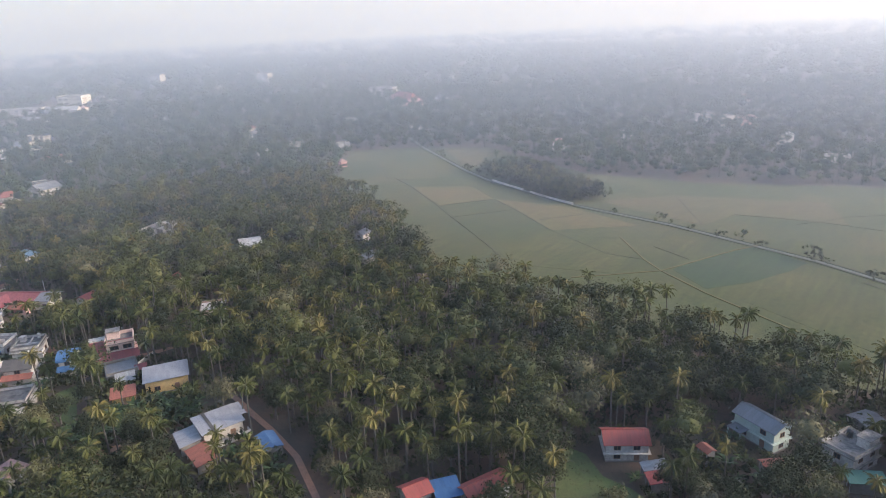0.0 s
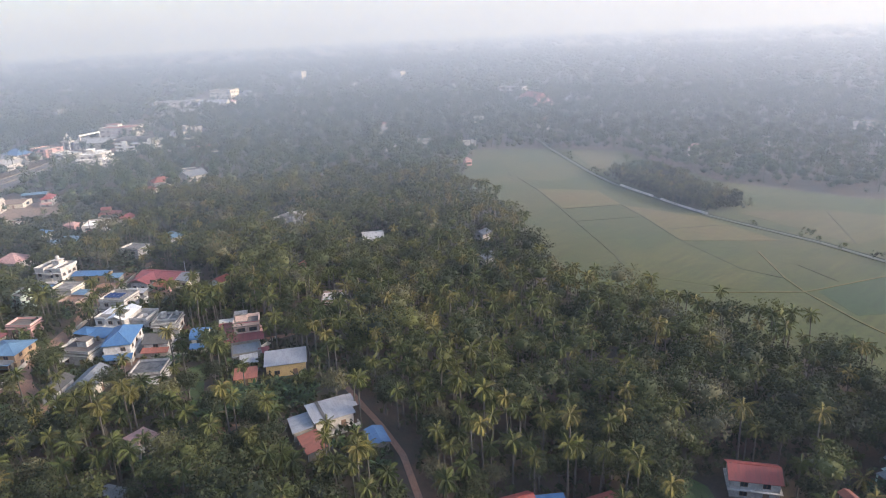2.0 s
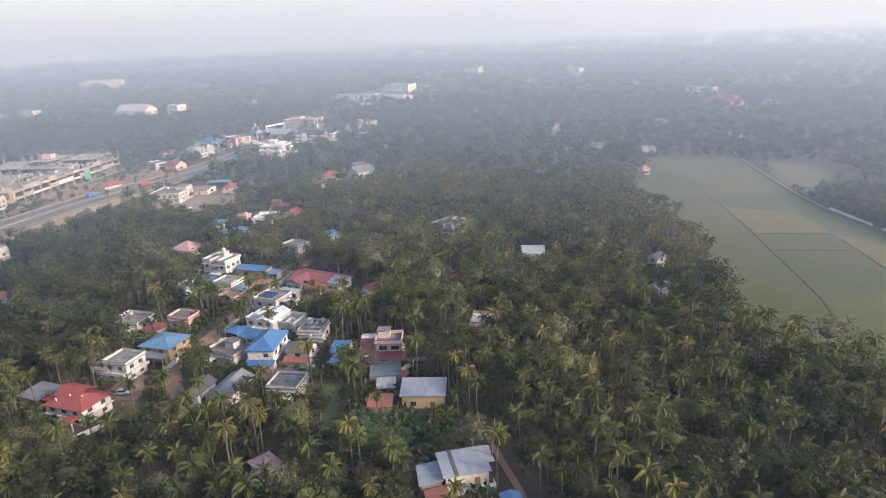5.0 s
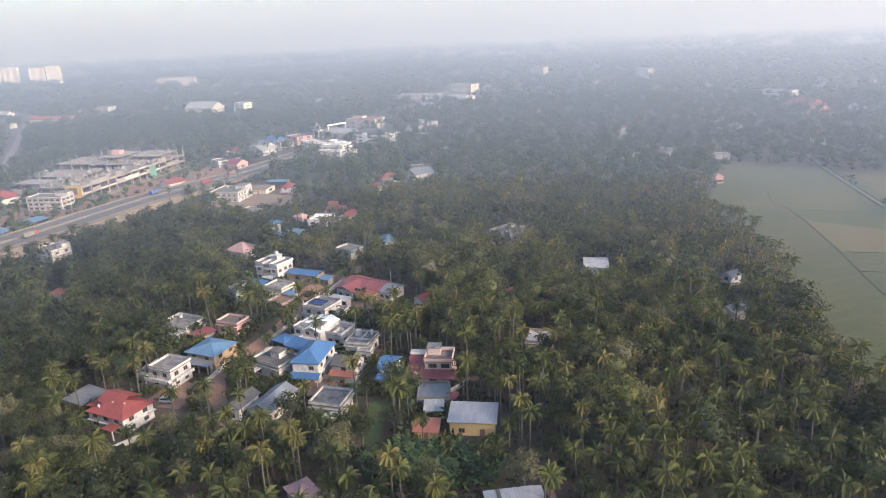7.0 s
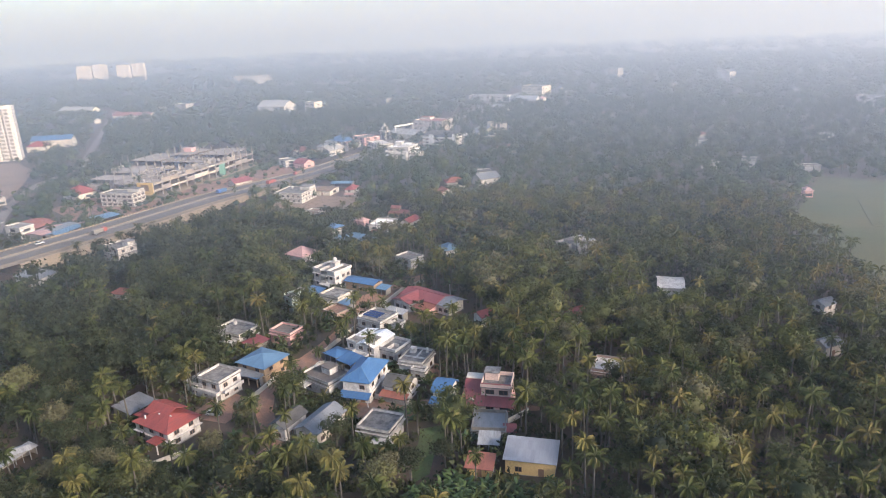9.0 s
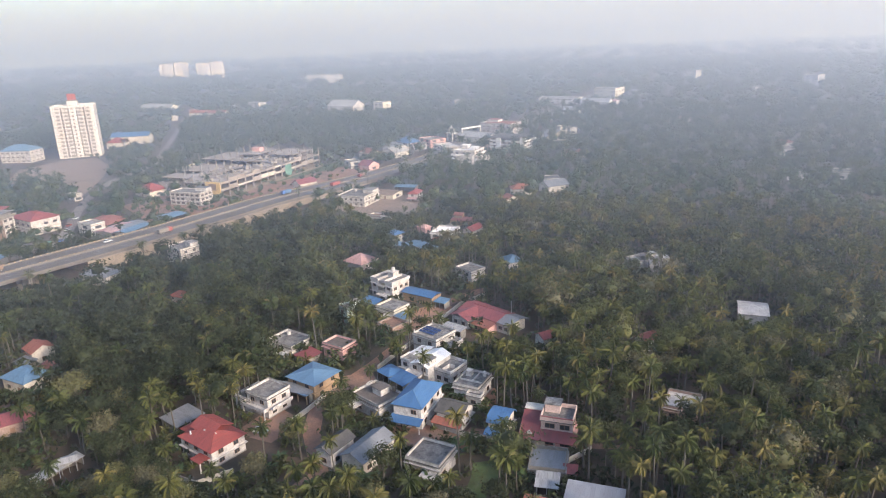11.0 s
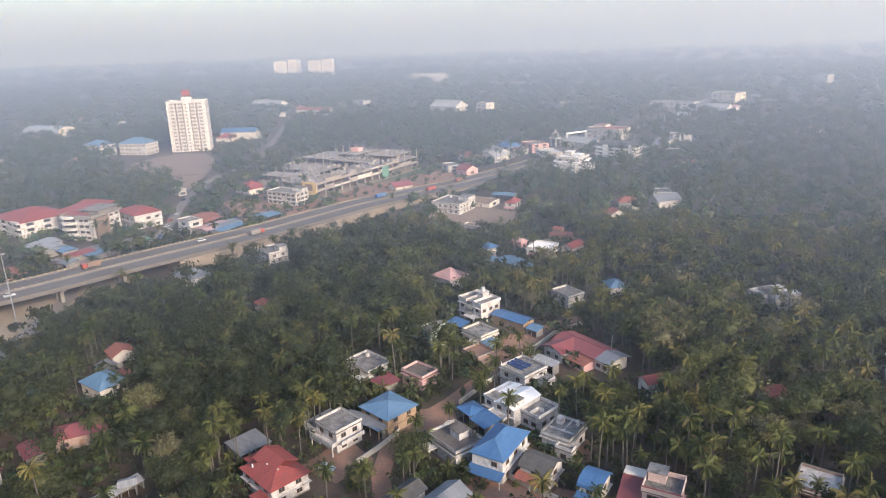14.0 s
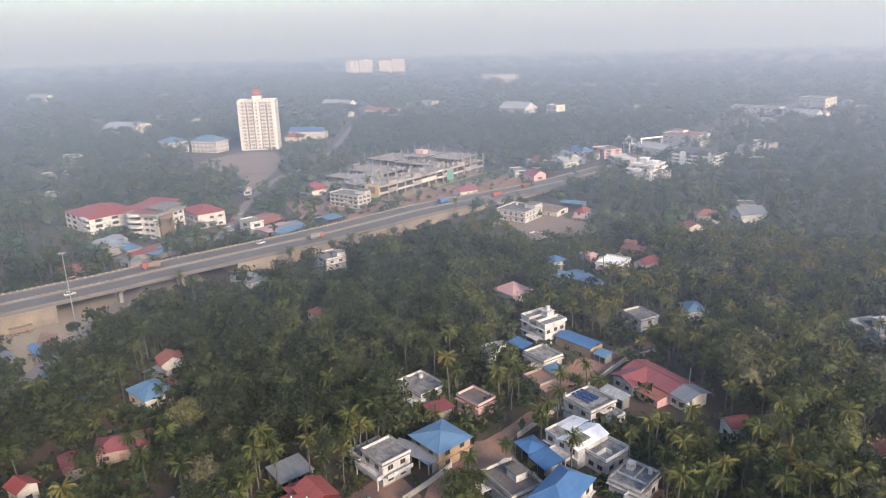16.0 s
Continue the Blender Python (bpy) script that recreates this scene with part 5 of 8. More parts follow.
house("unfinished grey concrete house with a flat roof", -190.4, 75.3, 66, 8.0, 8.2, 2.9, 1, "flat", MAT_CONCRETE, MAT_GREY, open_side=1)
open_shed("small red porch roof beside the grey house", -186.2, 78.9, 66, 3.4, 3.0, 2.4, MAT_DARKRED, roof="shed")
open_shed("concrete outhouse roof beside the yard", -182.6, 72.4, 66, 5.2, 5.0, 3.0, MAT_ASBESTOS, roof="shed")
open_shed("green netted canopy beside the white house", -14.4, 138.2, -67, 4.7, 7.2, 2.5, MAT_GREENNET, roof="shed")
open_shed("low grey shed behind the white house", -17.4, 161.9, 57, 6.3, 5.6, 3.0, MAT_GREY, roof="gable")
open_shed("shop row under a silver sheet roof", -421.4, -159.6, 57, 19.0, 10.6, 3.5, MAT_SILVER, roof="gable")
open_shed("shop shed under a pale blue sheet roof", -413.8, -146.1, 52, 12.1, 8.1, 3.0, MAT_PALEBLUE, roof="gable")
open_shed("red-roofed stall beside the road", -406.5, -135.3, 49, 8.3, 13.5, 2.7, MAT_RED, roof="shed")
open_shed("blue and grey roadside stall roofs", -407.3, -127.8, 67, 9.4, 11.2, 2.7, MAT_PALEBLUE, roof="shed")
open_shed("black sheet stall roof by the flyover", -394.0, -134.7, 61, 7.1, 7.8, 2.5, MAT_GREY, roof="shed")
open_shed("pink shop with a clay tile roof", -378.7, -151.8, 47, 12.6, 12.6, 3.5, MAT_TILE, roof="gable", wall=MAT_PINK)
open_shed("red stall roof below the flyover", -351.1, -92.2, 50, 6.0, 6.1, 2.5, MAT_RED, roof="gable")
open_shed("blue tarpaulin stall beside the red earth", -296.5, -116.2, 45, 12.0, 3.2, 2.5, MAT_TARP, roof="gable")
open_shed("grey shed roofs by the cross road", -452.7, -77.4, 135, 16.8, 12.3, 3.5, MAT_GREY, roof="gable")
open_shed("dark red shed roof below the long house", -234.6, -65.6, 42, 9.0, 5.0, 2.8, MAT_DARKRED, roof="gable")
open_shed("long narrow pale sheet roof over a cowshed", -216.6, -37.4, 142, 13.0, 3.2, 2.3, MAT_ASBESTOS, rise=0.5, roof="shed")
open_shed("long fibre sheet shop roof by the school", -416.8, -158.7, 53, 20.0, 9.8, 3.5, MAT_ASBESTOS, roof="gable")
open_shed("silver stall roof between the shops", -429.3, -160.8, 47, 12.6, 7.4, 3.5, MAT_SILVER, roof="gable")
open_shed("faded red roof over a row of stalls", -448.2, -82.2, 148, 19.4, 11.9, 3.5, MAT_PINKROOF, roof="gable")
open_shed("blue stall roof at the cross road", -443.9, -73.1, 153, 19.3, 8.7, 3.5, MAT_PALEBLUE, roof="gable")
open_shed("brown tin roof behind the stalls", -469.1, -97.0, 152, 20.0, 14.0, 3.5, MAT_TILE, roof="gable")
open_shed("grey tin roof by the service road", -291.3, -122.4, 47, 9.9, 3.2, 2.5, MAT_GREY, roof="gable")
open_shed("rusty shed roof by the cross road", -463.0, -89.3, 150, 14.6, 8.3, 3.5, MAT_TILE, roof="gable")
open_shed("blue shed roof beside the white block", -469.0, -57.6, 137, 13.1, 11.4, 3.5, MAT_PALEBLUE, roof="gable")
open_shed("blue roadside sheds beyond the highway", -498.5, 83.5, 66, 14.5, 8.5, 4.0, MAT_PALEBLUE, roof="gable")

# ---- the pink house, the white villa and the red hall ----
def pink_house():
    root = new("house")
    root.matrix_basis = pose(-204.6, 80.7, 0, 0, 0, 61)
    tagged(root, "pink and cream two-storey house with a dusky red roof", "house", "houses of the settlement")
    CLEAR.append((-204.6, 80.7, 8.5))
    garden(-204.6, 80.7, 6)
    part("wall", boxes((-6.2, -4.2, -0.5, 6.2, 4.6, 3.0)), MAT_PINK, root)
    part("pent_roof", slab_roof([(-2.1, -5.8, 2.7), (7.0, -5.8, 2.7), (7.0, -2.4, 3.9), (-2.1, -2.4, 3.9)], [(0, 1, 2, 3)]), MAT_DARKRED, root)
    part("side_roof", slab_roof([(-7.0, -5.8, 2.7), (-2.12, -5.8, 2.7), (-2.12, 2.2, 6.0), (-7.0, 2.2, 6.0)], [(0, 1, 2, 3)]), MAT_DARKRED, root)
    part("side_wall", solid([(-6.2, -4.2, 3.0), (-6.2, 2.2, 3.0), (-6.2, 2.2, 5.8), (-2.2, -4.2, 3.0), (-2.2, 2.2, 3.0), (-2.2, 2.2, 5.8)], [(0, 2, 1), (3, 4, 5), (1, 2, 5, 4)]), MAT_PINK, root)
    part("rear_room", boxes((-6.6, 2.2, 3.0, -2.0, 4.6, 6.3)), MAT_PINK, root)
    part("rear_coping", boxes((-6.9, 2.0, 6.3, -1.9, 4.9, 6.5)), MAT_CREAM, root)
    part("upper_wall", boxes((-2.0, -2.4, 3.0, 5.6, 4.6, 6.3)), MAT_PINKCREAM, root)
    part("upper_roof", boxes((-2.3, -2.8, 6.3, 5.9, 4.9, 6.45)), MAT_ROOFSLAB, root)
    part("parapet", boxes((-2.2, -2.7, 6.45, 5.8, -2.5, 7.5), (-2.2, 4.6, 6.45, 5.8, 4.8, 7.5), (-2.2, -2.5, 6.45, -2.0, 4.6, 7.5), (5.6, -2.5, 6.45, 5.8, 4.6, 7.5)), MAT_PINKCREAM, root)
    part("parapet_band", boxes((-2.3, -2.8, 7.5, 5.9, -2.4, 7.62)), MAT_DARKRED, root)
    part("stair_room", boxes((-1.6, 1.4, 6.45, 2.0, 4.4, 8.7)), MAT_PINKCREAM, root)
    part("stair_roof", boxes((-1.9, 1.1, 8.7, 2.3, 4.7, 8.85)), MAT_ROOFSLAB, root)
    part("dormer_trim", solid([(-5.3, -4.6, 3.35), (-3.7, -4.6, 3.35), (-4.5, -4.6, 4.35), (-5.3, -4.3, 3.45), (-3.7, -4.3, 3.45), (-4.5, -4.3, 4.4)], [(0, 1, 2), (0, 2, 5, 3), (1, 4, 5, 2), (3, 5, 4)]), MAT_WHITE, root, "small white gablet")
    for x in (-6.4, -2.4, 1.8, 6.5):
        part("column", boxes((x - 0.16, -5.5, -0.5, x + 0.16, -5.18, 2.75)), MAT_WHITE, root)
    for x in (0.2, 3.8):
        add_window(root, WIDE, x, -2.4, 4.4, 0)
    for x in (-4.4, 0.6, 4.2):
        add_window(root, WIDE, x, -4.2, 0.9, 0)
    for y in (-0.5, 2.5):
        add_window(root, WINDOW, 5.6, y, 4.3, 90)


pink_house()


def white_villa():
    root = new("villa")
    root.matrix_basis = pose(-245.0, 57.0, 0, 0, 0, 42)
    tagged(root, "white stepped villa with low white roofs and an open terrace", "villa", "houses of the settlement")
    CLEAR.append((-245.0, 57.5, 9.5))
    garden(-245.0, 57.0, 7)
    part("wall", boxes((-6.8, -5.0, -0.5, 3.5, 5.8, 5.4)), MAT_WHITE, root)
    part("main_roof", gable_roof(11.6, 6.8, 5.45, 1.2), MAT_CLEANWHITE, root).matrix_local = pose(0.4, 0.2, 0, 0, 0, 90)
    part("side_roof", slab_roof([(-8.2, -0.8, 5.0), (-3.05, -0.8, 5.9), (-3.05, 6.4, 5.9), (-8.2, 6.4, 5.0)], [(0, 1, 2, 3)]), MAT_CLEANWHITE, root)
    part("front_terrace", boxes((-6.9, -5.2, 5.4, -3.1, -0.9, 5.55)), MAT_ROOFSLAB, root)
    part("front_parapet", boxes((-6.9, -5.3, 5.55, -3.1, -5.15, 6.2), (-7.0, -5.15, 5.55, -6.85, -0.9, 6.2)), MAT_WHITE, root)
    part("stair_room", boxes((1.0, -4.4, 5.9, 3.7, -1.2, 7.3)), MAT_WHITE, root)
    part("stair_roof", boxes((0.8, -4.6, 7.3, 3.9, -1.0, 7.42)), MAT_ROOFSLAB, root)
    part("terrace_wall", boxes((3.5, -2.2, -0.5, 9.4, 6.0, 3.7)), MAT_WHITE, root)
    part("terrace", boxes((3.5, -2.5, 3.7, 9.7, 6.3, 3.85)), MAT_ROOFSLAB, root)
    part("terrace_parapet", boxes((3.5, -2.4, 3.85, 9.6, -2.2, 4.75), (3.5, 6.0, 3.85, 9.6, 6.2, 4.75), (9.4, -2.2, 3.85, 9.6, 6.0, 4.75)), MAT_WHITE, root)
    part("terrace_partition", boxes((6.4, -2.2, 3.85, 6.55, 1.4, 4.9), (6.55, 1.25, 3.85, 8.2, 1.4, 4.9)), MAT_WHITE, root)
    part("porch_roof", boxes((-3.6, -8.2, 2.8, 2.4, -5.0, 2.98)), MAT_WHITE, root)
    part("porch_parapet", boxes((-3.6, -8.2, 2.98, 2.4, -8.05, 3.6), (-3.6, -8.05, 2.98, -3.45, -5.0, 3.6), (2.25, -8.05, 2.98, 2.4, -5.0, 3.6)), MAT_WHITE, root)
    for x in (-3.3, 2.1):
        part("column", boxes((x - 0.15, -8.0, -0.5, x + 0.15, -7.7, 2.8)), MAT_WHITE, root)
    for x in (-5.2, -1.5, 1.8):
        add_window(root, WINDOW, x, -5.0, 3.6, 0)
    for x in (5.2, 7.8):
        add_window(root, WINDOW, x, -2.2, 1.0, 0)
    for y in (0.0, 3.4):
        add_window(root, WINDOW, 9.4, y, 1.0, 90)
    part("sunshade", boxes((-7.4, -5.7, 2.9, 3.9, -5.0, 3.02)), MAT_WHITE, root)


white_villa()


def red_hall():
    root = new("hall")
    root.matrix_basis = pose(-289.8, 82, 0, 0, 0, 34)
    tagged(root, "long low hall with an L-shaped dusky red sheet roof", "hall", "houses of the settlement")
    CLEAR.extend(((-283, 76, 8), (-280, 84, 8), (-272, 89, 8), (-266, 91, 6), (-275, 72, 5), (-267, 73, 6), (-261, 81, 6), (-257, 89, 5)))
    garden(-277, 80, 11)
    part("wall", boxes((0.8, -9.0, -0.5, 23.0, -0.8, 3.7)), MAT_CREAM, root)
    part("roof", gable_roof(18.2, 10.4, 3.75, 1.5), MAT_DARKRED, root).matrix_local = pose(9.0, -4.9, 0)
    part("end_roof", gable_roof(6.0, 10.0, 3.65, 1.45), MAT_GREY, root, "grey sheet end roof").matrix_local = pose(21.1, -4.9, 0)
    part("ridge", boxes((0, -5.06, 5.2, 18, -4.74, 5.38)), MAT_DARKRED, root)
    part("wing_wall", boxes((1.6, -14.6, -0.5, 9.2, -9.0, 3.5)), MAT_WHITE, root)
    part("wing_roof", gable_roof(11.2, 9.4, 3.7, 1.5), MAT_DARKRED, root).matrix_local = pose(5.4, -10.0, 0, 0, 0, 90)
    part("lower_roof", slab_roof([(10.2, -14.4, 2.5), (18.0, -14.4, 2.5), (18.0, -9.6, 3.5), (10.2, -9.6, 3.5)], [(0, 1, 2, 3)]), MAT_TILE, root, "faded brown-red lower roof")
    part("lower_wall", boxes((10.6, -13.8, -0.5, 17.6, -9.02, 2.5)), MAT_PINK, root)
    part("flagpole", boxes((17.3, -1.4, 3.7, 17.5, -1.2, 8.6)), MAT_STEEL, root)
    for x in (19, 21.5):
        add_window(root, WINDOW, x, -9.0, 1.0, 0)
    for x in (3.4, 7.0):
        add_window(root, WINDOW, x, -14.6, 1.0, 0)
    for x in (12.2, 15.6):
        add_window(root, WINDOW, x, -13.8, 0.8, 0)
    for x in (-1.2, -0.2, 2.0, 4.2):
        part("gate_post", boxes((x - 0.2, -17.6, -0.5, x + 0.2, -17.2, 1.7)), MAT_CREAM, root)


red_hall()


def solar_array(x, y, z, turn):
    root = new("solar_array")
    root.matrix_basis = pose(x, y, z, 0, 0, turn)
    tagged(root, "rows of dark blue solar panels tilted on a flat roof", "solar panels")
    for i in range(4):
        for j in range(3):
            ob = part("panel", boxes((-0.8, -0.5, 0.45, 0.8, 0.5, 0.5)), MAT_SOLAR, root)
            ob.matrix_local = pose(i * 1.75 - 2.6, j * 1.6 - 1.6, 0, 12, 0, 0)
    part("rack", boxes(*[(-3.4, j * 1.6 - 2.0, 0.0, 3.4, j * 1.6 - 1.92, 0.35) for j in range(3)]), MAT_STEEL, root)


solar_array(-263.6, 60.2, 5.66, 40)


# ---- across the highway ----
def tower_block(label, x, y, turn, w, d, floors, storey, crest, group="", plain=False):
    """A block of flats: walls, a projecting middle, floor bands with balconies, windows and a lift room."""
    h = floors * storey
    root = new("apartment_tower")
    root.matrix_basis = pose(x, y, 0, 0, 0, turn)
    tagged(root, label, "apartment tower", group)
    CLEAR.append((x, y, max(w, d) * 0.6))
    part("wall", boxes((-w / 2, -d / 2, -0.5, w / 2, d / 2, h)), MAT_TOWER, root)
    part("middle_bay", boxes((-w * 0.07, -d / 2 - 1.4, -0.5, w * 0.07, -d / 2, h + 1.2)), MAT_TOWER, root)
    part("parapet", ring(w + 0.3, d + 0.3, h, h + 1.2, 0.25), MAT_TOWER, root)
    part("lift_room", boxes((-w * 0.12, -d * 0.2, h, w * 0.12, d * 0.25, h + crest)), MAT_TOWER, root)
    part("lift_roof", boxes((-w * 0.14, -d * 0.24, h + crest, w * 0.14, d * 0.29, h + crest + 0.3)), MAT_CONCRETE, root)
    # flat grey strips on the wall: the shade of shaft recesses, put in as colour
    for u in (-0.265, -0.1, 0.1, 0.265):
        part("shaft_shade_strip", boxes((u * w - 0.75, -d / 2 - 0.03, 1.0, u * w + 0.75, -d / 2 + 0.02, h - 0.6)), MAT_CONCRETE, root, "flat grey strip painted as the shade of a shaft recess")
    slab = mesh_of("balcony", boxes((-2.3, -1.5, 0, 2.3, 0, 0.18), (-2.3, -1.5, 0.18, 2.3, -1.4, 1.1), (-2.3, -1.4, 0.18, -2.2, 0, 1.1), (2.2, -1.4, 0.18, 2.3, 0, 1.1)), MAT_TOWER)
    opening = mesh_of("balcony_door", boxes((-1.5, -0.05, 0.2, 1.5, 0.02, storey - 0.8)), MAT_CONCRETE)
    band = mesh_of("window_band", boxes((-w * 0.28, -d / 2 - 0.05, 0, -w * 0.2, -d / 2 + 0.02, 1.4), (w * 0.2, -d / 2 - 0.05, 0, w * 0.28, -d / 2 + 0.02, 1.4)), MAT_GLASS)
    for f in range(floors):
        z = f * storey
        for u in (-0.36, -0.17, 0.17, 0.36):
            ob = part("balcony", slab, None, root)
            ob.matrix_local = pose(u * w, -d / 2, z)
            if not plain:
                part("balcony_door", opening, None, ob)
        if plain:
            part("window_band", band, None, root).matrix_local = pose(0, 0, z + 1.0)
            continue
        add_window(root, WINDOW, 0.0, -d / 2 - 1.4, z + 1.0, 0)
        add_window(root, WINDOW, -w * 0.26, -d / 2, z + 1.0, 0)
        add_window(root, WINDOW, w * 0.26, -d / 2, z + 1.0, 0)
        for v in (-0.25, 0.25):
            add_window(root, WINDOW, w / 2, v * d, z + 1.0, 90)
            add_window(root, WINDOW, -w / 2, v * d, z + 1.0, 270)
    return root


flats = tower_block("tall cream-white block of flats with stacked balconies", -764, -194, 99, 36, 20, 14, 3.35, 5.0)
part("rooftop_sign", boxes((-4, -0.2, 52.5, 3.4, 0.2, 58), (-2.2, -0.3, 46.9, -2.0, 0.3, 52.5), (1.8, -0.3, 46.9, 2.0, 0.3, 52.5)), MAT_CARRED, flats, "red sign board on a rooftop frame")
for lab, x, y, wing in (("distant twin block of flats, pale in the haze", -2330, -392, 40), ("distant twin block of flats beside its neighbour", -2290, -280, 38)):
    for k in (-0.53, 0.53):
        tower_block(lab, x - 0.23 * k * wing, y + k * wing, 102, wing, 20, 13 if k < 0 else 14, 3.3, 4.0, "twin towers", True)


def frame_building():
    """Slabs on a grid of columns, half-built walls, and bare columns standing up from the top."""
    L, W = 62, 120
    root = new("building_site")
    root.matrix_basis = pose(-588.9, -29.6, 0, 0, 0, 57)
    tagged(root, "unfinished concrete frame of slabs and columns, a mall under construction", "building site")
    rng = random.Random(5)
    part("ground_slab", boxes((-L / 2 - 4, -W / 2 - 4, -0.5, L / 2 + 4, W / 2 + 4, 0.1)), MAT_DUST, root)
    part("floor_slab", boxes((-L / 2, -W / 2, 4.2, L / 2, -W / 2 + 42, 4.6), (-L / 2, -W / 2 + 42, 4.2, -L / 2 + 16, W / 2, 4.6), (4, -W / 2 + 42, 4.2, L / 2, W / 2, 4.6), (-L / 2 + 16, W / 2 - 44, 4.2, 4, W / 2, 4.6)), MAT_RAWCONCRETE, root)
    part("roof_slab", boxes((-4, -W / 2, 8.7, L / 2, -W / 2 + 30, 9.1), (-L / 2, -W / 2 + 12, 8.7, -4, -W / 2 + 26, 9.1), (12, -W / 2 + 30, 8.7, L / 2, W / 2 - 34, 9.1)), MAT_RAWCONCRETE, root)
    part("rear_slab", boxes((-L / 2 + 4, W / 2 - 40, 8.7, L / 2, W / 2, 9.1), (-L / 2 + 10, W / 2 - 34, 13.0, -4, W / 2 - 6, 13.4), (2, W / 2 - 30, 13.0, L / 2 - 4, W / 2 - 2, 13.4)), MAT_RAWCONCRETE, root)
    part("west_slab", boxes((-L / 2 - 30, -4, 4.2, -L / 2, W / 2, 4.6), (-L / 2 - 26, 22, 8.7, -L / 2, W / 2 - 6, 9.1)), MAT_RAWCONCRETE, root)
    low = mesh_of("column", boxes((-0.35, -0.35, 0, 0.35, 0.35, 4.2)), MAT_RAWCONCRETE)
    high = mesh_of("column", boxes((-0.35, -0.35, 0, 0.35, 0.35, 4.1)), MAT_RAWCONCRETE)
    bare = mesh_of("bare_column", boxes((-0.32, -0.32, 0, 0.32, 0.32, 2.6), (-0.14, -0.14, 2.6, 0.14, 0.14, 4.0)), MAT_CONCRETE)
    stump = mesh_of("bare_column", boxes((-0.32, -0.32, 0, 0.32, 0.32, 1.6)), MAT_PALEBLOCK)
    for i in range(9):
        for j in range(15):
            x, y = -L / 2 + 0.6 + i * (L - 1.2) / 8, -W / 2 + 0.6 + j * (W - 1.2) / 14
            if -L / 2 + 17 < x < 3 and -W / 2 + 43 < y < W / 2 - 45:
                continue
            part("column", low, None, root).matrix_local = pose(x, y, 0.1)
            level = 4.6
            if (x > -5 and j < 4) or (x > 11 and y < W / 2 - 33) or y > W / 2 - 41 or (j in (2, 3)):
                part("column", high, None, root).matrix_local = pose(x, y, 4.6)
                level = 9.1
            if y > W / 2 - 30 and (x < -4 or x > 2):
                part("column", high, None, root).matrix_local = pose(x, y, 8.95)
                level = 13.4
            if rng.random() < 0.8:
                part("bare_column", bare if rng.random() < 0.6 else stump, None, root).matrix_local = pose(x, y, level)
    for i in range(4):
        for j in range(8):
            x, y = -L / 2 - 29.4 + i * 8.4, -3.4 + j * 8.9
            part("column", low, None, root).matrix_local = pose(x, y, 0.1)
            level = 4.6
            if y > 22:
                part("column", high, None, root).matrix_local = pose(x, y, 4.6)
                level = 9.1
            if rng.random() < 0.8:
                part("bare_column", bare if rng.random() < 0.6 else stump, None, root).matrix_local = pose(x, y, level)
    for level in (4.6, 9.1):
        for j in range(14):
            y = -W / 2 + 0.9 + j * (W - 1.2) / 14
            tall = rng.choice((0.9, 1.1, 2.6))
            if level < 9 or j < 11:
                part("infill_wall", boxes((L / 2 - 0.3, y, level, L / 2 - 0.05, y + 7.6, level + tall)), MAT_CREAM if rng.random() < 0.4 else MAT_RAWCONCRETE, root)
    for i in range(8):
        x = -L / 2 + 0.9 + i * (L - 1.2) / 8
        part("infill_wall", boxes((x, -W / 2 + 0.05, 4.6, x + 6.8, -W / 2 + 0.3, 4.6 + rng.choice((0.9, 1.3, 2.8)))), MAT_RAWCONCRETE, root)
    clutter = bmesh.new()
    for _ in range(330):
        x, y = rng.uniform(-L / 2 + 2, L / 2 - 6), rng.uniform(-W / 2 + 2, W / 2 - 6)
        z = 4.62
        if (x > -4 and y < -W / 2 + 28) or (x > 13 and y < W / 2 - 36) or (y > W / 2 - 38 and x > -L / 2 + 5):
            z = 9.14
        elif -L / 2 + 14 < x < 5 and -W / 2 + 40 < y < W / 2 - 44:
            z = 0.12
        a, b = (rng.uniform(1.5, 5), 0.25) if rng.random() < 0.5 else (0.25, rng.uniform(1.5, 5))
        box(clutter, x, y, z, x + a, y + b, z + rng.uniform(0.4, 2.6))
    tagged(part("block_walls", clutter, MAT_PALEBLOCK, root, "pale half-built block walls and stacked formwork"), kind="stuff")
    part("billboard", boxes((L / 2 - 12, -W / 2 - 0.9, 1.0, L / 2 + 0.2, -W / 2 - 0.4, 10.5)), MAT_YELLOW, root, "large yellow hoarding")
    part("billboard_panel", boxes((L / 2 - 9, -W / 2 - 0.96, 5.0, L / 2 - 3, -W / 2 - 0.904, 9.2)), MAT_BROWN, root, "dark printed panel")
    part("safety_net", boxes((L / 2 + 0.02, 12, 0.2, L / 2 + 0.1, 20, 8.6)), MAT_GREENNET, root, "green safety netting")
    part("site_cabin", boxes((-L / 2 + 12, W / 2 - 22, 13.4, -L / 2 + 20, W / 2 - 16, 16.4)), MAT_PINK, root, "pinkish site cabin on the top slab")
    part("site_wall", boxes((-L / 2 - 36, 10, -0.5, -L / 2 - 35.6, W / 2 + 4, 4.4)), MAT_CREAM, root)


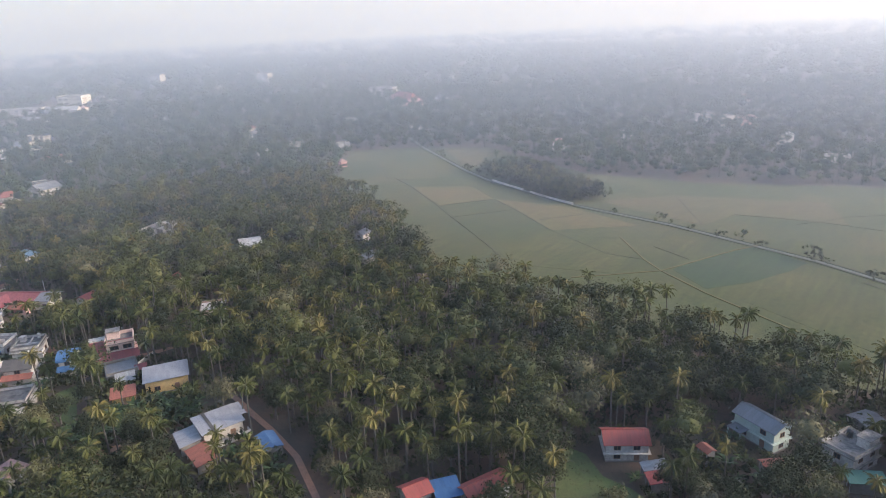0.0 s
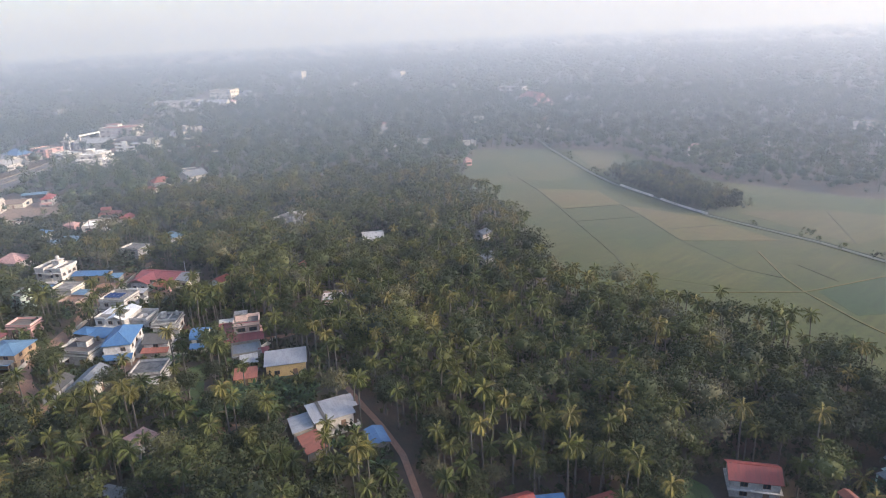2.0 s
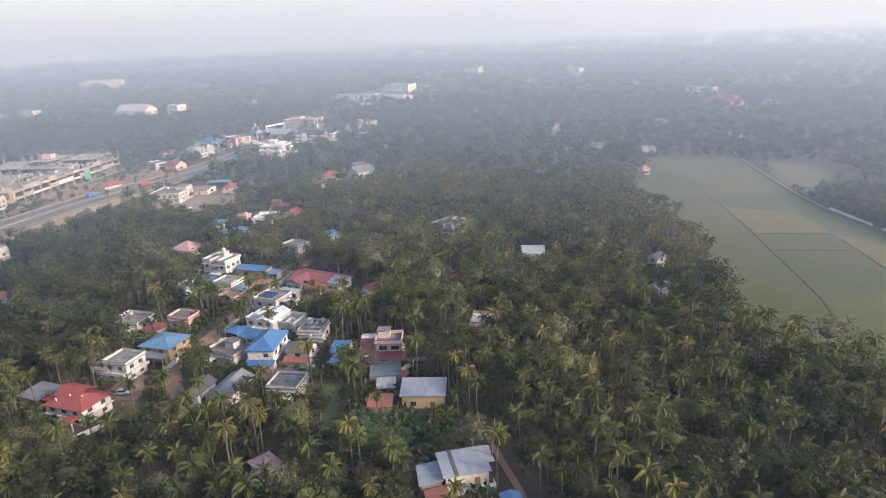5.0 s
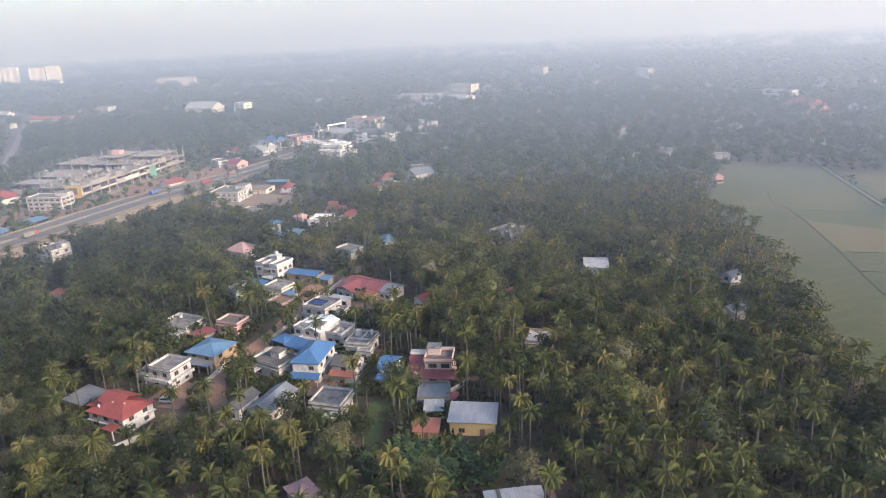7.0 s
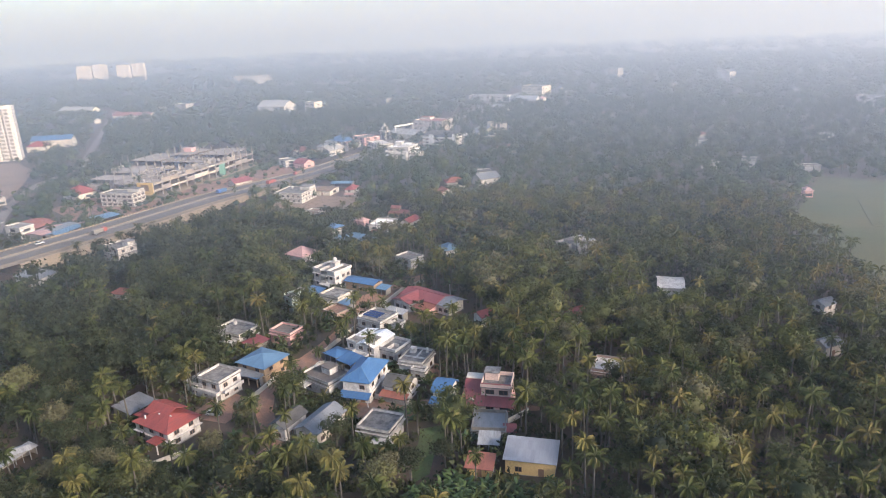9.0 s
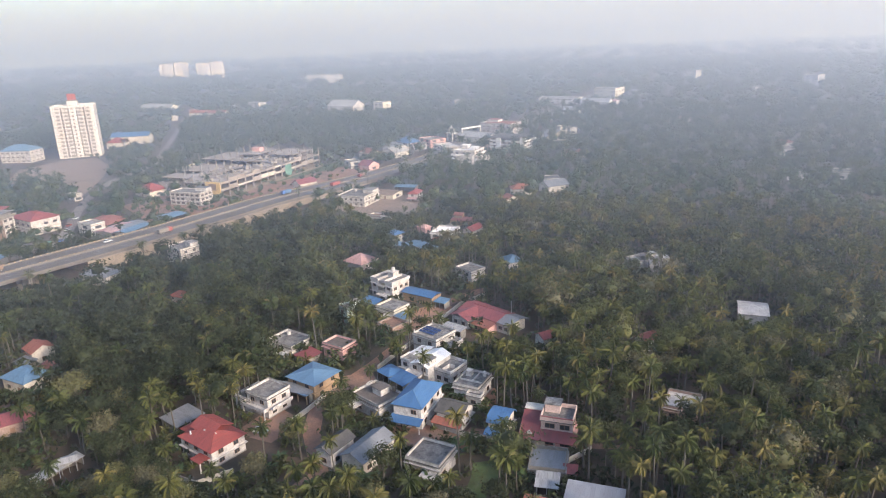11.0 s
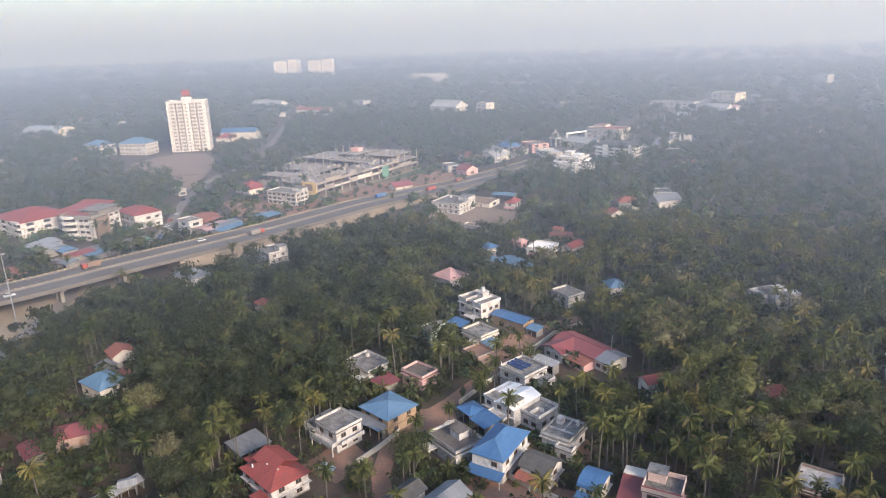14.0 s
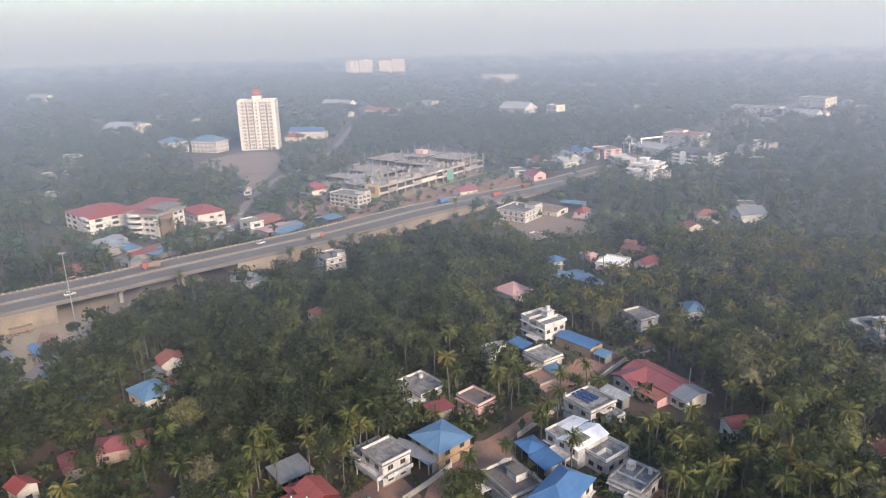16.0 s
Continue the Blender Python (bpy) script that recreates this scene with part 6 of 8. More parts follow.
frame_building()
G = "public buildings"
def school_front():
    """Four storeys: curved balconies at one end, a brown glazed stair front round the corner, stepped flat canopies on top."""
    w, d, h = 19.0, 21.0, 12.6
    root = new("school")
    root.matrix_basis = pose(-449.5, -148, 0, 0, 0, 73)
    tagged(root, "four-storey school front with curved white balconies and brown glazing", "school", G)
    CLEAR.append((-449.5, -148, 15))
    part("wall", boxes((-w / 2, -d / 2, -0.5, w / 2, d / 2, h)), MAT_WHITE, root)
    part("roof", boxes((-w / 2 - 1.2, -d / 2 - 1.2, h, w / 2 + 1.2, d / 2 + 1.2, h + 0.35)), MAT_ROOFSLAB, root)
    part("parapet", ring(w + 2.2, d + 2.2, h + 0.35, h + 1.3, 0.2), MAT_CONCRETE, root)
    part("upper_canopy", boxes((-w / 2 + 6, -d / 2 + 5, h + 2.6, w / 2 + 0.8, d / 2, h + 2.95)), MAT_ROOFSLAB, root)
    part("roof_room", boxes((-w / 2 + 7.5, -d / 2 + 6.5, h + 0.35, w / 2 - 0.8, d / 2 - 0.6, h + 2.6)), MAT_CONCRETE, root)
    part("red_roof", slab_roof([(-w / 2 - 8, -d / 2 + 2, h + 0.5), (w / 2 - 6, -d / 2 + 4, h + 0.6), (w / 2 - 6, d / 2 + 6, h + 3.6), (-w / 2 - 8, d / 2 + 6, h + 3.6)], [(0, 1, 2, 3)]), MAT_RED, root, "red sheet roof behind the canopies")
    for f in range(4):
        z = f * 3.15
        n = 9
        curve = [(-w / 2 + 4.6 + 4.6 * math.cos(math.pi + math.pi * i / n), -d / 2 - 3.4 * math.sin(math.pi * i / n)) for i in range(n + 1)]
        pts = [(x, y, z + k) for k in (2.7, 3.95) for x, y in curve]
        sides = [(i, i + 1, n + 2 + i, n + 1 + i) for i in range(n)] + [tuple(range(n + 1))[::-1], tuple(range(n + 1, 2 * n + 2))]
        balcony = part("balcony", solid(pts, sides), MAT_WHITE, root, "curved white balcony front")
        part("balcony_opening", boxes((-w / 2 + 1.0, -d / 2 - 0.06, z + 0.6, -w / 2 + 8.4, -d / 2 + 0.02, z + 2.6)), MAT_GLASS, balcony)
        for x in (2.6, 6.2):
            add_window(root, WIDE, x, -d / 2, z + 1.0, 0)
            part("sunshade", boxes((x - 1.6, -d / 2 - 0.8, z + 2.5, x + 1.6, -d / 2 + 0.01, z + 2.62)), MAT_WHITE, root)
        for y in (4.0, 8.0):
            add_window(root, WIDE, w / 2, y, z + 1.0, 90)
    front = part("glazed_front", boxes((w / 2 + 0.01, -d / 2 + 1.5, 0, w / 2 + 0.5, 1.5, h - 0.5)), MAT_BROWN, root, "brown glazed stair front")
    for y in (-7.0, -5.0, -3.0, -1.0):
        part("mullion", boxes((w / 2 + 0.5, y - 0.1, 0.2, w / 2 + 0.62, y + 0.1, h - 0.6)), MAT_CONCRETE, front)


school_front()
CLEAR.extend(((-440, -202, 15), (-430, -186, 15), (-426, -170, 14), (-424, -154, 14), (-416, -184, 10), (-405, -150, 14), (-420, -160, 10), (-396, -134, 12), (-384, -155, 10), (-416, -134, 11), (-452, -112, 12)))
school_hall = house("long white school block under a broad red hipped roof", -465, -188.5, 53, 34, 29, 9.4, 3, "hip", MAT_WHITE, MAT_RED, "school", rise=4.2, group=G, pitch=7.2, wide=True, name="school")
for k in range(3):
    part("balcony", boxes((8, -15.6, 2.6 + k * 3.1, 16.4, -13.9, 3.7 + k * 3.1)), MAT_WHITE, school_hall)
    part("balcony_opening", boxes((8.6, -14.02, 0.7 + k * 3.1, 15.8, -13.92, 2.5 + k * 3.1)), MAT_GLASS, school_hall)
house("white school range joining two blocks under a red roof", -468, -165, 66, 24, 22, 9.6, 3, "hip", MAT_WHITE, MAT_RED, "school", rise=3.8, group=G, pitch=6, wide=True, name="school")
house("white school wing under a red hipped roof", -470, -131, 47, 24, 17, 8.4, 2, "hip", MAT_WHITE, MAT_RED, "school", rise=2.6, group=G, pitch=4.5, wide=True, name="school")
solar_array(-458.5, -161.5, 11.9, 66)
house("white hall under a pale blue hipped roof", -748, -277, 60, 24, 18, 11, 3, "hip", MAT_WHITE, MAT_PALEBLUE, "hall", rise=4, group=G, pitch=4.5, wide=True, name="hall")
house("white hall with a tall blue hipped roof", -750, -241, 75, 30, 20, 11, 3, "hip", MAT_WHITE, MAT_PALEBLUE, "hall", rise=5, group=G, pitch=4.5, wide=True, name="hall")
G = "market buildings"
def storey_bands(root, w, d, zs, mat, depth=1.3):
    """Balcony bands round a block, floor by floor: slab and solid front."""
    for z in zs:
        band = part("balcony", ring(w + 2 * depth, d + 2 * depth, z - 0.2, z, depth), mat, root)
        part("balcony_front", ring(w + 2 * depth, d + 2 * depth, z, z + 1.15, 0.15), mat, band)


stepped = house("white market block with stepped balconies", -593.5, 146.6, 54, 18.5, 20.0, 9.6, 3, "flat", MAT_WHITE, MAT_CLEANWHITE, "market", group=G, pitch=4.5, wide=True, name="market_block")
storey_bands(stepped, 18.5, 20.0, (3.2, 6.4), MAT_CLEANWHITE)
part("stair_room", boxes((-6.5, 1.0, 9.74, -1.5, 7.0, 12.6)), MAT_WHITE, stepped)
part("stair_roof", boxes((-7.2, 0.2, 12.6, -0.8, 7.8, 12.8)), MAT_CLEANWHITE, stepped)
part("roof_canopy", boxes((2.2, -6.0, 12.0, 8.4, 3.0, 12.2)), MAT_CLEANWHITE, stepped)
for px, py in ((2.5, -5.7), (8.1, -5.7), (2.5, 2.7), (8.1, 2.7)):
    part("roof_post", boxes((px - 0.2, py - 0.2, 9.74, px + 0.2, py + 0.2, 12.0)), MAT_WHITE, stepped)
annex(stepped, -4.0, 9.2, -16.0, -11.4, 6.2, MAT_WHITE, MAT_CLEANWHITE)
annex(stepped, 11.0, 16.5, -9.0, 4.0, 5.0, MAT_WHITE, MAT_CLEANWHITE)
open_top = house("long cream-banded market block with a dark open top floor", -637.0, 195.5, 49, 30.0, 24.0, 8.4, 3, "flat", MAT_CREAM, MAT_DARKROOF, "market", group=G, pitch=4.5, wide=True, name="market_block")
storey_bands(open_top, 30.0, 24.0, (2.8, 5.6, 8.5), MAT_CLEANWHITE, 1.0)
part("top_roof", arch_roof(31.0, 24.5, 11.2, 1.6, 8), MAT_DARKROOF, open_top, "low dark arched sheet roof")
for px in (-14.6, -7.3, 0, 7.3, 14.6):
    for py in (-11.7, 11.7):
        part("roof_post", boxes((px - 0.25, py - 0.25, 8.54, px + 0.25, py + 0.25, 11.2)), MAT_STEEL, open_top)
part("corner_tower", boxes((12.6, -13.0, -0.5, 16.4, -9.0, 12.2)), MAT_CLEANWHITE, open_top)
part("corner_tower", boxes((-9.4, -13.3, -0.5, -5.6, -11.9, 11.4)), MAT_CLEANWHITE, open_top)
annex(open_top, -22.0, -15.2, -9.0, 8.0, 8.0, MAT_PINKCREAM, MAT_ROOFSLAB)
house("cream market block with a raised stair room", -722, 208, 45, 34, 22, 13, 3, "flat", MAT_WHITE, MAT_TILE, "market", group=G, pitch=5, stair=-1, wide=True, name="market_block")
house("low market hall between the blocks", -690, 176, 35, 40, 16, 6, 1, "gable", MAT_CREAM, MAT_ASBESTOS, "market", group=G, pitch=6, name="market_block")
G = "far buildings"
for lab, x, y, a, w, d, h, s, r, wm, tm in (
    ("grey-roofed white warehouse beyond the woods", -1035, 70, 52, 44, 30, 10, 2, "gable", MAT_WHITE, MAT_ASBESTOS),
    ("cream block beside the far warehouse", -1010, 118, 40, 18, 16, 14, 3, "flat", MAT_CREAM, MAT_ROOFSLAB),
    ("long white building far off in the haze", -1780, 54, 72, 84, 22, 18, 4, "flat", MAT_WHITE, MAT_ROOFSLAB),
    ("white vaulted hall in the far trees", -918, -413, 70, 54, 30, 4, 1, "arch", MAT_CREAM, MAT_SILVER),
    ("white depot by the far road", -1002, 371, 48, 60, 18, 8, 2, "flat", MAT_WHITE, MAT_ROOFSLAB),
    ("cream depot by the far road", -1021, 452, 40, 34, 30, 16, 3, "flat", MAT_CREAM, MAT_ROOFSLAB),
    ("long white shed by the far road", -930, 395, 45, 40, 18, 7, 1, "gable", MAT_WHITE, MAT_SILVER),
    ("pale shed near the far road", -861, 330, 50, 26, 16, 6, 1, "gable", MAT_WHITE, MAT_SILVER),
    ("red-roofed block in the far woods", -660, 704, 20, 34, 18, 11, 3, "flat", MAT_WHITE, MAT_ROOFSLAB),
    ("long red-brick block beyond the paddy", -560, 634, -20, 52, 20, 9, 2, "hip", MAT_PINK, MAT_TILE),
    ("low white sheds beyond the paddy", -515, 650, -30, 26, 14, 6, 1, "gable", MAT_WHITE, MAT_SILVER),
    ("white house cluster in the eastern woods", -185, 602, -20, 30, 14, 8, 2, "flat", MAT_WHITE, MAT_ROOFSLAB),
    ("pinkish house in the eastern woods", -160, 610, 10, 16, 12, 6, 1, "hip", MAT_PINK, MAT_PINKROOF),
    ("white tower block far off", -1315, 754, 30, 22, 20, 16, 5, "flat", MAT_WHITE, MAT_ROOFSLAB),
    ("white block in the far haze", -1063, 820, 20, 24, 18, 16, 4, "flat", MAT_WHITE, MAT_ROOFSLAB),
    ("pale roofs in the far western woods", -1204, -212, 60, 60, 20, 7, 1, "gable", MAT_CREAM, MAT_ASBESTOS),
    ("row of far roadside roofs", -1080, -120, 60, 60, 14, 6, 1, "gable", MAT_CREAM, MAT_TILE),
    ("far white roadside block", -1160, -60, 50, 22, 16, 10, 3, "flat", MAT_WHITE, MAT_ROOFSLAB),
    ("red-roofed house behind the tower", -806, -172, 80, 18, 16, 6, 1, "hip", MAT_CREAM, MAT_RED),
    ("blue-roofed shed behind the tower", -835, -165, 85, 40, 16, 8, 1, "gable", MAT_CREAM, MAT_BLUE),
    ("pale long shed in the far west", -1480, -900, 60, 70, 26, 9, 1, "gable", MAT_WHITE, MAT_SILVER),
    ("white house in the western haze", -690, -345, 50, 16, 12, 7, 2, "flat", MAT_WHITE, MAT_ROOFSLAB),
):
    house(lab, x, y, a, w, d, h, s, r, wm, tm, "building", group=G, pitch=8, wide=True, name="building")


def far_house(x, y, look_of):
    """A small house far off among the trees: walls, roof, door and windows too small to count."""
    wall, top, roof, label = look_of
    house(label, x, y, (x * 7 + y * 3) % 180, 10 + (x + y) % 4, 8 + x % 3, 4 + y % 3, 1, roof, wall, top, "house", group="houses in the far woods", pitch=9, wide=True, open_side=False)


LOOKS = ((MAT_WHITE, MAT_ROOFSLAB, "flat", "small white flat-roofed house in the far woods"), (MAT_WHITE, MAT_SILVER, "gable", "white house under a pale roof in the woods"),
         (MAT_CREAM, MAT_TILE, "hip", "cream house under a clay roof in the woods"), (MAT_WHITE, MAT_PINKROOF, "hip", "white house under a faded roof in the woods"))
WOODS_A = ((-714, -399), (-1003, -501), (-875, -504), (-1062, -442), (-1009, -368), (-1280, -228), (-1058, -164), (-1046, -134), (-1178, -94), (-1430, -85), (-1421, -52), (-1322, -509), (-1530, -661), (-1315, 142), (-1066, 236), (-577, 234), (-708, 275))
WOODS_B = ((-1333, 1027), (-1026, 691), (-839, 754), (-442, 358), (-556, 400), (-446, 330), (-742, 414), (-787, 563), (-505, 483), (-729, 953), (-613, 1049), (-341, 678), (-250, 446), (-225, 511), (-114, 533), (-72, 475), (-204, 773))
WOODS_C = ((-124, 687), (-934, 422), (-1040, 449), (-1066, 512), (-720, 403), (-437, 505), (-749, 584), (-700, 728), (-1007, 499), (-670, 240), (-840, 308), (-464, 151), (-490, 180), (-1150, -153), (-738, 306))
for n, (x, y) in enumerate(WOODS_A + WOODS_B + WOODS_C):
    far_house(x, y, LOOKS[(0, 1, 0, 2, 0, 3)[n % 6]])


def gantry():
    root = new("gantry")
    root.matrix_basis = pose(-706, 174, 0, 0, 0, 122)
    tagged(root, "white steel gantry arch standing over the market", "gantry")
    part("beam", boxes((-12.6, -0.6, 11.6, 12.6, 0.6, 12.8)), MAT_CLEANWHITE, root)
    for x in (-12, 12):
        part("leg", boxes((x - 0.6, -0.6, -0.5, x + 0.6, 0.6, 11.6)), MAT_WHITE, root)


gantry()


def crown_gate(x, y):
    root = new("gate_tower")
    root.matrix_basis = pose(x, y, 0, 0, 0, 30)
    tagged(root, "white ornamental gate tower with an open ribbed crown", "gate tower")
    for sx in (-3.4, 3.4):
        for sy in (-2.4, 2.4):
            part("column", boxes((sx - 0.6, sy - 0.6, -0.5, sx + 0.6, sy + 0.6, 7.0)), MAT_WHITE, root)
    part("gallery", boxes((-4.8, -3.6, 7.0, 4.8, 3.6, 8.2)), MAT_WHITE, root)
    for k in range(8):
        a = math.tau * k / 8
        foot, bend, top = (Vector((math.cos(a) * r, math.sin(a) * r, z)) for r, z in ((3.6, 8.2), (3.0, 11.2), (0.3, 14.0)))
        rib = part("rib", rail(foot, bend, 0.3), MAT_WHITE, root)
        part("upper_rib", rail(bend, top, 0.3), MAT_WHITE, rib)
    part("finial", boxes((-0.4, -0.4, 13.9, 0.4, 0.4, 15.6)), MAT_WHITE, root)


crown_gate(-707, 155)
CLEAR.extend(((-568, 140, 12), (-574, 160, 11), (-604, 180, 11), (-600, 196, 10)))
LOW.extend(((-572, 146, 10), (-560, 138, 10), (-575, 162, 9), (-584, 126, 10), (-606, 186, 10), (-596, 190, 9), (-620, 174, 9), (-640, 150, 12), (-660, 160, 12), (-680, 150, 12), (-690, 170, 12), (-650, 128, 10)))


def lamp_mast(x, y, h):
    root = new("lamp_mast")
    root.matrix_basis = pose(x, y, 0)
    tagged(root, "tall grey high-mast street lamp with a ring of floodlights", "lamp mast")
    CLEAR.append((x, y, 4))
    bm = bmesh.new()
    bmesh.ops.create_cone(bm, cap_ends=True, segments=12, radius1=0.3, radius2=0.14, depth=h, matrix=Matrix.Translation((0, 0, h / 2)))
    part("pole", bm, MAT_STEEL, root)
    part("ring_frame", ring(1.7, 1.7, h - 0.3, h - 0.15, 0.1), MAT_STEEL, root)
    for k in range(6):
        ob = part("floodlight", boxes((-0.3, -0.2, 0, 0.3, 0.2, 0.25)), MAT_WHITE, root)
        ob.matrix_local = pose(1.1 * math.cos(k * 1.047), 1.1 * math.sin(k * 1.047), h - 0.45, 20, 0, k * 60 + 90)


lamp_mast(-327.5, -122.1, 27)


# ---- vehicles ----
def wheel_set(root, xs, half, r):
    for x in xs:
        for s in (-1, 1):
            bm = bmesh.new()
            bmesh.ops.create_cone(bm, cap_ends=True, segments=14, radius1=r, radius2=r, depth=0.24, matrix=Matrix.Translation((x, s * half, r)) @ pose(0, 0, 0, 90, 0, 0))
            wheel = part("wheel", bm, MAT_RUBBER, root)
            bm = bmesh.new()
            bmesh.ops.create_cone(bm, cap_ends=True, segments=10, radius1=r * 0.55, radius2=r * 0.55, depth=0.26, matrix=Matrix.Translation((x, s * half, r)) @ pose(0, 0, 0, 90, 0, 0))
            part("rim", bm, MAT_STEEL, wheel)


def car(label, x, y, z, turn, paint):
    root = new("car")
    root.matrix_basis = pose(x, y, z, 0, 0, turn)
    tagged(root, label, "car", "cars")
    bm = bmesh.new()
    section = [(-2.0, 0.35), (2.0, 0.35), (2.05, 0.7), (1.1, 0.95), (-1.95, 1.0), (-2.05, 0.7)]
    v = [[bm.verts.new((a, s * 0.85, b)) for a, b in section] for s in (-1, 1)]
    for i in range(6):
        bm.faces.new((v[0][i], v[0][(i + 1) % 6], v[1][(i + 1) % 6], v[1][i]))
    bm.faces.new(v[0]), bm.faces.new(v[1][::-1])
    bmesh.ops.recalc_face_normals(bm, faces=bm.faces)
    part("body", bm, paint, root)
    cab = [(-1.6, -0.76, 0.95), (0.95, -0.76, 0.95), (0.95, 0.76, 0.95), (-1.6, 0.76, 0.95), (-1.2, -0.62, 1.5), (0.35, -0.62, 1.5), (0.35, 0.62, 1.5), (-1.2, 0.62, 1.5)]
    part("cabin_glass", solid(cab, [(0, 1, 5, 4), (1, 2, 6, 5), (2, 3, 7, 6), (3, 0, 4, 7), (4, 5, 6, 7)]), MAT_GLASS, root)
    part("roof_panel", boxes((-1.2, -0.63, 1.5, 0.36, 0.63, 1.54)), paint, root)
    wheel_set(root, (-1.3, 1.3), 0.78, 0.32)


def lorry(label, x, y, z, turn, cab_paint, load, length=7.5):
    root = new("lorry")
    root.matrix_basis = pose(x, y, z, 0, 0, turn)
    tagged(root, label, "lorry", "lorries")
    part("chassis", boxes((-length / 2, -0.9, 0.6, length / 2, 0.9, 0.9)), MAT_RUBBER, root)
    cab = part("cab", boxes((length / 2 - 1.9, -1.15, 0.9, length / 2, 1.15, 2.7)), cab_paint, root)
    part("windscreen", boxes((length / 2 - 0.02, -1.0, 1.7, length / 2 + 0.03, 1.0, 2.4)), MAT_GLASS, cab)
    part("load_bed", boxes((-length / 2, -1.2, 0.9, length / 2 - 2.1, 1.2, 2.6)), load, root)
    part("load_top", hip_roof(length - 2.3, 2.3, 2.62, 0.35), load, root).matrix_local = pose(-1.05, 0, 0)
    wheel_set(root, (-length / 2 + 1.0, -length / 2 + 2.1, length / 2 - 1.1), 1.0, 0.48)


def on_deck(at, across):
    p, s, d = min(ROWS_DECK, key=lambda r: abs(r[0].y - at))
    q = p + s * across
    return q.x, q.y, p.z, math.degrees(math.atan2(d.y, d.x))


for label, at, side, cabm, load in (("red lorry with an open load bed on the flyover", -52, 4.0, MAT_CARRED, MAT_CONCRETE), ("blue lorry crossing the flyover", 12, -5.0, MAT_CARBLUE, MAT_TARP),
                                    ("red lorry further along the highway", 34, 3.0, MAT_CARRED, MAT_CARRED), ("brown covered lorry on the highway", 62, -4.0, MAT_CARRED, MAT_BROWN), ("red lorry on the flyover's far lanes", -103, -6.0, MAT_CARRED, MAT_BROWN)):
    x, y, z, a = on_deck(at, side)
    lorry(label, x, y, z, a + (180 if side < 0 else 0), cabm, load)
for label, at, side, paint in (("pale car on the flyover", -131, 6.0, MAT_CARWHITE), ("white car crossing the flyover", -70, -7.0, MAT_CARWHITE)):
    x, y, z, a = on_deck(at, side)
    car(label, x, y, z, a, paint)
car("silver-white car parked on the red earth yard", -224.5, 9.0, 0.07, 62, MAT_CARWHITE)
car("white car parked beside the cross road", -452, -108.2, 0.13, 170, MAT_CARWHITE)
for cx, cy, ca, paint, lab in ((-462, -112.6, 172, MAT_CARWHITE, "white car on the cross road"), (-474, -115.4, 168, MAT_CARRED, "red car on the cross road"), (-491, -117.2, 165, MAT_CARWHITE, "pale van-like car on the cross road"), (-440, -108.6, 178, MAT_CARBLUE, "blue car near the flyover"), (-530, -126, 172, MAT_RUBBER, "dark car further up the cross road")):
    car(lab, cx, cy, 0.13, ca, paint)
lorry("green bus waiting on the cross road", -428, -111.6, 0.13, 180, MAT_GREENNET, MAT_GREENNET, 9.0)
lorry("brown tipper lorry parked below the retaining wall", -315, -134.5, 0.06, 130, MAT_BROWN, MAT_BROWN)
car("small yellow and black taxi under the flyover", -363, -119, 0.1, 150, MAT_YELLOW)
car("dark car parked by the service road", -322, -119, 0.13, 140, MAT_RUBBER)

# ---- trees ----
def palm_crown(rng, fronds, leaflets, size=3.6, wide=0.15):
    """Fronds as combs of hanging leaflets along a drooping rib; each frond is one island."""
    V, F = [], []
    for k in range(fronds):
        az = k * 2.399 + rng.uniform(-0.3, 0.3)
        lift = radians(72 - 126 * (k / fronds) ** 1.1 + rng.uniform(-14, 14))
        length = size * rng.uniform(0.8, 1.12) * (0.78 + 0.22 * math.sin(math.pi * min(1, 0.25 + k / fronds)))
        droop = radians(rng.uniform(62, 112))
        out, side = np.array((math.cos(az), math.sin(az), 0)), np.array((-math.sin(az), math.cos(az), 0))
        p, ribs = np.zeros(3), []
        for i in range(leaflets + 1):
            e = lift - droop * (i / leaflets) ** 1.3
            ahead = out * math.cos(e) + np.array((0, 0, math.sin(e)))
            ribs.append((p.copy(), ahead))
            p = p + ahead * length / leaflets
        base = len(V)
        V += [r[0] for r in ribs]
        for i in range(leaflets):
            s = (i + 0.5) / leaflets
            reach = size * wide * (0.4 + math.sin(math.pi * (0.12 + 0.8 * s))) * rng.uniform(0.8, 1.2)
            for flank in (-1, 1):
                hang = rng.uniform(0.45, 0.85)
                tip = ribs[i][0] + side * flank * reach * 0.75 + ribs[i][1] * (reach * rng.uniform(0.35, 0.65) + length / leaflets * 0.5) + np.array((0, 0, -hang * reach))
                V.append(tip)
                F.append((base + i, base + i + 1, len(V) - 1))
    return np.array(V), np.array(F)


def tube(points, radii, sides=6):
    V, F = [], []
    for (x, y, z), r in zip(points, radii):
        V += [(x + r * math.cos(2 * math.pi * i / sides), y + r * math.sin(2 * math.pi * i / sides), z) for i in range(sides)]
    for j in range(len(points) - 1):
        for i in range(sides):
            a, b = j * sides + i, j * sides + (i + 1) % sides
            F += [(a, b, b + sides), (a, b + sides, a + sides)]
    return np.array(V), np.array(F)


def joined(*meshes):
    V, F, n = [], [], 0
    for v, f in meshes:
        V.append(v), F.append(f + n)
        n += len(v)
    return np.concatenate(V), np.concatenate(F)


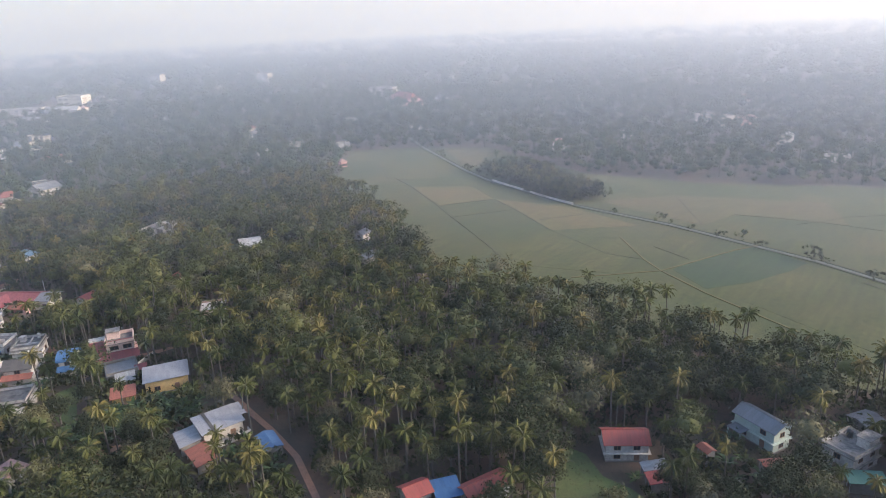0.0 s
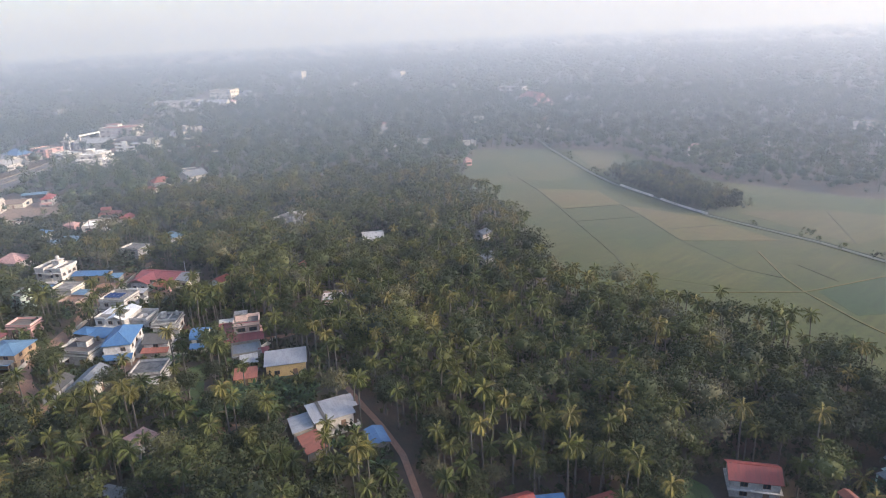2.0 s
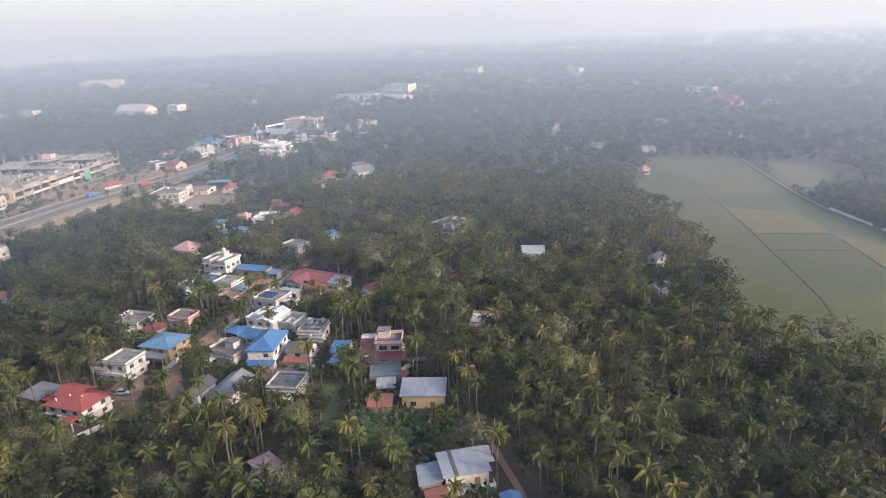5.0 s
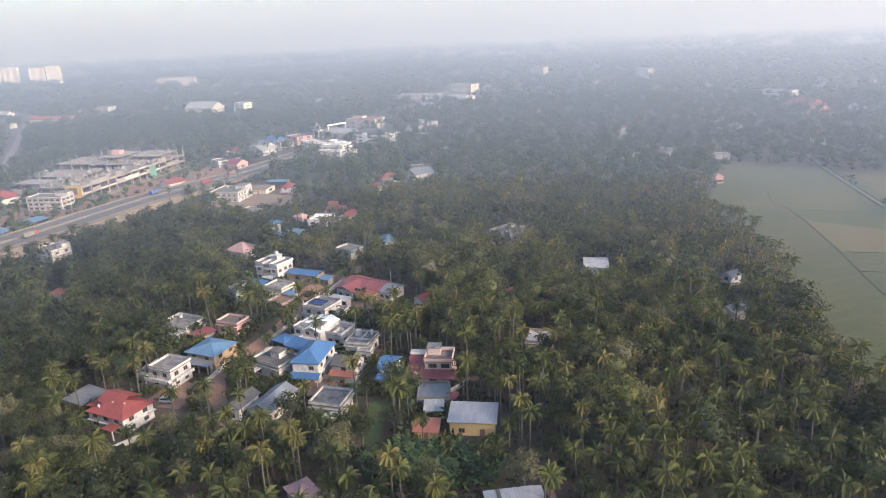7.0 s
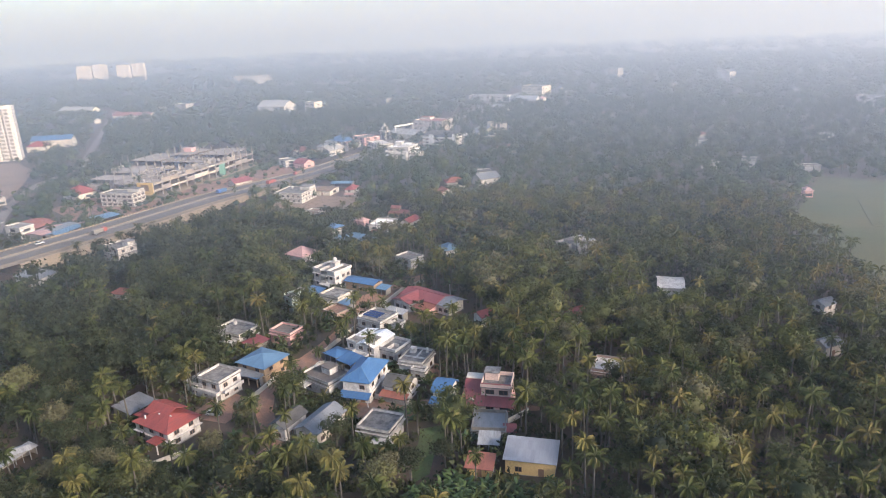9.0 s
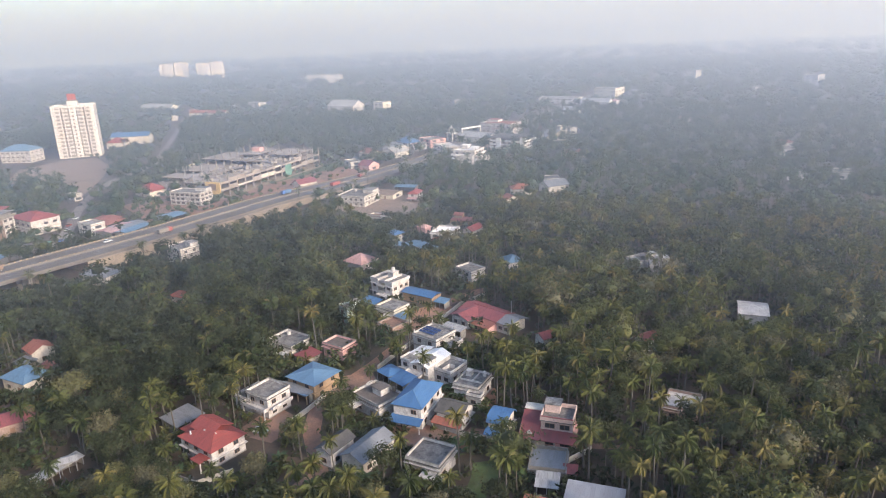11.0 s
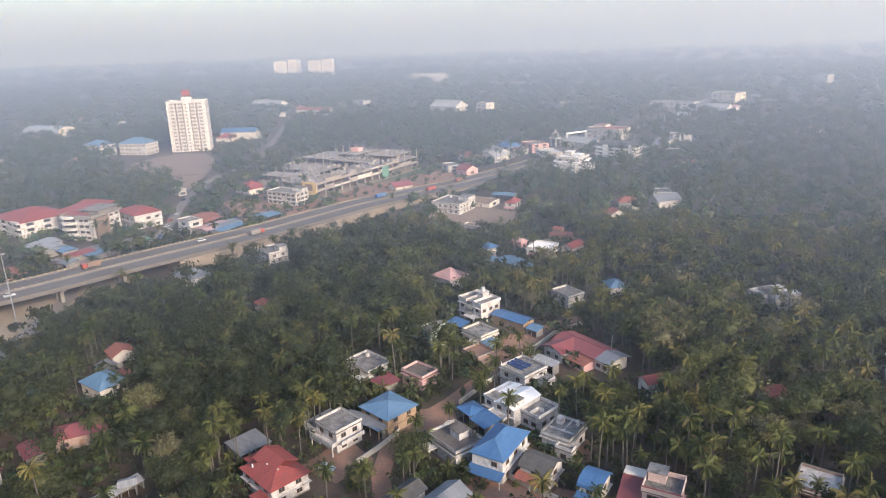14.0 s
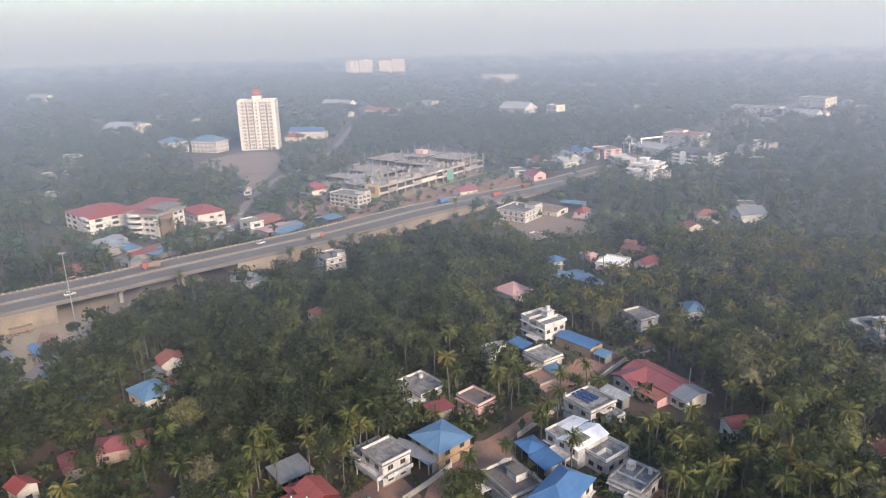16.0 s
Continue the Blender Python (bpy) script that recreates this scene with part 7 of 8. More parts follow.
def blob(rng, r, squash=0.8):
    """A rough rounded lump of twigs and leaves inside a crown."""
    bm = bmesh.new()
    bmesh.ops.create_icosphere(bm, subdivisions=1, radius=1)
    V = np.array([v.co[:] for v in bm.verts])
    F = np.array([[v.index for v in f.verts] for f in bm.faces])
    bm.free()
    V = V * (1 + rng.uniform(-0.2, 0.2, (len(V), 1))) * r * np.array((1, 1, squash))
    return V, F


def tufts(rng, n, centre, r, leaf, single=False):
    """Bent leaf tufts through an uneven lobe, each of two triangles, or of one."""
    d = rng.normal(size=(n, 3))
    d[:, 2] = np.abs(d[:, 2]) * 0.9 - 0.3
    d /= np.linalg.norm(d, axis=1, keepdims=True)
    at = centre + d * r * rng.uniform(0.6, 1.18, (n, 1)) * rng.uniform(0.78, 1.22, 3)
    a = np.cross(d, rng.normal(size=(n, 3)))
    a /= np.linalg.norm(a, axis=1, keepdims=True)
    b = np.cross(d, a) + d * rng.uniform(-0.8, 0.8, (n, 1))
    s = leaf * rng.uniform(0.55, 1.3, (n, 1))
    if single:
        i = np.arange(n)[:, None] * 3
        return np.stack([at - a * s, at - b * s * 0.8 - d * s * 0.3, at + a * s * 0.8 + b * s * 0.5], 1).reshape(-1, 3), i + np.array([[0, 1, 2]])
    quad = np.stack([at - a * s, at - b * s * 0.5 - d * s * 0.2, at + a * s - d * s * 0.3, at + b * s * 0.6], 1)
    i = np.arange(n)[:, None] * 4
    return quad.reshape(-1, 3), np.concatenate([i + np.array([[0, 1, 2]]), i + np.array([[0, 2, 3]])])


def broad_crown(rng, lobes, leaves, radius, leaf, core=0.5, single=False, inner=0):
    """A crown of ragged lobes of leaves set over an uneven dome."""
    out = []
    for k in range(lobes):
        up = 1 - 1.45 * (k + 0.5) / lobes
        a = k * 2.399 + rng.uniform(-0.5, 0.5)
        flat = math.sqrt(max(0.05, 1 - up * up))
        c = np.array((math.cos(a) * flat, math.sin(a) * flat, up * 0.72)) * radius * rng.uniform(0.42, 0.8)
        out.append(tufts(rng, leaves, c, radius * rng.uniform(0.24, 0.46), leaf, single))
    if inner:
        out.append(tufts(rng, inner, np.zeros(3), radius * 0.42, leaf * 1.5, True))
    if core:
        out.append(blob(rng, radius * core, 0.7))
    return joined(*out)


def palm_trunk(rng, height, sides=6):
    lean, turn = rng.uniform(0.0, 0.09) * height, rng.uniform(0, 6.28)
    s = np.linspace(0, 1, 5)
    pts = [(lean * t * t * math.cos(turn), lean * t * t * math.sin(turn), height * t) for t in s]
    return tube(pts, [0.24 - 0.1 * t for t in s], sides), pts[-1]


def broad_trunk(rng, height, crown):
    main = tube([(0, 0, 0), (0.1, 0.05, height * 0.5), (0.2, -0.1, height)], [0.3, 0.22, 0.12])
    limbs = []
    for k in range(5):
        a = k * 1.26 + rng.uniform(-0.3, 0.3)
        e = np.array((math.cos(a), math.sin(a), 0)) * crown * 0.6
        limbs.append(tube([(0.1, 0.05, height * 0.55), tuple(e * 0.5 + np.array((0, 0, height * 0.75))), tuple(e + np.array((0, 0, height)))], [0.14, 0.1, 0.05], 4))
    return joined(main, *limbs)


def banana(rng):
    """A clump of arching paddle leaves on short stems."""
    V, F = [], []
    for k in range(11):
        az, lift, length = k * 2.4 + rng.uniform(-0.3, 0.3), radians(rng.uniform(35, 75)), rng.uniform(1.8, 2.6)
        ox, oy = rng.uniform(-0.7, 0.7, 2)
        out, side = np.array((math.cos(az), math.sin(az), 0)), np.array((-math.sin(az), math.cos(az), 0))
        p, base = np.array((ox, oy, 1.2)), len(V)
        for i in range(5):
            t = i / 4
            e = lift - 1.5 * t
            half = 0.34 * math.sin(math.pi * (0.15 + 0.8 * t))
            V += [p - side * half - np.array((0, 0, 0.1)), p, p + side * half - np.array((0, 0, 0.1))]
            p = p + (out * math.cos(e) + np.array((0, 0, math.sin(e)))) * length / 4
        for i in range(4):
            for j in range(2):
                a = base + 3 * i + j
                F += [(a, a + 1, a + 4), (a, a + 4, a + 3)]
    return np.array(V), np.array(F)


def plain_mesh(name, V, F, material, tint):
    """A mesh of triangles from arrays, with a tint for each face."""
    me = bpy.data.meshes.new(name)
    me.vertices.add(len(V))
    me.vertices.foreach_set("co", np.ascontiguousarray(V, dtype=np.float32).ravel())
    me.loops.add(len(F) * 3)
    me.loops.foreach_set("vertex_index", np.ascontiguousarray(F, dtype=np.int32).ravel())
    me.polygons.add(len(F))
    me.polygons.foreach_set("loop_start", np.arange(0, len(F) * 3, 3, dtype=np.int32))
    attribute = me.attributes.new("tint", "FLOAT", "FACE")
    attribute.data.foreach_set("value", np.broadcast_to(np.asarray(tint, dtype=np.float32), (len(F),)).copy())
    me.materials.append(material)
    me.update()
    return me


def sown(name, templates, spots, rng, material, label, category, tints=None):
    """Many plants in one mesh: each takes a template, a turn, a size and a tint."""
    V, F, T, n = [], [], [], 0
    kind = rng.integers(len(templates), size=len(spots))
    for k, (v, f) in enumerate(templates):
        some = np.where(kind == k)[0]
        if not len(some):
            continue
        a = rng.uniform(0, 2 * math.pi, len(some))
        c, s, size = np.cos(a), np.sin(a), spots[some, 3]
        x = (v[None, :, 0] * c[:, None] - v[None, :, 1] * s[:, None]) * size[:, None] + spots[some, 0][:, None]
        y = (v[None, :, 0] * s[:, None] + v[None, :, 1] * c[:, None]) * size[:, None] + spots[some, 1][:, None]
        z = v[None, :, 2] * size[:, None] + spots[some, 2][:, None]
        V.append(np.stack([x, y, z], 2).reshape(-1, 3))
        F.append((f[None] + (np.arange(len(some)) * len(v))[:, None, None] + n).reshape(-1, 3))
        tone = spots[some, 4] if tints is None else rng.uniform(*tints, len(some))
        T.append(np.repeat(tone, len(f)))
        n += len(some) * len(v)
    if V:
        me = plain_mesh(name, np.concatenate(V), np.concatenate(F), material, np.concatenate(T))
        tagged(new(name, me), label, category, kind="stuff")


def inside(poly, x, y):
    hit = np.zeros(len(x), bool)
    for (ax, ay), (bx, by) in zip(poly, poly[1:] + poly[:1]):
        cross = ((ay > y) != (by > y)) & (x < (bx - ax) * (y - ay) / (by - ay + 1e-9) + ax)
        hit ^= cross
    return hit


def spots_in(rng, x0, x1, y0, y1, step, near, far, turn):
    """Jittered spots in the sector that the land is seen over, between two distances from the middle of the way."""
    gx, gy = np.meshgrid(np.arange(x0, x1, step), np.arange(y0, y1, step))
    x = gx.ravel() + rng.uniform(-0.48, 0.48, gx.size) * step
    y = gy.ravel() + rng.uniform(-0.48, 0.48, gx.size) * step
    dx, dy = x + 40, y - 10
    r, a = np.hypot(dx, dy), np.degrees(np.arctan2(dy, dx))
    a = np.where(a < -60, a + 360, a)
    keep = (r >= near) & (r < far) & (((a > turn[0]) & (a < turn[1])) | (r < 60))
    x, y = x[keep], y[keep]
    ok = ~inside(FIELD, x, y) | inside(ISLAND, x, y)
    for poly in OPEN:
        ok &= ~inside(poly, x, y)
    for cx, cy, cr in CLEAR:
        ok &= np.hypot(x - cx, y - cy) > cr
    return x[ok], y[ok]


BANANA_PLOT = [(-173, 49), (-172, 60), (-163, 71), (-155, 78), (-147, 73), (-152, 60), (-162, 49)]
FLOWERING = ((-169.9, 44.0, 1.15), (-143.3, 76.6, 1.1), (-247.3, -41.7, 1.3), (-225.2, -27.7, 1.2), (-239.3, -27.4, 1.0), (-163.2, 14.0, 1.1), (-147.1, 35.9, 1.15), (-176.5, 46.9, 1.0))


def plant():
    rng = np.random.default_rng(7)
    turn = (48, 244)
    palms = []
    for k in range(8):
        palms.append((palm_trunk(rng, 8.2 + 0.75 * k), palm_crown(rng, 30, 12, 3.05, 0.17), k))
    trees = []
    for k in range(8):
        r = (3.0, 3.5, 4.0, 4.5, 5.0, 5.5, 4.2, 3.6)[k]
        trees.append((broad_trunk(rng, 2.5 + r, r), broad_crown(rng, 17, 78, r, 0.27, 0.42, True, 60), 2.5 + r))
    mid_palms, mid_trunks = [], []
    for k in range(8):
        (tv, tf), top = palm_trunk(rng, 8.2 + 0.75 * k, 3)
        cv, cf = palm_crown(rng, 20, 5, 2.95, 0.21)
        mid_palms.append((cv + np.array(top), cf)), mid_trunks.append((tv, tf))
    mid_trees, back_trees = [], []
    for k in range(6):
        cv, cf = broad_crown(rng, 12, 24, 3.2 + 0.35 * k, 0.42, 0.42, True, 24)
        mid_trees.append((cv + np.array((0, 0, 6.0 + 0.6 * k)), cf))
        cv, cf = broad_crown(rng, 9, 14, 3.2 + 0.35 * k, 0.6, 0.42, True, 10)
        back_trees.append((cv + np.array((0, 0, 6.0 + 0.6 * k)), cf))
    near_palms, near_trunks, near_trees = [], [], []
    for k in range(8):
        (tv, tf), top = palm_trunk(rng, 8.2 + 0.75 * k, 4)
        cv, cf = palm_crown(rng, 24, 9, 2.95, 0.18)
        near_palms.append((cv + np.array(top), cf)), near_trunks.append((tv, tf))
    for k in range(6):
        cv, cf = broad_crown(rng, 14, 34, 3.4 + 0.4 * k, 0.32, 0.45, True, 20)
        near_trees.append((cv + np.array((0, 0, 6.0 + 0.6 * k)), cf))
    far_palms = []
    for k in range(5):
        cv, cf = palm_crown(rng, 12, 3, 3.7, 0.2)
        stem = tube([(0, 0, 0), (0, 0, 10.0 + k)], [0.2, 0.14], 3)
        far_palms.append(joined((cv + np.array((0, 0, 10.0 + k)), cf), stem))
    far_trees = []
    for k in range(5):
        cv, cf = broad_crown(rng, 8, 8, 5.0, 0.85, 0.6, True)
        far_trees.append((cv + np.array((0, 0, 5.5)), cf))
    clumps = []
    for k in range(6):
        cv, cf = broad_crown(rng, 8, 9, 8.0, 1.5, 0.55, True)
        clumps.append((cv * np.array((1.15, 1.15, 0.8)) + np.array((0, 0, 4.5)), cf))

    def grove(x, y):
        """How far palms outnumber other trees."""
        n = np.array([noise.noise((a * 0.018, b * 0.018, 3.0)) for a, b in zip(x, y)])
        right = 1 / (1 + np.exp(-(y * 0.8 + x * 0.2 - 4) / 18))
        east = 1 / (1 + np.exp(-(x + 85) / 10)) * (y < 172)
        west = 1 / (1 + np.exp((y - 5) / 12)) * (x < -120)
        return np.clip(0.32 + 0.33 * right + 0.45 * n - 0.5 * east - 0.14 * west, 0.1, 0.93)

    # the nearest trees, each a thing of its own
    x, y = spots_in(rng, -430, 120, -170, 380, 4.5, 0, 400, turn)
    ix, iy = np.meshgrid(np.arange(-295, -155, 4.6), np.arange(308, 400, 4.6))
    ix, iy = (ix + rng.uniform(-2, 2, ix.shape)).ravel(), (iy + rng.uniform(-2, 2, iy.shape)).ravel()
    isle = inside(ISLAND, ix, iy)
    isle_x, isle_y = ix[isle], iy[isle]
    x, y = np.r_[x, ix[isle]], np.r_[y, iy[isle]]
    low = np.zeros(len(x), bool)
    for cx, cy, cr in LOW:
        low |= np.hypot(x - cx, y - cy) < cr
    low &= rng.uniform(size=len(x)) > 0.13
    gx, gy = spots_in(rng, -430, 120, -170, 380, 2.6, 0, 400, turn)
    near = np.zeros(len(gx), bool)
    for cx, cy, cr in LOW:
        near |= np.hypot(gx - cx, gy - cy) < cr
    shrub_x, shrub_y = gx[near], gy[near]
    low |= inside(BANANA_PLOT, x, y) | inside(DIRT, x, y)
    for cx, cy, cs in FLOWERING:
        low |= np.hypot(x - cx, y - cy) < 4.5 * cs
    x, y = x[~low], y[~low]
    p = rng.uniform(size=len(x)) < grove(x, y)
    for cx, cy, cr in CLEAR:
        if cr > 4:
            p |= np.hypot(x - cx, y - cy) < cr + 3.2
    near_line = ((-15, 115), (-83, 91), (-130, 75), (-170, 50), (-208, 22), (-205, -40))
    legs = [(ax + (bx - ax) * t, ay + (by - ay) * t) for (ax, ay), (bx, by) in zip(near_line, near_line[1:]) for t in np.linspace(0, 1, 9)]
    order = np.argsort(np.min([np.hypot(x - a, y - b) for a, b in legs], axis=0))
    singles = set(order[p[order]][:300]) | set(order[~p[order]][:210])
    protos = []
    for k, (((tv, tf), top), (cv, cf), _) in enumerate(palms):
        root = new("coconut_palm")
        tagged(root, "tall coconut palm with a slim grey trunk and feathery fronds", "palm tree", "coconut palms")
        part("trunk", plain_mesh("trunk", tv, tf, MAT_BARK, 0.0), None, root)
        part("crown", plain_mesh("crown", cv + np.array(top), cf, MAT_PALM, (k + 0.5) / 8), None, root)
        protos.append(root)
    broad = []
    for k, ((tv, tf), (cv, cf), z) in enumerate(trees):
        root = new("broadleaf_tree")
        tagged(root, ("dense dark green broadleaf tree with a rounded uneven crown", "broadleaf tree with a thin brownish flowering crown")[k > 5], "tree", "broadleaf trees")
        part("trunk", plain_mesh("trunk", tv, tf, MAT_BARK, 0.0), None, root)
        part("crown", plain_mesh("crown", cv + np.array((0, 0, z)), cf, MAT_LEAF, (0.0, 0.1, 0.2, 0.32, 0.45, 0.6, 0.97, 1.0)[k]), None, root)
        broad.append(root)
    used = set()
    for i in sorted(singles):
        stock = protos if p[i] else broad
        k = int(rng.integers(len(stock)))
        m = pose(float(x[i]), float(y[i]), gz(x[i], y[i]) - 0.1, 0, 0, float(rng.uniform(0, 360)))
        size = float(rng.uniform(0.8, 1.15) if p[i] else rng.uniform(0.75, 1.2))
        if (p[i], k) not in used:
            used.add((p[i], k))
            stock[k].matrix_basis = m
        else:
            copy_thing(stock[k], m @ Matrix.Diagonal((size, size, size, 1)))
    for n, (cx, cy, cs) in enumerate(FLOWERING):
        copy_thing(broad[6 + n % 2], pose(cx, cy, gz(cx, cy) - 0.1, 0, 0, 47.0 * n) @ Matrix.Diagonal((cs, cs, cs, 1)))
    copy_thing(broad[3], pose(-195.0, 38.2, gz(-195.0, 38.2) - 0.1, 0, 0, 75))
    copy_thing(broad[1], pose(-316.6, -116.5, -1.6, 0, 0, 30) @ Matrix.Diagonal((0.6, 0.6, 0.5, 1)))
    copy_thing(broad[0], pose(-320.4, -119.6, -1.6, 0, 0, 130) @ Matrix.Diagonal((0.5, 0.5, 0.45, 1)))
    rest = np.array([i for i in range(len(x)) if i not in singles])
    tone = np.clip(0.45 + 0.5 * np.array([noise.noise((a * 0.03, b * 0.03, 9.0)) for a, b in zip(x, y)]) + rng.normal(0, 0.28, len(x)) + 0.14 / (1 + np.exp(-(y - 60) / 20)) - 0.42 / (1 + np.exp((y - 12) / 12)) * (x < -120), 0, 1)
    ground_z = np.array([gz(a, b) for a, b in zip(x, y)])
    size = np.where(p, rng.uniform(0.75, 1.2, len(x)), rng.uniform(0.7, 1.35, len(x)))
    size = np.where(inside(ISLAND, x, y), size * 0.62, size)
    S = np.stack([x, y, ground_z, size, tone], 1)
    # detail by how near the way passes; right below it the crowns are never looked at closely
    away = np.array([np.hypot(x - a, y - b) for a, b in ((-9, -4), (-40, 21), (-70, 33), (-99, 36))])
    nearest = np.where(away > 102, away, 9e9).min(axis=0)
    tier = np.where(nearest > 8e9, 3, np.where(nearest < 178, 0, np.where(nearest < 235, 1, 2)))
    for k, (crowns, stems, lab) in enumerate(((near_palms, near_trunks, "dense grove of tall feathery coconut palms"), (mid_palms, mid_trunks, "dense grove of tall coconut palms"))):
        some = rest[p[rest] & ((tier[rest] == 0) if k == 0 else ((tier[rest] == 1) | (tier[rest] == 2)))]
        sown("palm_grove", crowns, S[some], np.random.default_rng(21 + k), MAT_PALM, lab, "palm grove")
        sown("palm_grove_trunks", stems, S[some], np.random.default_rng(21 + k), MAT_BARK, "slim grey coconut trunks of the grove", "tree trunks")
    for k, (crowns, lab) in enumerate(((near_trees, "dense rounded broadleaf trees among the palms"), (mid_trees, "dark green broadleaf trees among the palms"), (back_trees, "broadleaf trees of the further groves"))):
        sown("woodland", crowns, S[rest[~p[rest] & (tier[rest] == k)]], rng, MAT_LEAF, lab, "woodland")
    sown("palm_grove", far_palms, S[rest[p[rest] & (tier[rest] == 3)]], rng, MAT_PALM, "coconut palms below the flight", "palm grove")
    sown("woodland", back_trees, S[rest[~p[rest] & (tier[rest] == 3)]], rng, MAT_LEAF, "broadleaf trees below the flight", "woodland")

    # undergrowth beneath the trees
    ux, uy = spots_in(rng, -430, 120, -170, 380, 4.6, 0, 400, turn)
    bush = [broad_crown(rng, 6, 6, 1.4 + 0.25 * k, 0.46, 0, True, 0) for k in range(5)]
    bush = [(v + np.array((0, 0, 1.0)), f) for v, f in bush]
    bank = np.array([(ax + (bx - ax) * t, ay + (by - ay) * t) for (ax, ay), (bx, by) in zip(CANAL[1:], CANAL[2:]) for t in rng.uniform(0, 1, 3)]) + rng.normal(0, 1.0, (3 * (len(CANAL) - 2), 2))
    ux, uy = np.r_[ux, isle_x + 1.5, isle_x - 1.5, bank[:, 0]], np.r_[uy, isle_y + 1.0, isle_y - 1.0, bank[:, 1]]
    g = np.array([gz(a, b) for a, b in zip(ux, uy)])
    S = np.stack([ux, uy, g, rng.uniform(0.7, 1.9, len(g)), rng.uniform(0.0, 0.7, len(g))], 1)
    close = np.hypot(ux + 40, uy - 10) < 215
    thin = [broad_crown(rng, 6, 5, 1.8 + 0.35 * k, 0.62, 0, True, 0) for k in range(5)]
    thin = [(v + np.array((0, 0, 1.7)), f) for v, f in thin]
    sown("undergrowth", bush, S[close], rng, MAT_LEAF, "ragged weeds and scrub beneath the palms", "undergrowth")
    sown("undergrowth", thin, S[~close], rng, MAT_LEAF, "scrub filling the further grove", "undergrowth")

    # grass tufts over the lawns
    lawns = []
    for poly in (EAST_LAWN, WEST_LAWN):
        px, py = np.array(poly).T
        qx, qy = rng.uniform(px.min(), px.max(), 420), rng.uniform(py.min(), py.max(), 420)
        keep = inside(poly, qx, qy)
        lawns.append(np.stack([qx[keep], qy[keep]], 1))
    lawns = np.concatenate(lawns)
    n = len(lawns)
    S = np.stack([lawns[:, 0], lawns[:, 1], np.array([gz(a, b) for a, b in lawns]) + 0.05, rng.uniform(0.05, 0.17, n), rng.uniform(0.7, 0.95, n)], 1)
    sown("grass_tufts", [(v[:], f) for v, f in bush[:3]], S, rng, MAT_LEAF, "rough tufts of grass and weeds on the lawns", "grass")

    # low plants in the gardens: shrubs, bananas and young palms
    shrubs = [broad_crown(rng, 7, 11, 1.4 + 0.25 * k, 0.38, 0, True, 10) for k in range(4)]
    shrubs = [(v + np.array((0, 0, 1.0)), f) for v, f in shrubs]
    bananas = [banana(rng) for _ in range(4)]
    pick = rng.uniform(size=len(shrub_x))
    g = np.array([gz(a, b) for a, b in zip(shrub_x, shrub_y)])
    S = np.stack([shrub_x, shrub_y, g, rng.uniform(0.7, 1.3, len(g)), rng.uniform(0, 1, len(g))], 1)
    sown("garden_shrubs", shrubs, S[pick < 0.55], rng, MAT_LEAF, "low green shrubs in the house gardens", "shrubs")
    bx, by = np.meshgrid(np.arange(-175, -144, 2.2), np.arange(46, 80, 2.2))
    bx, by = (bx + rng.uniform(-0.8, 0.8, bx.shape)).ravel(), (by + rng.uniform(-0.8, 0.8, by.shape)).ravel()
    row = inside(BANANA_PLOT, bx, by) & np.all([np.hypot(bx - a, by - b) > r for a, b, r in CLEAR], axis=0)
    B = np.stack([bx[row], by[row], np.array([gz(a, b) for a, b in zip(bx[row], by[row])]), rng.uniform(0.8, 1.3, row.sum()), rng.uniform(0, 1, row.sum())], 1)
    sown("banana_plot", bananas, B, rng, MAT_BANANA, "rows of broad-leaved banana plants in a plot", "banana plants")
    sown("banana_plants", bananas, S[(pick >= 0.55) & (pick < 0.72)], rng, MAT_BANANA, "broad-leaved banana plants in the gardens", "banana plants")
    young = [(v + np.array((0, 0, 2.4)), f) for v, f in (palm_crown(rng, 16, 7, 2.8) for _ in range(3))]
    sown("young_palms", young, S[(pick >= 0.72) & (pick < 0.86)], rng, MAT_PALM, "young low coconut palms in the gardens", "young palms")

    # further off
    turn = (86, 224)
    x, y = spots_in(rng, -960, 300, -560, 960, 8.5, 400, 900, turn)
    low = np.zeros(len(x), bool)
    for cx, cy, cr in LOW:
        low |= np.hypot(x - cx, y - cy) < cr
    low &= rng.uniform(size=len(x)) > 0.12
    lx, ly = np.repeat(x[low], 3), np.repeat(y[low], 3)
    lx, ly = lx + rng.uniform(-3.5, 3.5, len(lx)), ly + rng.uniform(-3.5, 3.5, len(ly))
    S = np.stack([lx, ly, np.zeros(len(lx)), rng.uniform(0.7, 1.5, len(lx)), rng.uniform(0, 1, len(lx))], 1)
    sown("roadside_scrub", bush, S, rng, MAT_FAR, "low scrub and hedges between the roadside buildings", "scrub")
    x, y = x[~low], y[~low]
    p = rng.uniform(size=len(x)) < 0.55
    S = np.stack([x, y, np.zeros(len(x)), rng.uniform(0.75, 1.3, len(x)), rng.uniform(0, 1, len(x))], 1)
    sown("distant_palm_grove", far_palms, S[p], rng, MAT_FAR, "hazy coconut palms in the middle distance", "palm grove")
    sown("distant_woodland", far_trees, S[~p], rng, MAT_FAR, "hazy broadleaf woodland in the middle distance", "woodland")
    x, y = spots_in(rng, -700, 300, -400, 660, 11.0, 395, 640, turn)
    S = np.stack([x, y, np.full(len(x), -0.6), rng.uniform(0.35, 0.75, len(x)), rng.uniform(0, 1, len(x))], 1)
    open_x, open_y = [], []
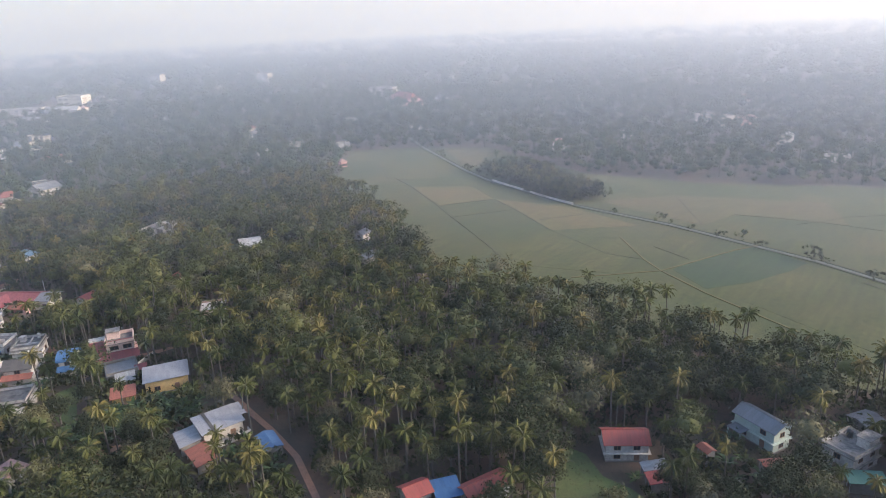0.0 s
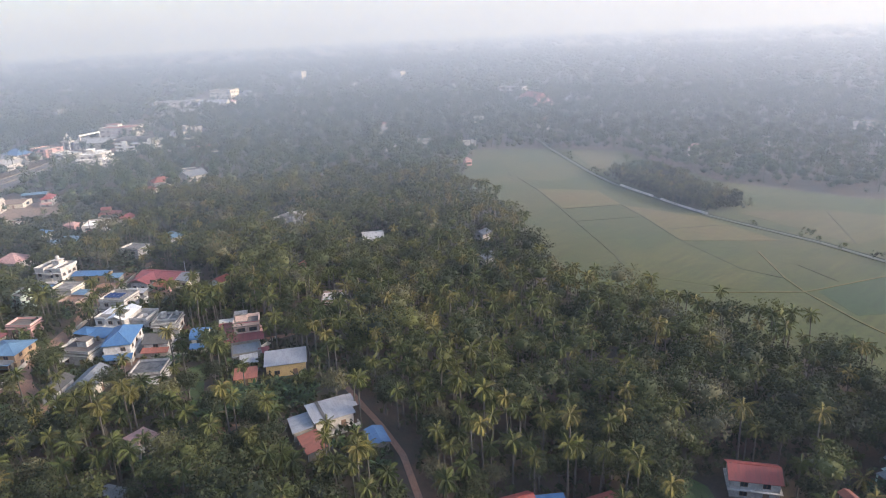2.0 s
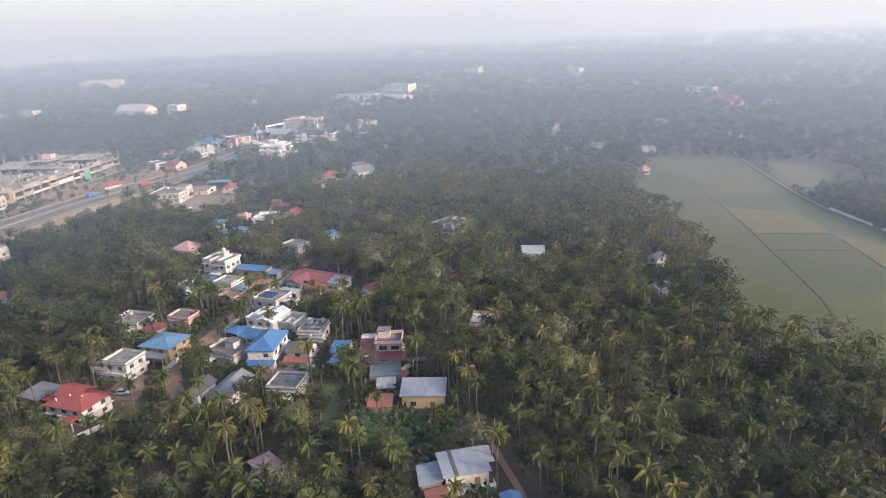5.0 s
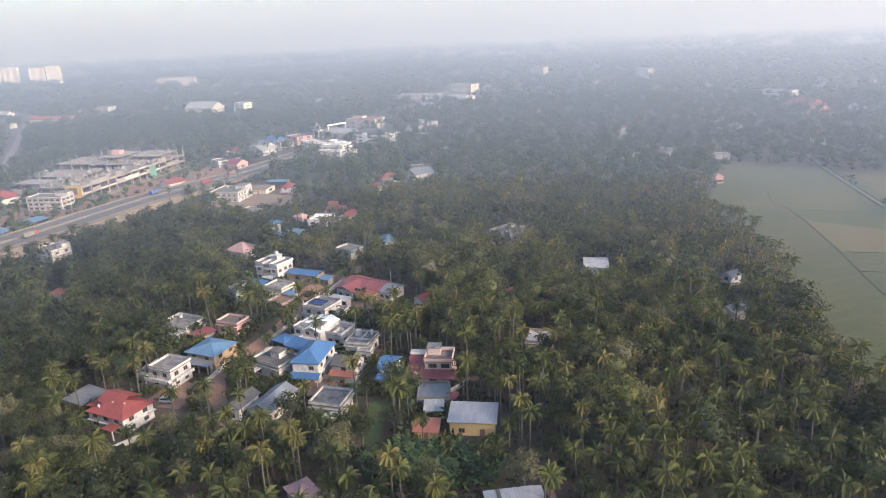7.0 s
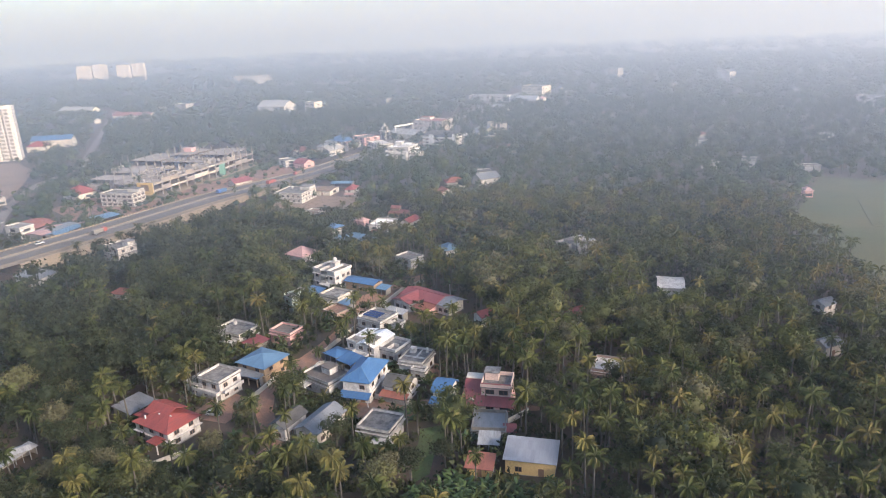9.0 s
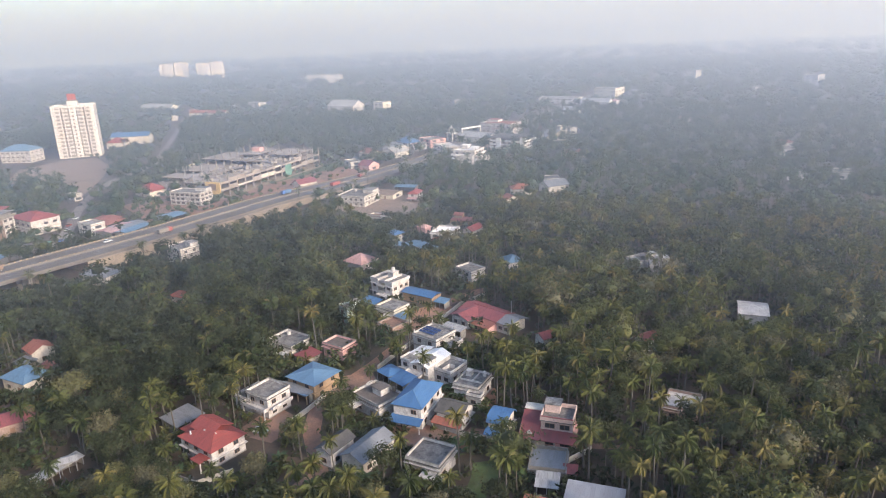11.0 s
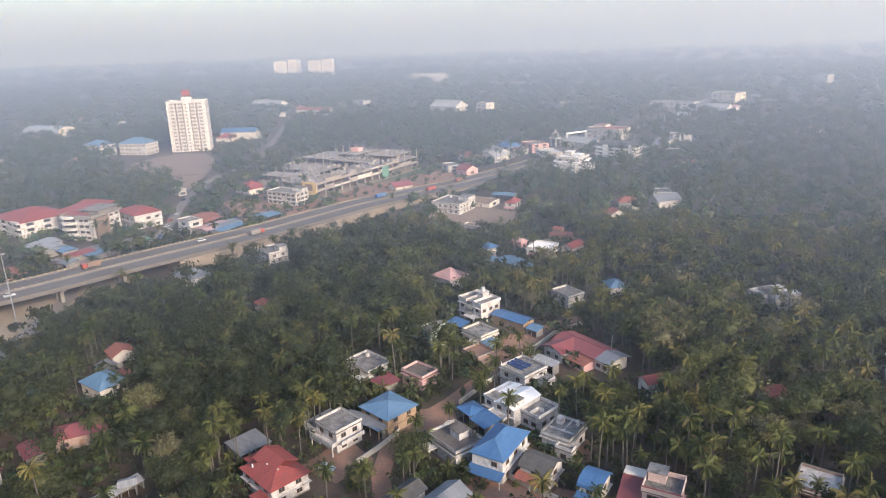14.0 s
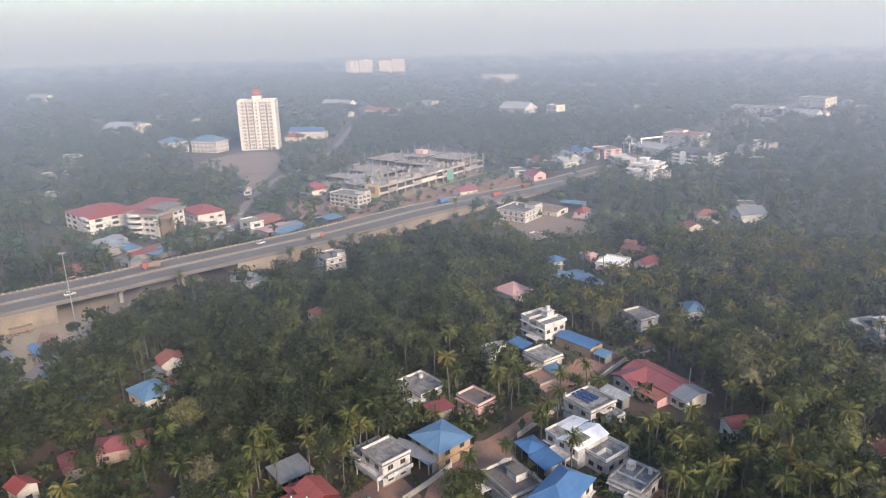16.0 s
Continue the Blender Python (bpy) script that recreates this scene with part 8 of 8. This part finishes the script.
    for poly in (OPEN[2], OPEN[3], OPEN[5]):
        px, py = np.array(poly).T
        qx, qy = rng.uniform(px.min() - 8, px.max() + 8, 190), rng.uniform(py.min() - 8, py.max() + 8, 190)
        away = np.all([np.hypot(qx - a, qy - b) > r * 0.9 for a, b, r in CLEAR], axis=0) & ~inside(TOWER_PLOT, qx, qy)
        open_x.append(qx[away]), open_y.append(qy[away])
    open_x, open_y = np.concatenate(open_x), np.concatenate(open_y)
    n = len(open_x)
    S = np.r_[S, np.stack([open_x, open_y, np.full(n, -0.4), rng.uniform(0.2, 0.6, n), rng.uniform(0, 1, n)], 1)]
    beside = ((-453, -170), (-435, -153), (-429, -145), (-431, -176), (-442, -190), (-451, -134), (-445, -125), (-423, -129), (-435, -164), (-420, -172), (-412, -186), (-408, -170), (-400, -176), (-436, -208))
    S = np.r_[S, np.array([(a, b, -0.3, 0.5 + 0.06 * (k % 4), 0.2 + 0.1 * (k % 5)) for k, (a, b) in enumerate(beside)])]
    qx, qy = rng.uniform(-500, -392, 330), rng.uniform(-225, -118, 330)
    free = np.all([np.hypot(qx - a, qy - b) > r for a, b, r in ((-449.5, -148, 14.5), (-465, -188.5, 20), (-468, -165, 16), (-470, -131, 15), (-425, -159, 12), (-412, -146, 10), (-404, -135, 14), (-379, -152, 10))], axis=0)
    free &= np.all([np.hypot(qx - a, qy - b) > 9 for a, b in CROSS[:6]], axis=0) & (qx * 0.64 - qy * 0.77 < -130)
    n = free.sum()
    S = np.r_[S, np.stack([qx[free], qy[free], np.full(n, -0.4), rng.uniform(0.4, 0.8, n), rng.uniform(0, 1, n)], 1)]
    clump = np.array([(-628 + a, -122 + b, 0, k, 0.2) for a, b, k in ((0, 0, 1.5), (9, 4, 1.3), (-6, 8, 1.4), (4, -9, 1.2), (13, 12, 1.2))])
    S = np.r_[S, clump]
    sown("roadside_trees", far_trees, S, rng, MAT_FAR, "small trees and thickets between the groves", "thicket")
    for step, near, far, small, large in ((23, 890, 1500, 0.75, 1.25), (38, 1500, 2500, 1.1, 1.8)):
        x, y = spots_in(rng, -2600, 1200, -1800, 2600, step, near, far, turn)
        S = np.stack([x, y, np.zeros(len(x)), rng.uniform(small, large, len(x)), rng.uniform(0, 1, len(x))], 1)
        sown("far_woods", clumps, S, rng, MAT_FAR, "pale hazy woods reaching to the horizon", "woods")
    x, y = spots_in(rng, -4700, 2400, -3300, 4700, 115, 2500, 4600, turn)
    S = np.stack([x, y, np.zeros(len(x)), rng.uniform(2.1, 3.5, len(x)), rng.uniform(0, 1, len(x))], 1)
    sown("horizon_woods", clumps, S, rng, MAT_FAR, "woods all but lost in haze at the horizon", "woods")


plant()
